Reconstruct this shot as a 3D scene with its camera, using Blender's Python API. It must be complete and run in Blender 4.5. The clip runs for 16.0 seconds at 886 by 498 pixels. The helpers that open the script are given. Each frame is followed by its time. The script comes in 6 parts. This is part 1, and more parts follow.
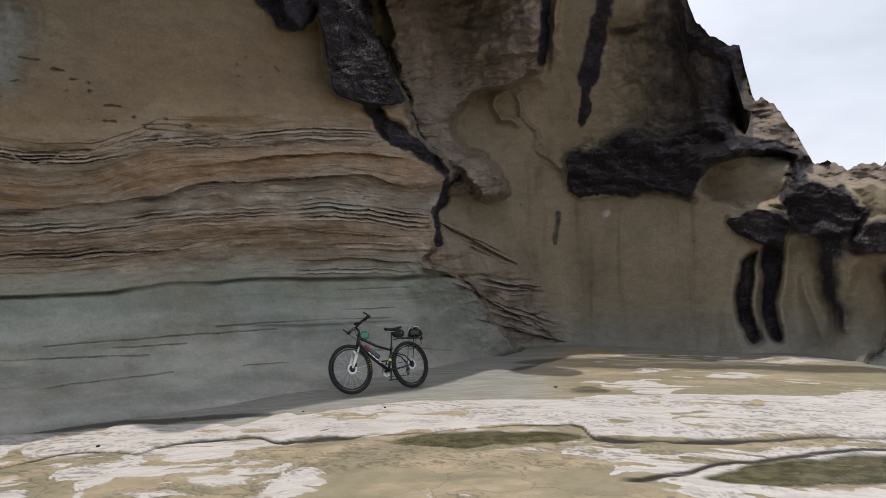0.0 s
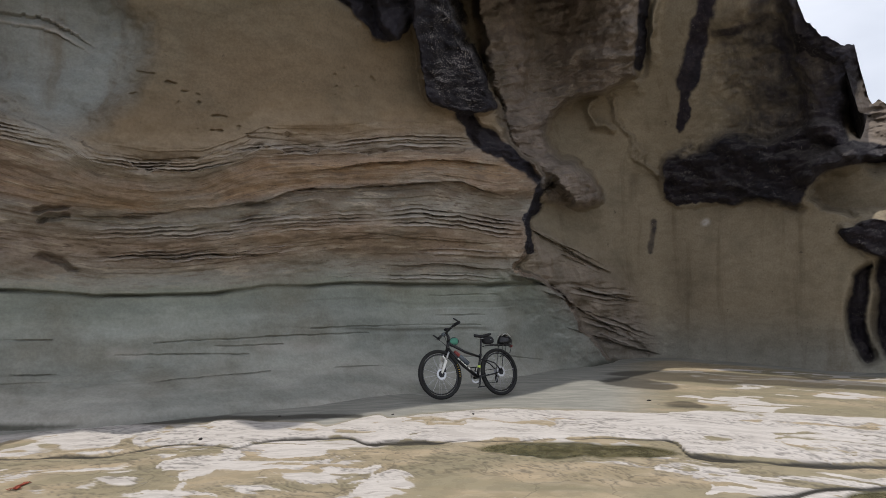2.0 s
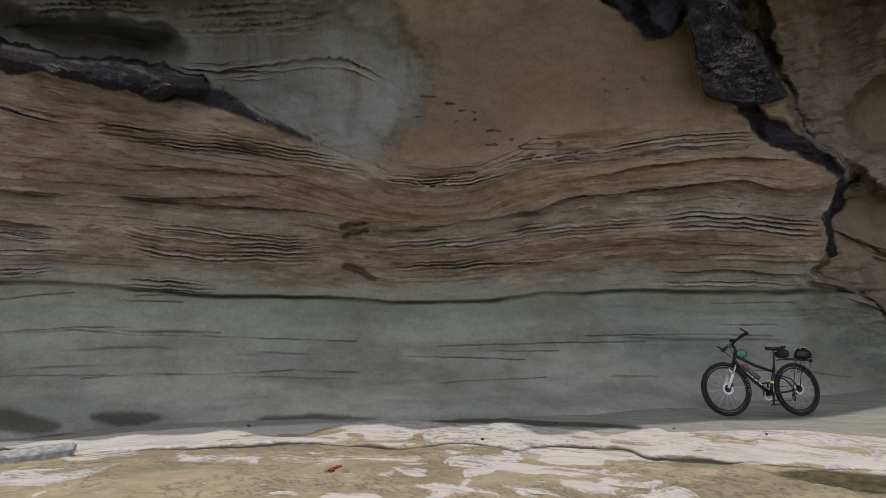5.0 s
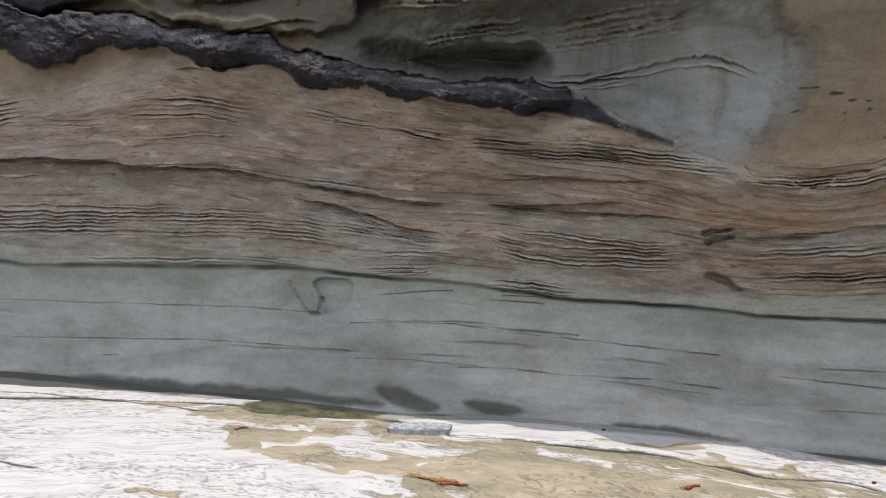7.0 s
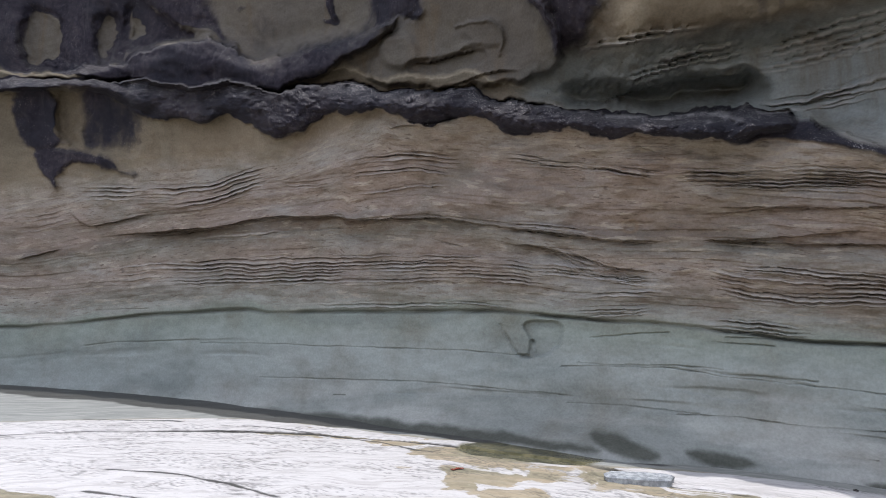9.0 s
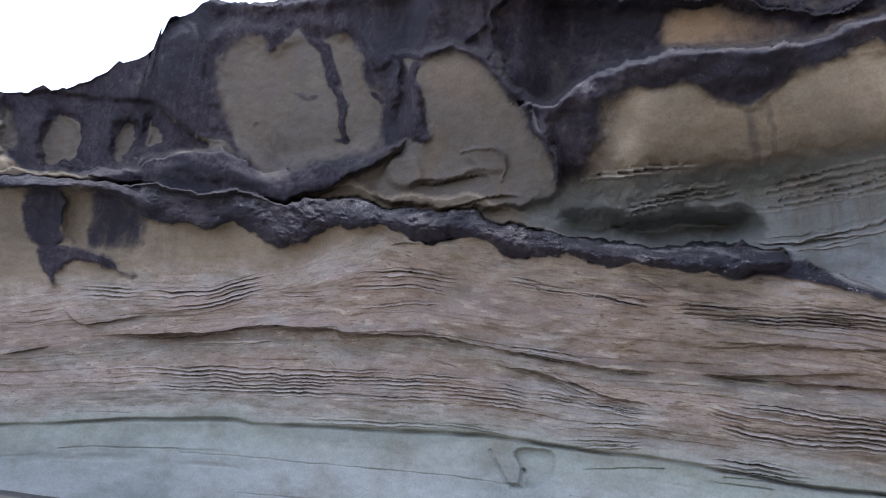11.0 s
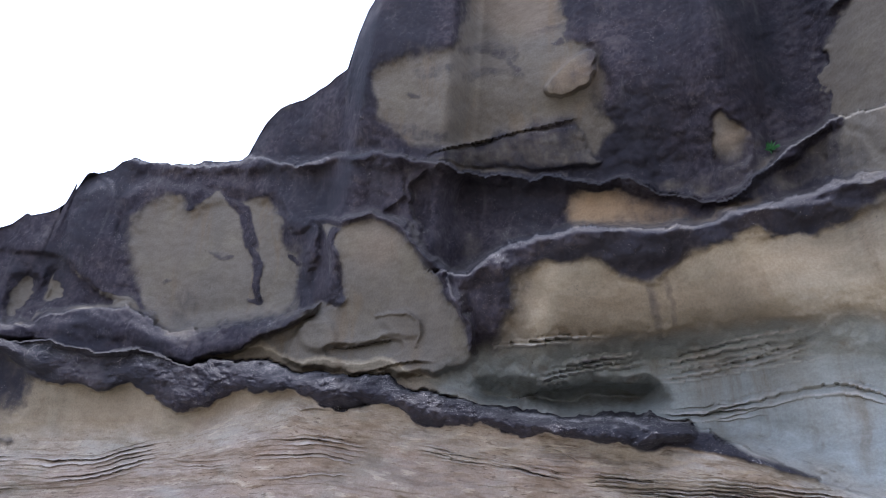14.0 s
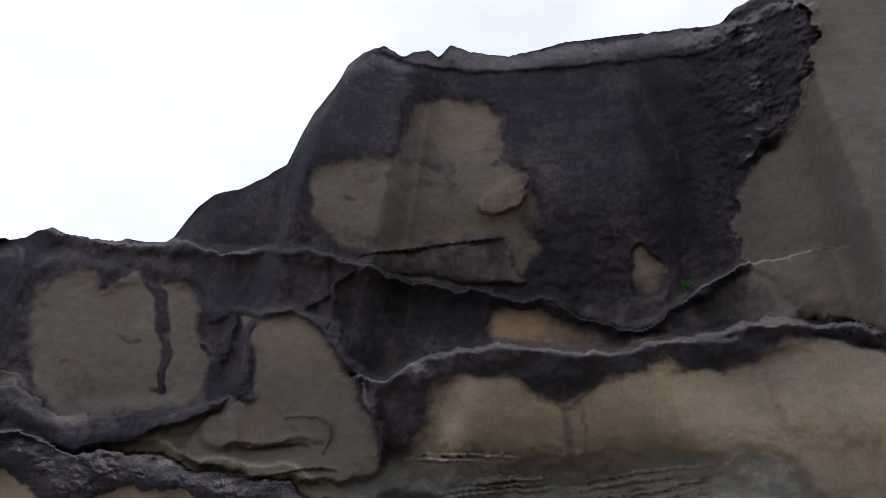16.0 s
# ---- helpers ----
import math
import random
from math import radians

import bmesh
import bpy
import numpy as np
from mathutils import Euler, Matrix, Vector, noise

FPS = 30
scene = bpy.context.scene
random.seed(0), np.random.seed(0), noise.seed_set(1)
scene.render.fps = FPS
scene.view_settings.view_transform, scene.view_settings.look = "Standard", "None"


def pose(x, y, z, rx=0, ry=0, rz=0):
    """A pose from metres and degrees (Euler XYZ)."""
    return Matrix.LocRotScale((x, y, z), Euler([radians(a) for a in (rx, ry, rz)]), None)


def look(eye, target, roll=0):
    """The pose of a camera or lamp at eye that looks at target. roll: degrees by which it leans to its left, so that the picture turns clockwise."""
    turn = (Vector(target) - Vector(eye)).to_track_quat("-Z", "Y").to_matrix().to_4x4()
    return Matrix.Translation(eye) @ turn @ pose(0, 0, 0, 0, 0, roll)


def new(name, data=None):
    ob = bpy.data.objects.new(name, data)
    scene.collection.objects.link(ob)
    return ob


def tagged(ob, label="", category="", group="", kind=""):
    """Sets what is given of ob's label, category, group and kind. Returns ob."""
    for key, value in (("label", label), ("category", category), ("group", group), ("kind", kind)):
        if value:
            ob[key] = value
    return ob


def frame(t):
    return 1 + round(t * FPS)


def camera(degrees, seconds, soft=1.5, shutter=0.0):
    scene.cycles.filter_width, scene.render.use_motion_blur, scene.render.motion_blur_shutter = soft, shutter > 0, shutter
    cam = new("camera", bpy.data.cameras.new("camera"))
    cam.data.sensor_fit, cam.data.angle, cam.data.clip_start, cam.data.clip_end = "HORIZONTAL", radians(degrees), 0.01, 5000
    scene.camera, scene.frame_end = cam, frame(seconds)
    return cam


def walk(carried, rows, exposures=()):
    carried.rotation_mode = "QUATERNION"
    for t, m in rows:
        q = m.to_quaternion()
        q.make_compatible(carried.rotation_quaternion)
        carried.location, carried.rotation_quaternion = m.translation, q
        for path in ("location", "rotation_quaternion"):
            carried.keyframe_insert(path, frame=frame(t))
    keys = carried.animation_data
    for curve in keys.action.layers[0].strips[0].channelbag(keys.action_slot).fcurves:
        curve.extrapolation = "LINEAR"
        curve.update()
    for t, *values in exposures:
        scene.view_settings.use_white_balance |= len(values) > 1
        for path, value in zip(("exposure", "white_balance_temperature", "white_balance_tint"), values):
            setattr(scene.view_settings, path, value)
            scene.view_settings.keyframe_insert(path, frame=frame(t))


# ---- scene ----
cam = camera(63.83, 16.0, 0.75)

# The camera stands on one spot in the middle of the cove and turns: seconds, bearing, tilt, roll.
EYE = Vector((0.0, 0.0, 1.6))
TURNS = [(0, 0.01, 2.58, -1.66),
        (0.5, 2.37, 2.08, -1.41),
        (1, 4.51, 2.08, -1.57),
        (1.5, 6.16, 2.58, -0.85),
        (2, 7.3, 3.26, -0.47),
        (2.5, 10.7, 3.48, -1.56),
        (3, 13.7, 3.65, -1.53),
        (3.2, 14.35, 3.97, -1.59),
        (5.5, 35.02, 4.89, -0.1),
        (6, 41.81, 5.96, 0.46),
        (6.5, 50.38, 4.36, 2.41),
        (7, 57.38, 3.9, 2.72),
        (7.5, 62.61, 4.43, 1.99),
        (8, 68.83, 4.2, 3.23),
        (8.5, 71.59, 5.91, 3.08),
        (8.7, 73.31, 5.77, 2.74),
        (10.8, 75.84, 13.49, 4.86),
        (11, 74.61, 16.07, 5.72),
        (11.5, 74.64, 18.35, 6.19),
        (12, 73.63, 20.51, 5.94),
        (12.5, 71.67, 23.74, 6.89),
        (13, 70.17, 25.31, 6.11),
        (13.5, 68.76, 27.31, 4.75),
        (14, 68.54, 29.88, 4.88),
        (14.5, 66.49, 33.54, 4.93),
        (15, 64.58, 35.6, 5.83),
        (15.5, 64.85, 37.81, 8),
        (16, 62.4, 39.05, 7.11)]


def turned(bearing, tilt, roll):
    b, e = radians(bearing), radians(tilt)
    way = Vector((-math.sin(b) * math.cos(e), math.cos(b) * math.cos(e), math.sin(e)))
    return look(EYE, EYE + way, roll)


walk(cam, [(t, turned(b, e, k)) for t, b, e, k in TURNS],
     [(0, -0.90, 6550, 10), (3, -0.95, 6500, 10), (5.5, -1.12, 6600, 10), (6.2, -1.12, 6550, 10), (6.5, -0.88, 6400, 10), (6.75, -0.50, 6250, 10), (7, -0.42, 6150, 11), (8.5, -0.45, 5900, 11),
      (11, 0.05, 5400, 17), (12.5, 0.24, 5320, 16), (13, 0.28, 5300, 15), (14.5, 0.45, 5400, 15), (15.1, 0.40, 5450, 16), (15.5, -0.35, 5700, 17), (16, -0.70, 6000, 18)])

# ---- light ----
SUN_HEIGHT, SUN_BEARING = 87.5, 40.0
world = bpy.data.worlds.new("sky")
scene.world = world
world.use_nodes = True
wn, wl = world.node_tree.nodes, world.node_tree.links
sky = wn.new("ShaderNodeTexSky")
sky.sky_type = "NISHITA"
sky.sun_disc = False
sky.sun_elevation = radians(SUN_HEIGHT)
sky.sun_rotation = radians(-SUN_BEARING)
sky.dust_density = 2.0
# thin high cloud
where, veil, soft, cover = (wn.new(k) for k in ("ShaderNodeTexCoord", "ShaderNodeTexNoise", "ShaderNodeMapRange", "ShaderNodeMix"))
veil.inputs["Scale"].default_value, veil.inputs["Detail"].default_value, veil.inputs["Roughness"].default_value = 2.2, 5.0, 0.55
stretch = wn.new("ShaderNodeMapping")
stretch.inputs["Scale"].default_value = (1.0, 1.0, 2.6)
wl.new(where.outputs["Generated"], stretch.inputs[0])
wl.new(stretch.outputs[0], veil.inputs["Vector"])
soft.inputs[1].default_value, soft.inputs[2].default_value, soft.inputs[4].default_value = 0.2, 0.65, 0.9
soft.inputs[3].default_value = 0.5
wl.new(veil.outputs["Fac"], soft.inputs[0])
cover.data_type = "RGBA"
wl.new(soft.outputs[0], cover.inputs[0])
wl.new(sky.outputs[0], cover.inputs[6])
cover.inputs[7].default_value = (12.9, 13.5, 15.0, 1.0)
wl.new(cover.outputs[2], wn["Background"].inputs[0])
wn["Background"].inputs[1].default_value = 0.145

sun = new("sun", bpy.data.lights.new("sun", "SUN"))
sun.data.energy, sun.data.angle, sun.data.color = 4.4, radians(0.6), (1.0, 0.95, 0.88)
b, e = radians(SUN_BEARING), radians(SUN_HEIGHT)
sun.matrix_world = look(Vector((-math.sin(b) * math.cos(e), math.cos(b) * math.cos(e), math.sin(e))) * 60, (0, 0, 0))

# ---- noise and small helpers ----
_rng = np.random.RandomState(7)
_perm = np.concatenate([_rng.permutation(512)] * 3)
_ang = _rng.rand(512) * 2 * np.pi
_gx, _gy = np.cos(_ang), np.sin(_ang)


def gnoise(x, y):
    """Smooth noise in -1..1 over a plane."""
    x, y = np.asarray(x, float), np.asarray(y, float)
    xi, yi = np.floor(x).astype(int), np.floor(y).astype(int)
    fx, fy = x - xi, y - yi
    u, v = fx * fx * fx * (fx * (fx * 6 - 15) + 10), fy * fy * fy * (fy * (fy * 6 - 15) + 10)
    xi, yi = xi & 511, yi & 511

    def corner(i, j):
        h = _perm[_perm[(xi + i) & 511] + ((yi + j) & 511)]
        return _gx[h] * (fx - i) + _gy[h] * (fy - j)
    a = corner(0, 0) + u * (corner(1, 0) - corner(0, 0))
    c = corner(0, 1) + u * (corner(1, 1) - corner(0, 1))
    return 1.5 * (a + v * (c - a))


def fbm(x, y, octaves=4, seed=0.0, gain=0.5):
    total, amp = 0.0, 1.0
    for i in range(octaves):
        total = total + amp * gnoise(x * 2.03 ** i + seed + 17.3 * i, y * 2.03 ** i - seed * 1.7 + 9.1 * i)
        amp *= gain
    return total


def ridged(x, y, octaves=3, seed=0.0):
    total, amp = 0.0, 1.0
    for i in range(octaves):
        total = total + amp * (1 - 2 * np.abs(gnoise(x * 2.1 ** i + seed + 31.7 * i, y * 2.1 ** i + seed * 0.6)))
        amp *= 0.5
    return total


def step(a, b, x):
    u = np.clip((x - a) / (b - a), 0, 1)
    return u * u * (3 - 2 * u)


def mesh_object(name, verts, faces, material, parent=None, label="", smooth=True, attrs=None):
    me = bpy.data.meshes.new(name)
    verts, faces = np.asarray(verts, np.float32), np.asarray(faces, np.int32)
    n, k = faces.shape
    me.vertices.add(len(verts))
    me.vertices.foreach_set("co", verts.ravel())
    me.loops.add(n * k)
    me.loops.foreach_set("vertex_index", faces.ravel())
    me.polygons.add(n)
    me.polygons.foreach_set("loop_start", np.arange(0, n * k, k, dtype=np.int32))
    me.polygons.foreach_set("loop_total", np.full(n, k, np.int32))
    for key, values in (attrs or {}).items():
        at = me.attributes.new(key, "FLOAT", "POINT")
        at.data.foreach_set("value", np.asarray(values, np.float32))
    me.update(calc_edges=True)
    if smooth:
        me.polygons.foreach_set("use_smooth", np.ones(n, bool))
    me.materials.append(material)
    ob = new(name, me)
    ob.parent = parent
    if label:
        ob["label"] = label
    return ob


def part(name, bm, material, parent, label="", smooth=False):
    me = bpy.data.meshes.new(name)
    if smooth:
        for f in bm.faces:
            f.smooth = True
    bm.to_mesh(me)
    bm.free()
    me.materials.append(material)
    ob = new(name, me)
    ob.parent = parent
    if label:
        ob["label"] = label
    return ob


# ---- materials ----
class Nodes:
    def __init__(self, name):
        self.mat = bpy.data.materials.new(name)
        self.mat.use_nodes = True
        self.tree = self.mat.node_tree
        self.bsdf = self.tree.nodes["Principled BSDF"]

    def node(self, kind, **inputs):
        n = self.tree.nodes.new(kind)
        for key, value in inputs.items():
            self.put(n.inputs[key.replace("_", " ")], value)
        return n

    def put(self, socket, value):
        if isinstance(value, bpy.types.NodeSocket):
            self.tree.links.new(value, socket)
        else:
            socket.default_value = value

    def attr(self, name):
        n = self.tree.nodes.new("ShaderNodeAttribute")
        n.attribute_name = name
        return n.outputs["Fac"]

    def math(self, op, a, b=0.0, c=0.0):
        n = self.tree.nodes.new("ShaderNodeMath")
        n.operation = op
        for i, value in enumerate((a, b, c)):
            self.put(n.inputs[i], value)
        return n.outputs[0]

    def mix(self, fac, a, b, blend="MIX"):
        n = self.tree.nodes.new("ShaderNodeMix")
        n.data_type, n.blend_type = "RGBA", blend
        self.put(n.inputs[0], fac)
        for i, value in ((6, a), (7, b)):
            if not isinstance(value, bpy.types.NodeSocket):
                value = (*value, 1.0)[:4]
            self.put(n.inputs[i], value)
        return n.outputs[2]

    def span(self, value, a, b, lo=0.0, hi=1.0):
        n = self.tree.nodes.new("ShaderNodeMapRange")
        n.interpolation_type = "SMOOTHSTEP"
        for i, v in enumerate((value, a, b, lo, hi)):
            self.put(n.inputs[i], v)
        return n.outputs[0]

    def ramp(self, fac, stops):
        n = self.tree.nodes.new("ShaderNodeValToRGB")
        els = n.color_ramp.elements
        while len(els) < len(stops):
            els.new(0.5)
        for el, (p, c) in zip(els, stops):
            el.position, el.color = p, (*c, 1.0)
        self.put(n.inputs[0], fac)
        return n.outputs[0]

    def place(self, scale=(1, 1, 1)):
        g = self.tree.nodes.new("ShaderNodeNewGeometry")
        m = self.node("ShaderNodeVectorMath")
        m.operation = "MULTIPLY"
        self.tree.links.new(g.outputs["Position"], m.inputs[0])
        m.inputs[1].default_value = scale
        return m.outputs[0]

    def noise(self, scale, detail=4.0, rough=0.5, vector=None):
        n = self.node("ShaderNodeTexNoise", Scale=scale, Detail=detail, Roughness=rough)
        if vector is None:
            vector = self.place()
        self.tree.links.new(vector, n.inputs["Vector"])
        return n.outputs["Fac"]

    def up(self):
        g = self.tree.nodes.new("ShaderNodeNewGeometry")
        s = self.tree.nodes.new("ShaderNodeSeparateXYZ")
        self.tree.links.new(g.outputs["Normal"], s.inputs[0])
        return s.outputs[2]

    def done(self, colour, rough=0.9, height=None, depth=0.02, strength=1.0, spec=0.2):
        self.put(self.bsdf.inputs["Base Color"], colour if isinstance(colour, bpy.types.NodeSocket) else (*colour, 1.0))
        self.put(self.bsdf.inputs["Roughness"], rough)
        self.put(self.bsdf.inputs["Specular IOR Level"], spec)
        if height is not None:
            bump = self.node("ShaderNodeBump", Strength=strength, Distance=depth, Height=height)
            self.tree.links.new(bump.outputs[0], self.bsdf.inputs["Normal"])
        return self.mat


def rock_material():
    n = Nodes("sandstone")
    bed, crust, blue, pink, damp = (n.attr(k) for k in ("bed", "crust", "blue", "pink", "damp"))
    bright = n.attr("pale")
    # beds: wavering stripes that follow the bedding
    bedding = n.node("ShaderNodeCombineXYZ", Z=bed)
    flat = n.place((0.12, 0.12, 0.0))
    add = n.node("ShaderNodeVectorMath")
    add.operation = "ADD"
    n.tree.links.new(bedding.outputs[0], add.inputs[0])
    n.tree.links.new(flat, add.inputs[1])
    coarse = n.noise(3.2, 3, 0.55, add.outputs[0])
    fine = n.noise(16.0, 3, 0.6, add.outputs[0])
    laminated = n.math("MULTIPLY", n.span(bed, 0.9, 1.3), n.span(bed, 3.3, 2.9))
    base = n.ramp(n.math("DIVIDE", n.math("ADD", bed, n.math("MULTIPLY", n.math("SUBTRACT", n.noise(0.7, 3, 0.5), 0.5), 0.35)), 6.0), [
        # lowest four stops also carry some light bounced off the ground
        (0.0000, (0.356, 0.342, 0.305)),
        (0.0500, (0.324, 0.319, 0.280)),
        (0.0750, (0.286, 0.294, 0.262)),
        (0.1167, (0.281, 0.294, 0.262)),
        (0.1500, (0.240, 0.257, 0.215)),
        (0.1667, (0.210, 0.220, 0.175)),
        (0.1833, (0.270, 0.262, 0.220)),
        (0.2083, (0.215, 0.192, 0.154)),
        (0.2333, (0.230, 0.192, 0.154)),
        (0.2667, (0.255, 0.207, 0.167)),
        (0.3083, (0.207, 0.186, 0.149)),
        (0.3333, (0.165, 0.134, 0.108)),
        (0.3533, (0.248, 0.195, 0.157)),
        (0.3917, (0.230, 0.184, 0.148)),
        (0.4333, (0.258, 0.203, 0.164)),
        (0.4750, (0.279, 0.236, 0.190)),
        (0.5033, (0.267, 0.229, 0.184)),
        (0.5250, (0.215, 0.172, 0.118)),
        # next two stops are darkened to stand in for the overhang's shade
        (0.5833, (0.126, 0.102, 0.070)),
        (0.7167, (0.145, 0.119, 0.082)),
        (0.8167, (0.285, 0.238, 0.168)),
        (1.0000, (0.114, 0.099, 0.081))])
    base = n.mix(n.math("MULTIPLY", n.math("MULTIPLY", n.span(coarse, 0.42, 0.66), n.span(bed, 1.0, 1.5)), n.span(bed, 3.4, 2.9, 0.08, 0.3)), base, (0.27, 0.19, 0.12))
    rust = n.math("MULTIPLY", n.attr("rust"), n.span(n.noise(1.1, 3, 0.5, add.outputs[0]), 0.38, 0.6, 0.35, 1.0))
    base = n.mix(rust, base, (0.3, 0.19, 0.1))
    base = n.mix(n.math("MULTIPLY", laminated, n.math("MULTIPLY", n.span(fine, 0.46, 0.36), 0.6)), base, (0.15, 0.11, 0.08))
    base = n.mix(n.math("MULTIPLY", laminated, n.math("MULTIPLY", n.span(fine, 0.56, 0.66), 0.55)), base, (0.4, 0.34, 0.26))
    cloud = n.noise(1.0, 5, 0.62, n.place((0.55, 0.55, 1.5)))
    base = n.mix(n.math("MULTIPLY", laminated, n.span(cloud, 0.50, 0.66, 0.0, 0.45)), base, (0.30, 0.285, 0.245))
    base = n.mix(n.math("MULTIPLY", laminated, n.span(cloud, 0.48, 0.34, 0.0, 0.45)), base, (0.20, 0.145, 0.105))
    thin = n.noise(48.0, 2, 0.5, add.outputs[0])
    base = n.mix(n.math("MULTIPLY", laminated, n.math("MULTIPLY", n.span(thin, 0.42, 0.30), n.span(coarse, 0.4, 0.6, 0.2, 0.8))), base, (0.11, 0.08, 0.06))
    soft_band = n.noise(2.6, 4, 0.6, add.outputs[0])
    base = n.mix(n.math("MULTIPLY", n.span(soft_band, 0.46, 0.62), n.span(bed, 1.05, 0.9, 0.0, 0.55)), base, (0.165, 0.178, 0.158))
    base = n.mix(n.math("MULTIPLY", n.span(soft_band, 0.42, 0.3), n.span(bed, 1.05, 0.9, 0.0, 0.3)), base, (0.36, 0.36, 0.33))
    base = n.mix(n.math("MULTIPLY", blue, 0.9), base, (0.25, 0.268, 0.257))
    base = n.mix(n.math("MULTIPLY", pink, 0.85), base, n.ramp(n.noise(1.6, 6, 0.68), [(0.34, (0.125, 0.104, 0.092)), (0.5, (0.225, 0.184, 0.158)), (0.66, (0.310, 0.258, 0.218))]))
    stain = n.noise(0.9, 5, 0.6)
    base = n.mix(n.span(stain, 0.45, 0.75), base, n.mix(0.5, base, (0.14, 0.12, 0.085)))
    drip = n.noise(1.0, 4, 0.6, n.place((2.2, 2.2, 0.22)))
    base = n.mix(n.math("MULTIPLY", n.span(drip, 0.52, 0.72), n.span(bed, 2.9, 3.4, 0.0, 0.5)), base, (0.13, 0.095, 0.06))
    flecks = n.math("MULTIPLY", n.span(n.noise(5.5, 5, 0.7), 0.66, 0.72), n.span(bed, 3.1, 3.6, 0.0, 0.55))
    base = n.mix(flecks, base, (0.06, 0.05, 0.04))
    base = n.mix(damp, base, (0.06, 0.06, 0.045))
    grain = n.noise(26.0, 4, 0.65)
    base = n.mix(0.14, base, n.mix(n.span(grain, 0.25, 0.75), (0.0, 0.0, 0.0), (1.0, 1.0, 1.0)), "SOFT_LIGHT")
    base = n.mix(0.12, base, n.mix(n.span(n.noise(1.0, 5, 0.65, n.place((3.0, 3.0, 7.0))), 0.3, 0.7), (0.0, 0.0, 0.0), (1.0, 1.0, 1.0)), "SOFT_LIGHT")
    # black weathered crust, with pale lichen and salt where it faces the sky
    mottle = n.math("ADD", n.math("MULTIPLY", n.noise(7.0, 6, 0.7), 0.55), n.math("MULTIPLY", n.noise(1.0, 5, 0.6, n.place((1.4, 1.4, 0.7))), 0.45))
    dark = n.ramp(mottle, [(0.36, (0.016, 0.0135, 0.019)), (0.52, (0.037, 0.031, 0.038)), (0.68, (0.082, 0.068, 0.070))])
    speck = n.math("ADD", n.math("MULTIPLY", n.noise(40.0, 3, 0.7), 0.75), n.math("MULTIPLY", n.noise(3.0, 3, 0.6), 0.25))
    # up-facing rock gets more specks and a greyer tone, standing in for sky light
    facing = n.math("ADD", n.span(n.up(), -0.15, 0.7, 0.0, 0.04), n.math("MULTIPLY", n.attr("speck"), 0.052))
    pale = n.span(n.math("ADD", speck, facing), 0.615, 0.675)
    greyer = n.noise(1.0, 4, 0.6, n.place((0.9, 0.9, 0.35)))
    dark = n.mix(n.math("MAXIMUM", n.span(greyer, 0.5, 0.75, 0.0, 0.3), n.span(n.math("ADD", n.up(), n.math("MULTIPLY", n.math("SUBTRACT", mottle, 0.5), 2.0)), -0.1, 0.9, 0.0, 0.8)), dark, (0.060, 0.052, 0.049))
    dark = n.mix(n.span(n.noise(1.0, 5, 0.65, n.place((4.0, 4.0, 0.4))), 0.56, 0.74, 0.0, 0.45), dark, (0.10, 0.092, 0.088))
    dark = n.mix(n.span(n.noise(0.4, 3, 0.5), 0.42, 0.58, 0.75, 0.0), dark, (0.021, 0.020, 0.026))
    # darker on these parts only; crust elsewhere is lifted to stand in for lens haze
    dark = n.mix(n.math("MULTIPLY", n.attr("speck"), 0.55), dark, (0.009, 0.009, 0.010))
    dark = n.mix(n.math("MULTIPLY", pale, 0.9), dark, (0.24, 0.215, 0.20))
    rag = n.math("ADD", crust, n.math("MULTIPLY", n.math("SUBTRACT", n.math("ADD", n.math("MULTIPLY", n.noise(3.2, 6, 0.65), 0.5), n.math("MULTIPLY", n.noise(1.0, 4, 0.6, n.place((2.6, 2.6, 0.5))), 0.5)), 0.5), 0.9))
    worn = n.span(rag, 0.22, 0.74)
    colour = n.mix(worn, base, dark)
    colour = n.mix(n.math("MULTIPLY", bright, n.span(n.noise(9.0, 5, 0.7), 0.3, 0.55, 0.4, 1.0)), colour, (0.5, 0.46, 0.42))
    height = n.math("ADD", n.math("MULTIPLY", fine, n.math("MULTIPLY", laminated, 1.3)),
                    n.math("ADD", n.math("MULTIPLY", grain, 0.10), n.math("MULTIPLY", worn, n.math("MULTIPLY", n.math("ADD", mottle, n.noise(13.0, 5, 0.7)), 0.9))))
    return n.done(colour, 0.92, height, 0.03, 0.6, 0.15)


ROCK = rock_material()


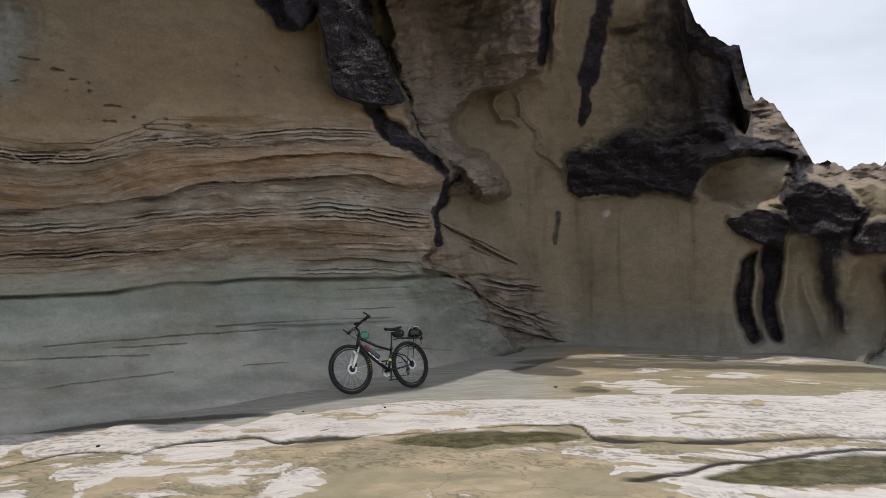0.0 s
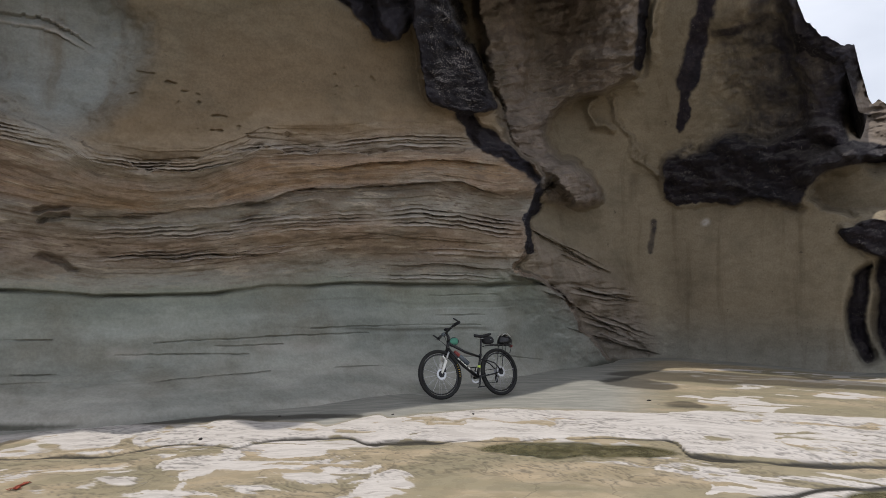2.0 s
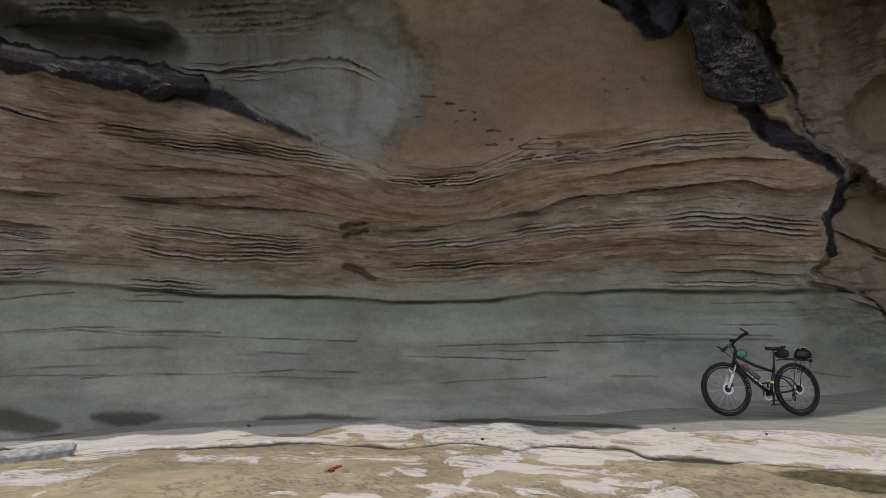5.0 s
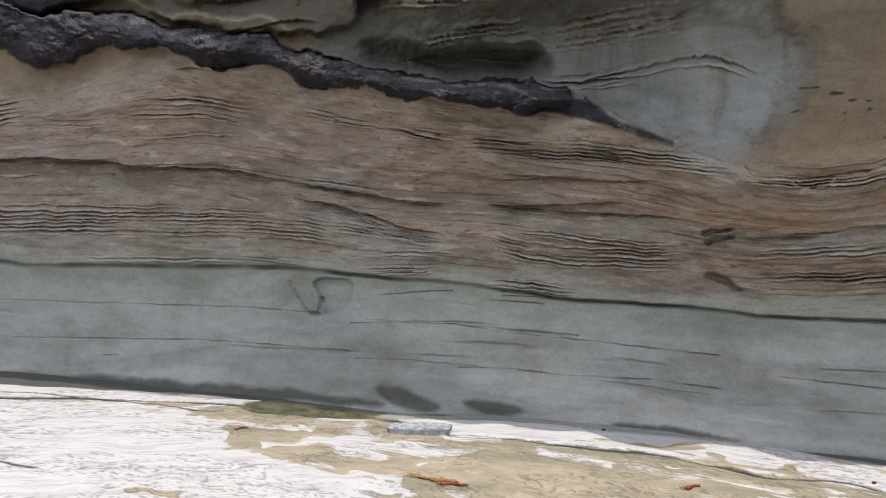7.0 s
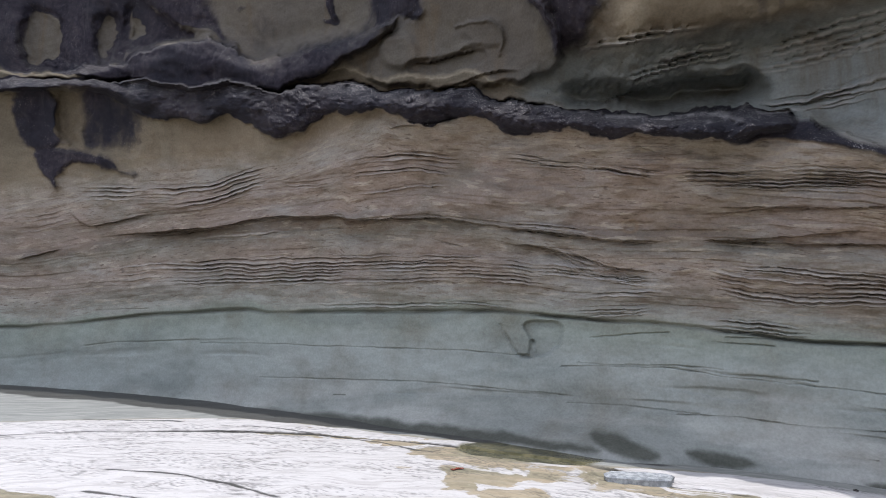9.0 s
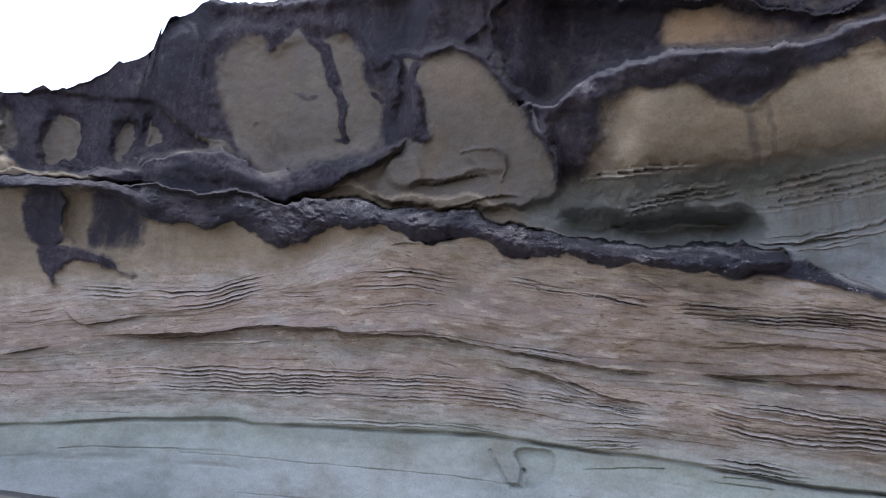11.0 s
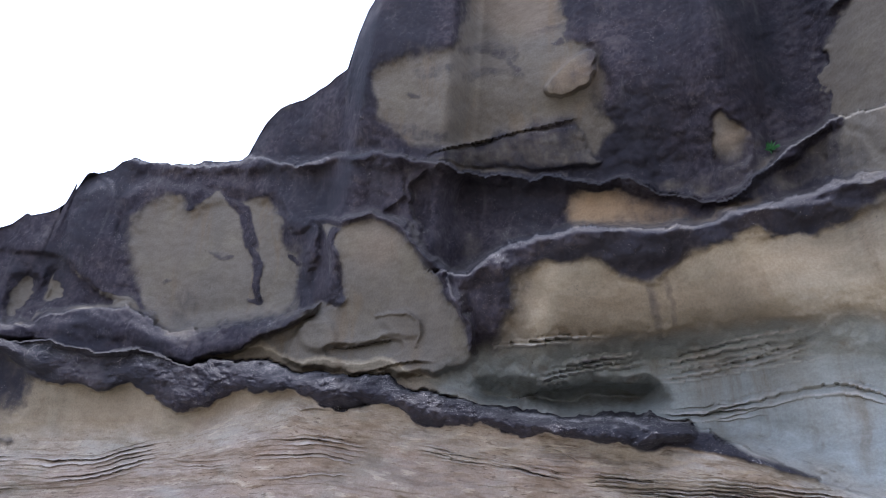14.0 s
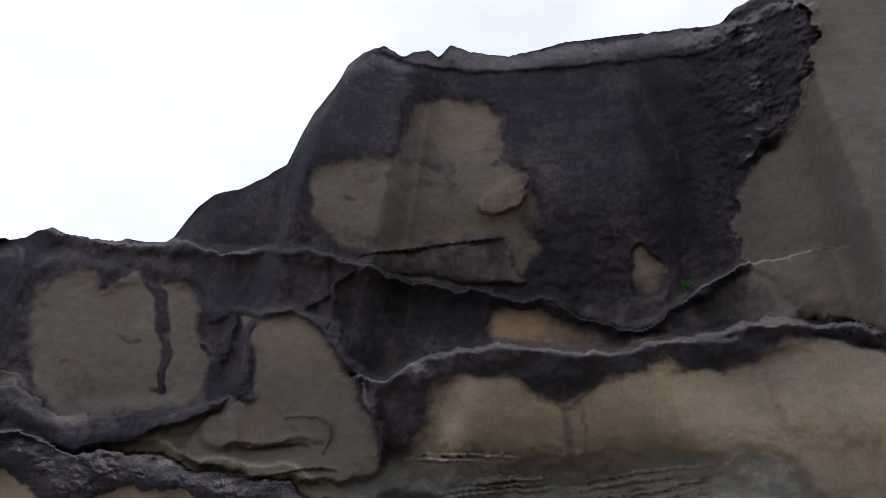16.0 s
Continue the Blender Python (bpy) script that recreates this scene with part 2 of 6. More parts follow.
def ground_material():
    n = Nodes("rock_shelf")
    white, wet, olive, grey, pool_hollow = (n.attr(k) for k in ("white", "wet", "olive", "grey", "pool_hollow"))
    along, out = n.attr("along"), n.attr("out")
    flow = n.node("ShaderNodeCombineXYZ", X=n.math("MULTIPLY", along, 0.55), Y=n.math("MULTIPLY", out, 3.2)).outputs[0]
    bent = n.node("ShaderNodeVectorMath")
    bent.operation = "ADD"
    n.tree.links.new(flow, bent.inputs[0])
    sway = n.node("ShaderNodeCombineXYZ", X=0.0, Y=n.math("MULTIPLY", n.noise(0.9, 3, 0.5), 3.0)).outputs[0]
    n.tree.links.new(sway, bent.inputs[1])
    streaks = n.noise(2.4, 5, 0.62, bent.outputs[0])
    lines = n.noise(5.0, 3, 0.6, bent.outputs[0])
    grain = n.noise(22.0, 5, 0.65)
    patch_tone = n.noise(1.3, 5, 0.6)
    vein = n.noise(5.0, 6, 0.7)
    base = n.mix(n.span(patch_tone, 0.35, 0.65), (0.39, 0.31, 0.205), (0.29, 0.24, 0.155))
    base = n.mix(n.span(streaks, 0.42, 0.62, 0.0, 0.4), base, (0.42, 0.36, 0.27))
    base = n.mix(n.math("MULTIPLY", olive, 0.8), base, (0.215, 0.195, 0.125))
    base = n.mix(n.span(vein, 0.53, 0.47, 0.0, 0.22), base, (0.15, 0.13, 0.09))
    rag = n.math("ADD", white, n.math("MULTIPLY", n.math("SUBTRACT", n.math("ADD", n.math("MULTIPLY", streaks, 0.6), n.math("MULTIPLY", n.noise(2.6, 4, 0.55), 0.4)), 0.5), 0.9))
    salt = n.mix(grain, (0.47, 0.435, 0.405), (0.62, 0.58, 0.545))
    salt = n.mix(n.span(streaks, 0.46, 0.60, 0.0, 0.7), salt, (0.42, 0.385, 0.355))
    salt = n.mix(n.span(lines, 0.60, 0.66, 0.0, 0.6), salt, (0.30, 0.27, 0.24))
    base = n.mix(n.span(rag, 0.32, 0.68), base, salt)
    crazed = n.node("ShaderNodeTexVoronoi", Scale=0.9)
    crazed.feature = "DISTANCE_TO_EDGE"
    wander = n.node("ShaderNodeVectorMath")
    wander.operation = "ADD"
    n.tree.links.new(n.place(), wander.inputs[0])
    fold = n.node("ShaderNodeTexNoise", Scale=1.4, Detail=4.0)
    n.tree.links.new(n.place(), fold.inputs["Vector"])
    n.tree.links.new(fold.outputs["Color"], wander.inputs[1])
    n.tree.links.new(wander.outputs[0], crazed.inputs["Vector"])
    base = n.mix(n.math("MULTIPLY", n.span(crazed.outputs["Distance"], 0.014, 0.003, 0.0, 0.4), n.span(rag, 0.6, 0.35)), base, (0.11, 0.095, 0.07))
    base = n.mix(grey, base, n.mix(n.span(streaks, 0.4, 0.62), (0.225, 0.222, 0.198), (0.31, 0.302, 0.268)))
    # wet rock, and the shade of slab edges and wall foot painted with it
    base = n.mix(n.math("MULTIPLY", wet, n.span(streaks, 0.3, 0.5, 0.75, 1.0)), base, (0.030, 0.027, 0.022))
    base = n.mix(pool_hollow, base, n.mix(n.span(vein, 0.4, 0.6), (0.06, 0.056, 0.028), (0.13, 0.115, 0.062)))
    height = n.math("ADD", n.math("MULTIPLY", grain, 0.4), n.noise(4.0, 5, 0.65))
    rough = n.math("SUBTRACT", 0.85, n.math("MULTIPLY", n.math("MAXIMUM", pool_hollow, n.math("MULTIPLY", wet, 0.6)), 0.6))
    return n.done(base, rough, height, 0.012, 0.6, 0.3)


SHELF = ground_material()

# ---- the cliff ----
# Shaped to fit the camera's view: laid out by bearing (degrees, positive to the left) and by slope (rise over run)
# round the middle of the cove, where it stands.
COLS = 1280
bear = np.linspace(-37.0, 113.0, COLS)
rise = np.tan(np.radians(np.concatenate([np.arange(-10.6, 18.0, 0.05), np.arange(18.0, 57.5, 0.122)])))
ROWS_N = len(rise)
AZ, V = np.meshgrid(bear, rise)
UNIT = 11.0
X, Y = AZ * (math.pi / 180 * UNIT), V * UNIT
WX = 0.11 * fbm(X * 1.5, Y * 1.5, 5, 3.1, 0.55)
WY = 0.09 * fbm(X * 1.5, Y * 1.5, 5, 8.7, 0.55)
RX, RY = X + WX, Y + WY


def metres(pts):
    a = np.array(pts, float)
    return np.stack([a[:, 0] * (math.pi / 180 * UNIT), a[:, 1] * UNIT], 1)


def rounded(p, closed):
    """Corner-cutting, so that outlines run in curves."""
    for _ in range(2):
        q = np.concatenate([p, p[:1]]) if closed else p
        a, b = q[:-1] * 0.75 + q[1:] * 0.25, q[:-1] * 0.25 + q[1:] * 0.75
        r = np.stack([a, b], 1).reshape(-1, 2)
        p = r if closed else np.concatenate([p[:1], r, p[-1:]])
    return p


def window(p, pad):
    lo, hi = p.min(0) - pad, p.max(0) + pad
    c0, c1 = np.searchsorted(X[0], (lo[0], hi[0]))
    r0, r1 = np.searchsorted(Y[:, 0], (lo[1], hi[1]))
    return slice(max(r0, 0), r1 + 1), slice(max(c0, 0), c1 + 1)


def away(p, x, y):
    """Distance from a broken line, and how far along it (0..1)."""
    best, along = np.full(x.shape, 1e9), np.zeros(x.shape)
    n = len(p) - 1
    for i in range(n):
        d = p[i + 1] - p[i]
        u = np.clip(((x - p[i][0]) * d[0] + (y - p[i][1]) * d[1]) / (d @ d + 1e-9), 0, 1)
        q = np.hypot(x - p[i][0] - u * d[0], y - p[i][1] - u * d[1])
        near = q < best
        best[near], along[near] = q[near], ((i + u) / n)[near]
    return best, along


def inside(p, x, y):
    """Signed distance from a closed outline, positive inside."""
    ring = np.concatenate([p, p[:1]])
    d, _ = away(ring, x, y)
    odd = np.zeros(x.shape, bool)
    for (x0, y0), (x1, y1) in zip(ring[:-1], ring[1:]):
        if y0 != y1:
            odd ^= ((y0 > y) != (y1 > y)) & (x < (x1 - x0) * (y - y0) / (y1 - y0) + x0)
    return np.where(odd, d, -d)


def line(pts):
    """The slope of a near-level line at each column."""
    a = np.array(pts)
    order = np.argsort(a[:, 0])
    c = np.interp(bear, a[order, 0], a[order, 1])
    k = np.hanning(11) / np.hanning(11).sum()
    return np.convolve(np.pad(c, 5, mode="edge"), k, "valid")


DEPTH = np.zeros(X.shape)       # metres, positive: away from the middle of the cove
CRUST = np.zeros(X.shape)
BLUE = np.zeros(X.shape)
PINK = np.zeros(X.shape)
WETNESS = np.zeros(X.shape)
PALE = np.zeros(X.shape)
STAIN = np.zeros(X.shape)
SPECK = np.zeros(X.shape)
SOFT = step(-0.15, 0.55, fbm(X * 0.45, Y * 0.45, 3, 44.0))
FRAY = 0.10 * fbm(X * 2.4, Y * 1.5, 3, 83.0)


def ridge(pts, width, push, crust=1.0, spread=1.5, ragged=1.0, lip=False):
    p = rounded(metres(pts), False)
    w = window(p, width * 4)
    d, _ = away(p, X[w] + ragged * WX[w], Y[w] + ragged * WY[w])
    d = d * (1 + 0.35 * gnoise(X[w] * 2.3, Y[w] * 2.3))
    if lip:
        q = p[np.argsort(p[:, 0])]
        d = np.where(Y[w] + ragged * WY[w] > np.interp(X[w][0], q[:, 0], q[:, 1])[None, :], d * 1.9, d)
    DEPTH[w] -= push * (0.8 + 0.55 * gnoise(X[w] * 1.3, Y[w] * 1.3)) * np.exp(-(d / width) ** 2)
    if crust:
        CRUST[w] = np.maximum(CRUST[w], crust * step(width * spread * 1.1, width * spread * 0.4, d))


def area(pts, edge, depth=0.0, crust=None, blue=None, pink=None, wet=None, pale=None, ragged=1.0, lean=0.0, fade=0.0):
    p = rounded(metres(pts), True)
    w = window(p, edge * 2 + fade * 2 + 0.3)
    sd = inside(p, X[w] + ragged * WX[w], Y[w] + ragged * WY[w])
    m = step(-edge, edge, sd)
    DEPTH[w] += (depth + lean * (Y[w] - p[:, 1].min())) * m
    tone = step(-edge - fade, edge + fade, sd)
    soft_ = (0.04 + fade) * (1 + 3.5 * SOFT[w])
    frayed = step(-soft_, soft_, sd + 0.5 * WX[w] + FRAY[w] * min(1.0, 6 * edge))
    for field, value in ((CRUST, crust), (BLUE, blue), (PINK, pink), (WETNESS, wet), (PALE, pale)):
        if value is not None:
            field[w] += (value - field[w]) * (frayed if field is CRUST and ragged > 0.5 else tone)
    return w, m


def stain(pts, reach_, tone, wander=1.0):
    """A dark run of weathering with no relief of its own."""
    p = rounded(metres(pts), False)
    w = window(p, reach_ * 3)
    d, u = away(p, X[w] + wander * WX[w], Y[w] + wander * WY[w])
    STAIN[w] = np.maximum(STAIN[w], tone * step(reach_ * 1.6, reach_ * 0.3, d))


def lip(pts, proud, up_, under, down):
    """The sharp lower edge of a bed: rock stands out over it and is hollowed under it."""
    p = metres(pts)
    p = p[np.argsort(p[:, 0])]
    w = window(p, 3 * max(up_, down))
    x = X[w]
    line_y = np.interp(x[0], *rounded(p, False).T)[None, :] + 0.030 * gnoise(x * 1.5, 0 * x + proud * 50) + 0.014 * gnoise(x * 6, 0 * x + 3.3)
    t = Y[w] - line_y
    span_ = p[-1, 0] - p[0, 0]
    m = step(p[0, 0] - 0.05, p[0, 0] + 0.2 * span_, x) * step(p[-1, 0] + 0.05, p[-1, 0] - 0.2 * span_, x)
    m = m * (0.7 + 0.45 * step(-0.4, 0.4, gnoise(x * 0.9, 0 * x + up_ * 31)))
    DEPTH[w] += m * np.where(t > 0, -proud * np.exp(-np.maximum(t, 0) / up_), under * np.exp(np.minimum(t, 0) / down))


def bundle(pts, count, gap, amp, ends=0.5, tone=0.45):
    """A few thin beds over a line, each with a sharp lower lip."""
    p = metres(pts)
    p = p[np.argsort(p[:, 0])]
    w = window(p, count * gap + 0.25)
    x, y = X[w], Y[w] + 0.04 * WY[w]
    crinkle = 0.022 * gnoise(x * 2.2, y * 1.1) + 0.012 * gnoise(x * 6.5, y * 3.0)
    t = (y + crinkle - np.interp(x[0], *rounded(p, False).T)[None, :]) / gap
    t = t + 0.40 * gnoise(x * 0.45, t * 0.6 + count) + 0.16 * gnoise(x * 2.6, t * 0.9) + 0.10 * gnoise(x * 9.0, t * 1.6)
    m = step(-0.05, 0.05, t) * step(count + 0.3, count - 0.6, t) * step(p[0, 0] - 0.1, p[0, 0] + ends, x) * step(p[-1, 0] + 0.1, p[-1, 0] - ends, x)
    k = np.floor(t)
    m = m * (0.1 + 1.0 * step(-0.45, 0.45, gnoise(x * 0.9 + 5.1 * k, 7.7 * k)))
    f = t - k
    # light caught on each lower lip, painted in as a pale tone
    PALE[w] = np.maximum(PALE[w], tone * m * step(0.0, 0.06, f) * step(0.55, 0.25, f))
    DEPTH[w] -= 1.25 * amp * m * ((1 - f) ** 1.1 - 0.25 - 0.75 * step(0.70, 0.90, f))


def crack(pts, width, depth):
    p = metres(pts)
    w = window(p, 0.3)
    d, u = away(p, X[w] + 0.25 * WX[w], Y[w] + 0.09 * WY[w] + 0.006 * gnoise(X[w] * 6, Y[w]))
    DEPTH[w] += depth * step(width, width * 0.3, d) * (0.35 + 0.65 * step(-0.4, 0.3, gnoise(X[w] * 1.7, Y[w] * 0.5 + 9)))


def above(curve, edge, lift=0.0):
    """1 above a near-level line, 0 below."""
    return step(-edge, edge, (V - curve[None, :] - lift) * UNIT + 1.1 * WY)


def between(a, b, edge):
    return step(a - edge, a + edge, AZ) * step(b + edge, b - edge, AZ)


# ground plan of the cove
base_bearing = [-37, -31.5, -25.7, -21.9, -15.9, -9.5, -6.3, -3, 2.3, 9, 17, 25, 32, 43, 60, 78, 89, 100, 113]
base_radius = [13.4, 14.0, 15.5, 15.4, 16.4, 17.4, 16.2, 14.8, 13.2, 12.1, 11.0, 10.5, 10.3, 10.2, 10.6, 12.4, 14.6, 17.5, 21]
kernel = np.hanning(41) / np.hanning(41).sum()
plan = np.convolve(np.pad(np.interp(bear, base_bearing, base_radius), 20, mode="edge"), kernel, "valid")
RADIUS = np.repeat(plan[None, :], ROWS_N, 0)

# bedding: ground, the green seam, the brown bed, the top of the laminated beds
seam = line([(2.5, 0.009), (14.9, 0.012), (21.1, 0.009), (24.9, -0.002), (32.0, -0.006), (33.4, -0.007), (38.8, 0.003), (47.7, 0.011), (54.0, 0.022), (63.5, 0.028), (70.0, 0.034), (82.2, 0.026), (87.7, 0.019), (89.2, 0.023), (94.5, 0.012), (99.2, -0.002), (104.3, -0.015)])
brown = line([(2.3, 0.131), (8.2, 0.151), (16.9, 0.143), (23.4, 0.123), (25.2, 0.112), (29.7, 0.102), (36.6, 0.110), (43.4, 0.129), (52.1, 0.137), (61.4, 0.142), (67.8, 0.154), (76.0, 0.161), (82.2, 0.145), (82.4, 0.156), (96.7, 0.106), (105.4, 0.069)])
laminae_top = line([(3.6, 0.212), (12.6, 0.212), (15.6, 0.203), (21.8, 0.202), (22.9, 0.187), (26.1, 0.161), (29.7, 0.156), (33.4, 0.163), (35.7, 0.191), (43.5, 0.250), (57.2, 0.284), (66.5, 0.293), (78.6, 0.290), (79.4, 0.295), (87.4, 0.225), (97.6, 0.179), (106.2, 0.128)])
wave = 0.004 * fbm(X * 0.35, Y * 0.9, 3, 5.0) + 0.0008 * fbm(X * 2.2, Y * 3.0, 2, 2.0)
VB = V + wave
floor_line = np.full(COLS, -0.155)
BED = np.where(VB < seam, (VB - floor_line) / (seam - floor_line),
      np.where(VB < brown, 1 + (VB - seam) / (brown - seam),
      np.where(VB < laminae_top, 2 + (VB - brown) / (laminae_top - brown), 3 + (VB - laminae_top) * 6)))
BED = np.clip(BED, 0, 6)

# tiers
ledge_top = line([(22.9, 0.195), (29.7, 0.162), (36.2, 0.194), (38.6, 0.218), (41.4, 0.241), (44.5, 0.271), (48.1, 0.300), (51.3, 0.314), (57.9, 0.308), (64.3, 0.320), (70.0, 0.335), (72.9, 0.350), (79.7, 0.339), (82.0, 0.344), (85.5, 0.340), (88.8, 0.327), (93.7, 0.326), (99.4, 0.304), (102.6, 0.301), (108.2, 0.277)])
ledge_foot = line([(38.6, 0.217), (44.5, 0.267), (47.5, 0.281), (49.8, 0.274), (51.4, 0.257), (53.4, 0.267), (58.1, 0.278), (61.7, 0.280), (64.0, 0.295), (66.3, 0.286), (69.1, 0.285), (72.5, 0.312), (75.8, 0.295), (79.2, 0.301), (80.7, 0.315), (81.5, 0.298), (83.9, 0.303), (86.0, 0.271), (87.6, 0.246), (90.6, 0.282), (92.4, 0.289), (93.4, 0.256), (95.2, 0.264), (96.9, 0.266), (98.7, 0.275), (100.9, 0.290), (104.5, 0.275), (107.9, 0.260)])
middle = line([(24.3, 0.596), (27.2, 0.620), (31.0, 0.635), (34.4, 0.641), (39.9, 0.631), (45.8, 0.615), (50.3, 0.610), (55.4, 0.627), (60.1, 0.608), (63.7, 0.578), (66.2, 0.532), (68.5, 0.531)])
upper = line([(33.1, 0.753), (37.8, 0.716), (42.6, 0.647), (48.5, 0.673), (51.0, 0.711), (59.1, 0.722), (65.9, 0.732), (70.4, 0.738), (72.8, 0.751), (79.5, 0.738), (83.3, 0.687), (86.1, 0.697), (92.7, 0.628), (96.8, 0.614)])
left_ridge = line([(78.5, 0.455), (82.0, 0.425), (83.7, 0.404), (86.9, 0.376), (90.5, 0.369), (93.0, 0.385), (96.8, 0.367), (98.7, 0.353), (99.7, 0.329), (102.1, 0.328), (103.5, 0.311), (108.3, 0.285)])

high = above(ledge_top, 0.008)
DEPTH += high * (0.9 * step(37, 47, AZ) + 0.5 * step(60, 80, AZ))
# foot of the wall, hollow of the wall, lip under the ledge
foot = step(-0.06, -0.165, V)
DEPTH -= (0.8 - 0.5 * between(37, 56, 4)) * foot ** 2
mid_lip = np.clip((V - (-0.15)) / np.maximum(ledge_top - (-0.15), 0.05), 0, 1.2)
DEPTH += (0.35 * np.sin(np.pi * np.clip(mid_lip, 0, 1)) - 0.35 * step(0.6, 1.0, mid_lip)) * step(0, 14, AZ) * (1 - high)
# brow high over the banded wall, mostly out of view, added to shade what lies below
DEPTH -= 1.25 * step(0.30, 0.85, V) * step(-9, 0, AZ) * step(36, 27, AZ)
DEPTH -= 1.7 * step(0.10, 0.42, V) * step(-1, -6, AZ) * step(-27, -21, AZ)
# the tiers lean out over the shelf
DEPTH -= step(36, 43, AZ) * (0.9 * step(0.33, 0.60, V) + 1.4 * step(0.62, 1.0, V)) * (0.7 + 0.3 * step(95, 75, AZ))
# ledge
for _ in range(4):
    ledge_foot = np.convolve(np.pad(ledge_foot, 5, mode="edge"), kernel[15:26] / kernel[15:26].sum(), "valid")
band = above(ledge_foot, 0.04) * (1 - above(ledge_top, 0.02)) * step(47.3, 48.0, AZ)
over_foot = np.clip((V - ledge_foot[None, :]) / np.maximum(ledge_top - ledge_foot, 0.004)[None, :], 0, 1)
DEPTH -= band * (0.3 + 0.38 * np.sin(np.pi * over_foot ** 0.8))
CRUST = np.maximum(CRUST, above(ledge_foot, 0.04) * (1 - above(ledge_top, 0.02, 0.004)) * step(47.0, 48.0, AZ))
area([(51.1, 0.291), (46.8, 0.292), (45.0, 0.277), (44.3, 0.260), (41.4, 0.243), (38.8, 0.220), (41.4, 0.232), (44.0, 0.244), (45.5, 0.256), (47.3, 0.262), (49.6, 0.267), (50.8, 0.256), (52.9, 0.263)], 0.05, -0.12, crust=0.85, fade=0.03, ragged=0.5)
# cave behind the ledge
area([(66.6, 0.338), (61.2, 0.375), (50.1, 0.415), (39.5, 0.423), (34.2, 0.398), (30.3, 0.337), (31.4, 0.265), (33.6, 0.223), (36.0, 0.198), (38.6, 0.220), (44.5, 0.275), (50.8, 0.308), (57.3, 0.313)], 0.35, 0.55, blue=1)
area([(65.1, 0.399), (60.4, 0.418), (52.8, 0.420), (41.6, 0.432), (31.0, 0.426), (33.6, 0.259), (44.8, 0.274), (51.3, 0.314), (64.3, 0.321), (69.5, 0.340)], 0.25, 0.2, blue=0.9)
# overhanging face above the cave
DEPTH -= above(line([(30.7, 0.449), (41.5, 0.440), (52.8, 0.425), (60.4, 0.422), (65.6, 0.403)]), 0.45) * (1 - above(middle, 0.1)) * between(28, 67, 3) * 0.35
# middle ridge
DEPTH += above(middle, 0.008) * 1.3 * between(24, 68, 2)
ridge([(68.5, 0.531), (66.1, 0.530), (63.7, 0.575), (60.1, 0.605), (55.4, 0.623), (50.3, 0.606), (45.8, 0.611), (39.9, 0.627), (34.4, 0.638), (31.0, 0.633), (27.3, 0.615), (24.5, 0.586)], 0.2, 0.4, 1, 2.0, 1.1, True)
area([(68.4, 0.526), (66.9, 0.465), (65.1, 0.399), (63.2, 0.415), (62.3, 0.443), (61.6, 0.541), (60.0, 0.547), (57.0, 0.553), (54.4, 0.574), (52.5, 0.532), (49.7, 0.501), (47.5, 0.557), (42.6, 0.587), (38.1, 0.573), (33.8, 0.576), (31.4, 0.603), (39.9, 0.630), (45.8, 0.617), (50.3, 0.612), (55.4, 0.629), (63.7, 0.580)], 0.08, -0.1, crust=1, fade=0.1, ragged=1.3)
area([(68.4, 0.526), (65.1, 0.399), (62.3, 0.443), (61.6, 0.541), (63.7, 0.575)], 0.2, -0.35)
ridge([(63.6, 0.543), (60.1, 0.573), (55.4, 0.595), (50.4, 0.576), (46.0, 0.582), (40.2, 0.602), (34.7, 0.611), (31.3, 0.608)], 0.24, 0.24, 0, 1, 1.1)
# floor and back wall between the middle and upper ridges
w, m = area([(72.1, 0.734), (65.9, 0.730), (59.1, 0.721), (51.0, 0.711), (48.5, 0.673), (42.6, 0.647), (41.8, 0.631), (50.2, 0.614), (55.4, 0.631), (60.1, 0.612), (63.7, 0.582), (66.2, 0.535), (68.2, 0.536), (71.8, 0.607)], 0.06, 0.3, crust=0.9)
area([(57.2, 0.672), (54.7, 0.708), (50.0, 0.680), (44.6, 0.647), (40.3, 0.640), (39.9, 0.630), (44.8, 0.619), (49.7, 0.613), (54.8, 0.629), (57.2, 0.622)], 0.1, 0.1, crust=0.2, fade=0.12)
area([(74.2, 0.644), (72.2, 0.746), (68.1, 0.732), (67.2, 0.533), (70.6, 0.578), (73.5, 0.624)], 0.06, 0.0, crust=1)
area([(67.5, 0.595), (65.4, 0.610), (64.5, 0.579), (67.2, 0.543)], 0.1, 0, crust=0.45, fade=0.15)
# left ridge and the hollow over it
area([(111.6, 0.378), (105.2, 0.419), (102.7, 0.479), (100.3, 0.554), (98.0, 0.608), (92.7, 0.703), (73.2, 0.780), (72.1, 0.653), (73.3, 0.626), (75.7, 0.637), (81.1, 0.596), (78.4, 0.559), (77.0, 0.465), (78.4, 0.453), (96.0, 0.402), (99.5, 0.424), (111.1, 0.343)], 0.06, 0.0, crust=1)
DEPTH += above(left_ridge, 0.008) * 0.7 * step(78, 80, AZ)
area([(103.4, 0.307), (102.1, 0.330), (99.7, 0.329), (98.8, 0.355), (96.8, 0.368), (93.0, 0.387), (90.5, 0.370), (86.9, 0.377), (83.8, 0.405), (82.0, 0.426), (78.5, 0.457), (80.0, 0.421), (82.2, 0.396), (83.9, 0.360), (86.6, 0.340), (89.7, 0.326), (92.8, 0.321), (99.4, 0.304)], 0.05, -0.45, crust=1)
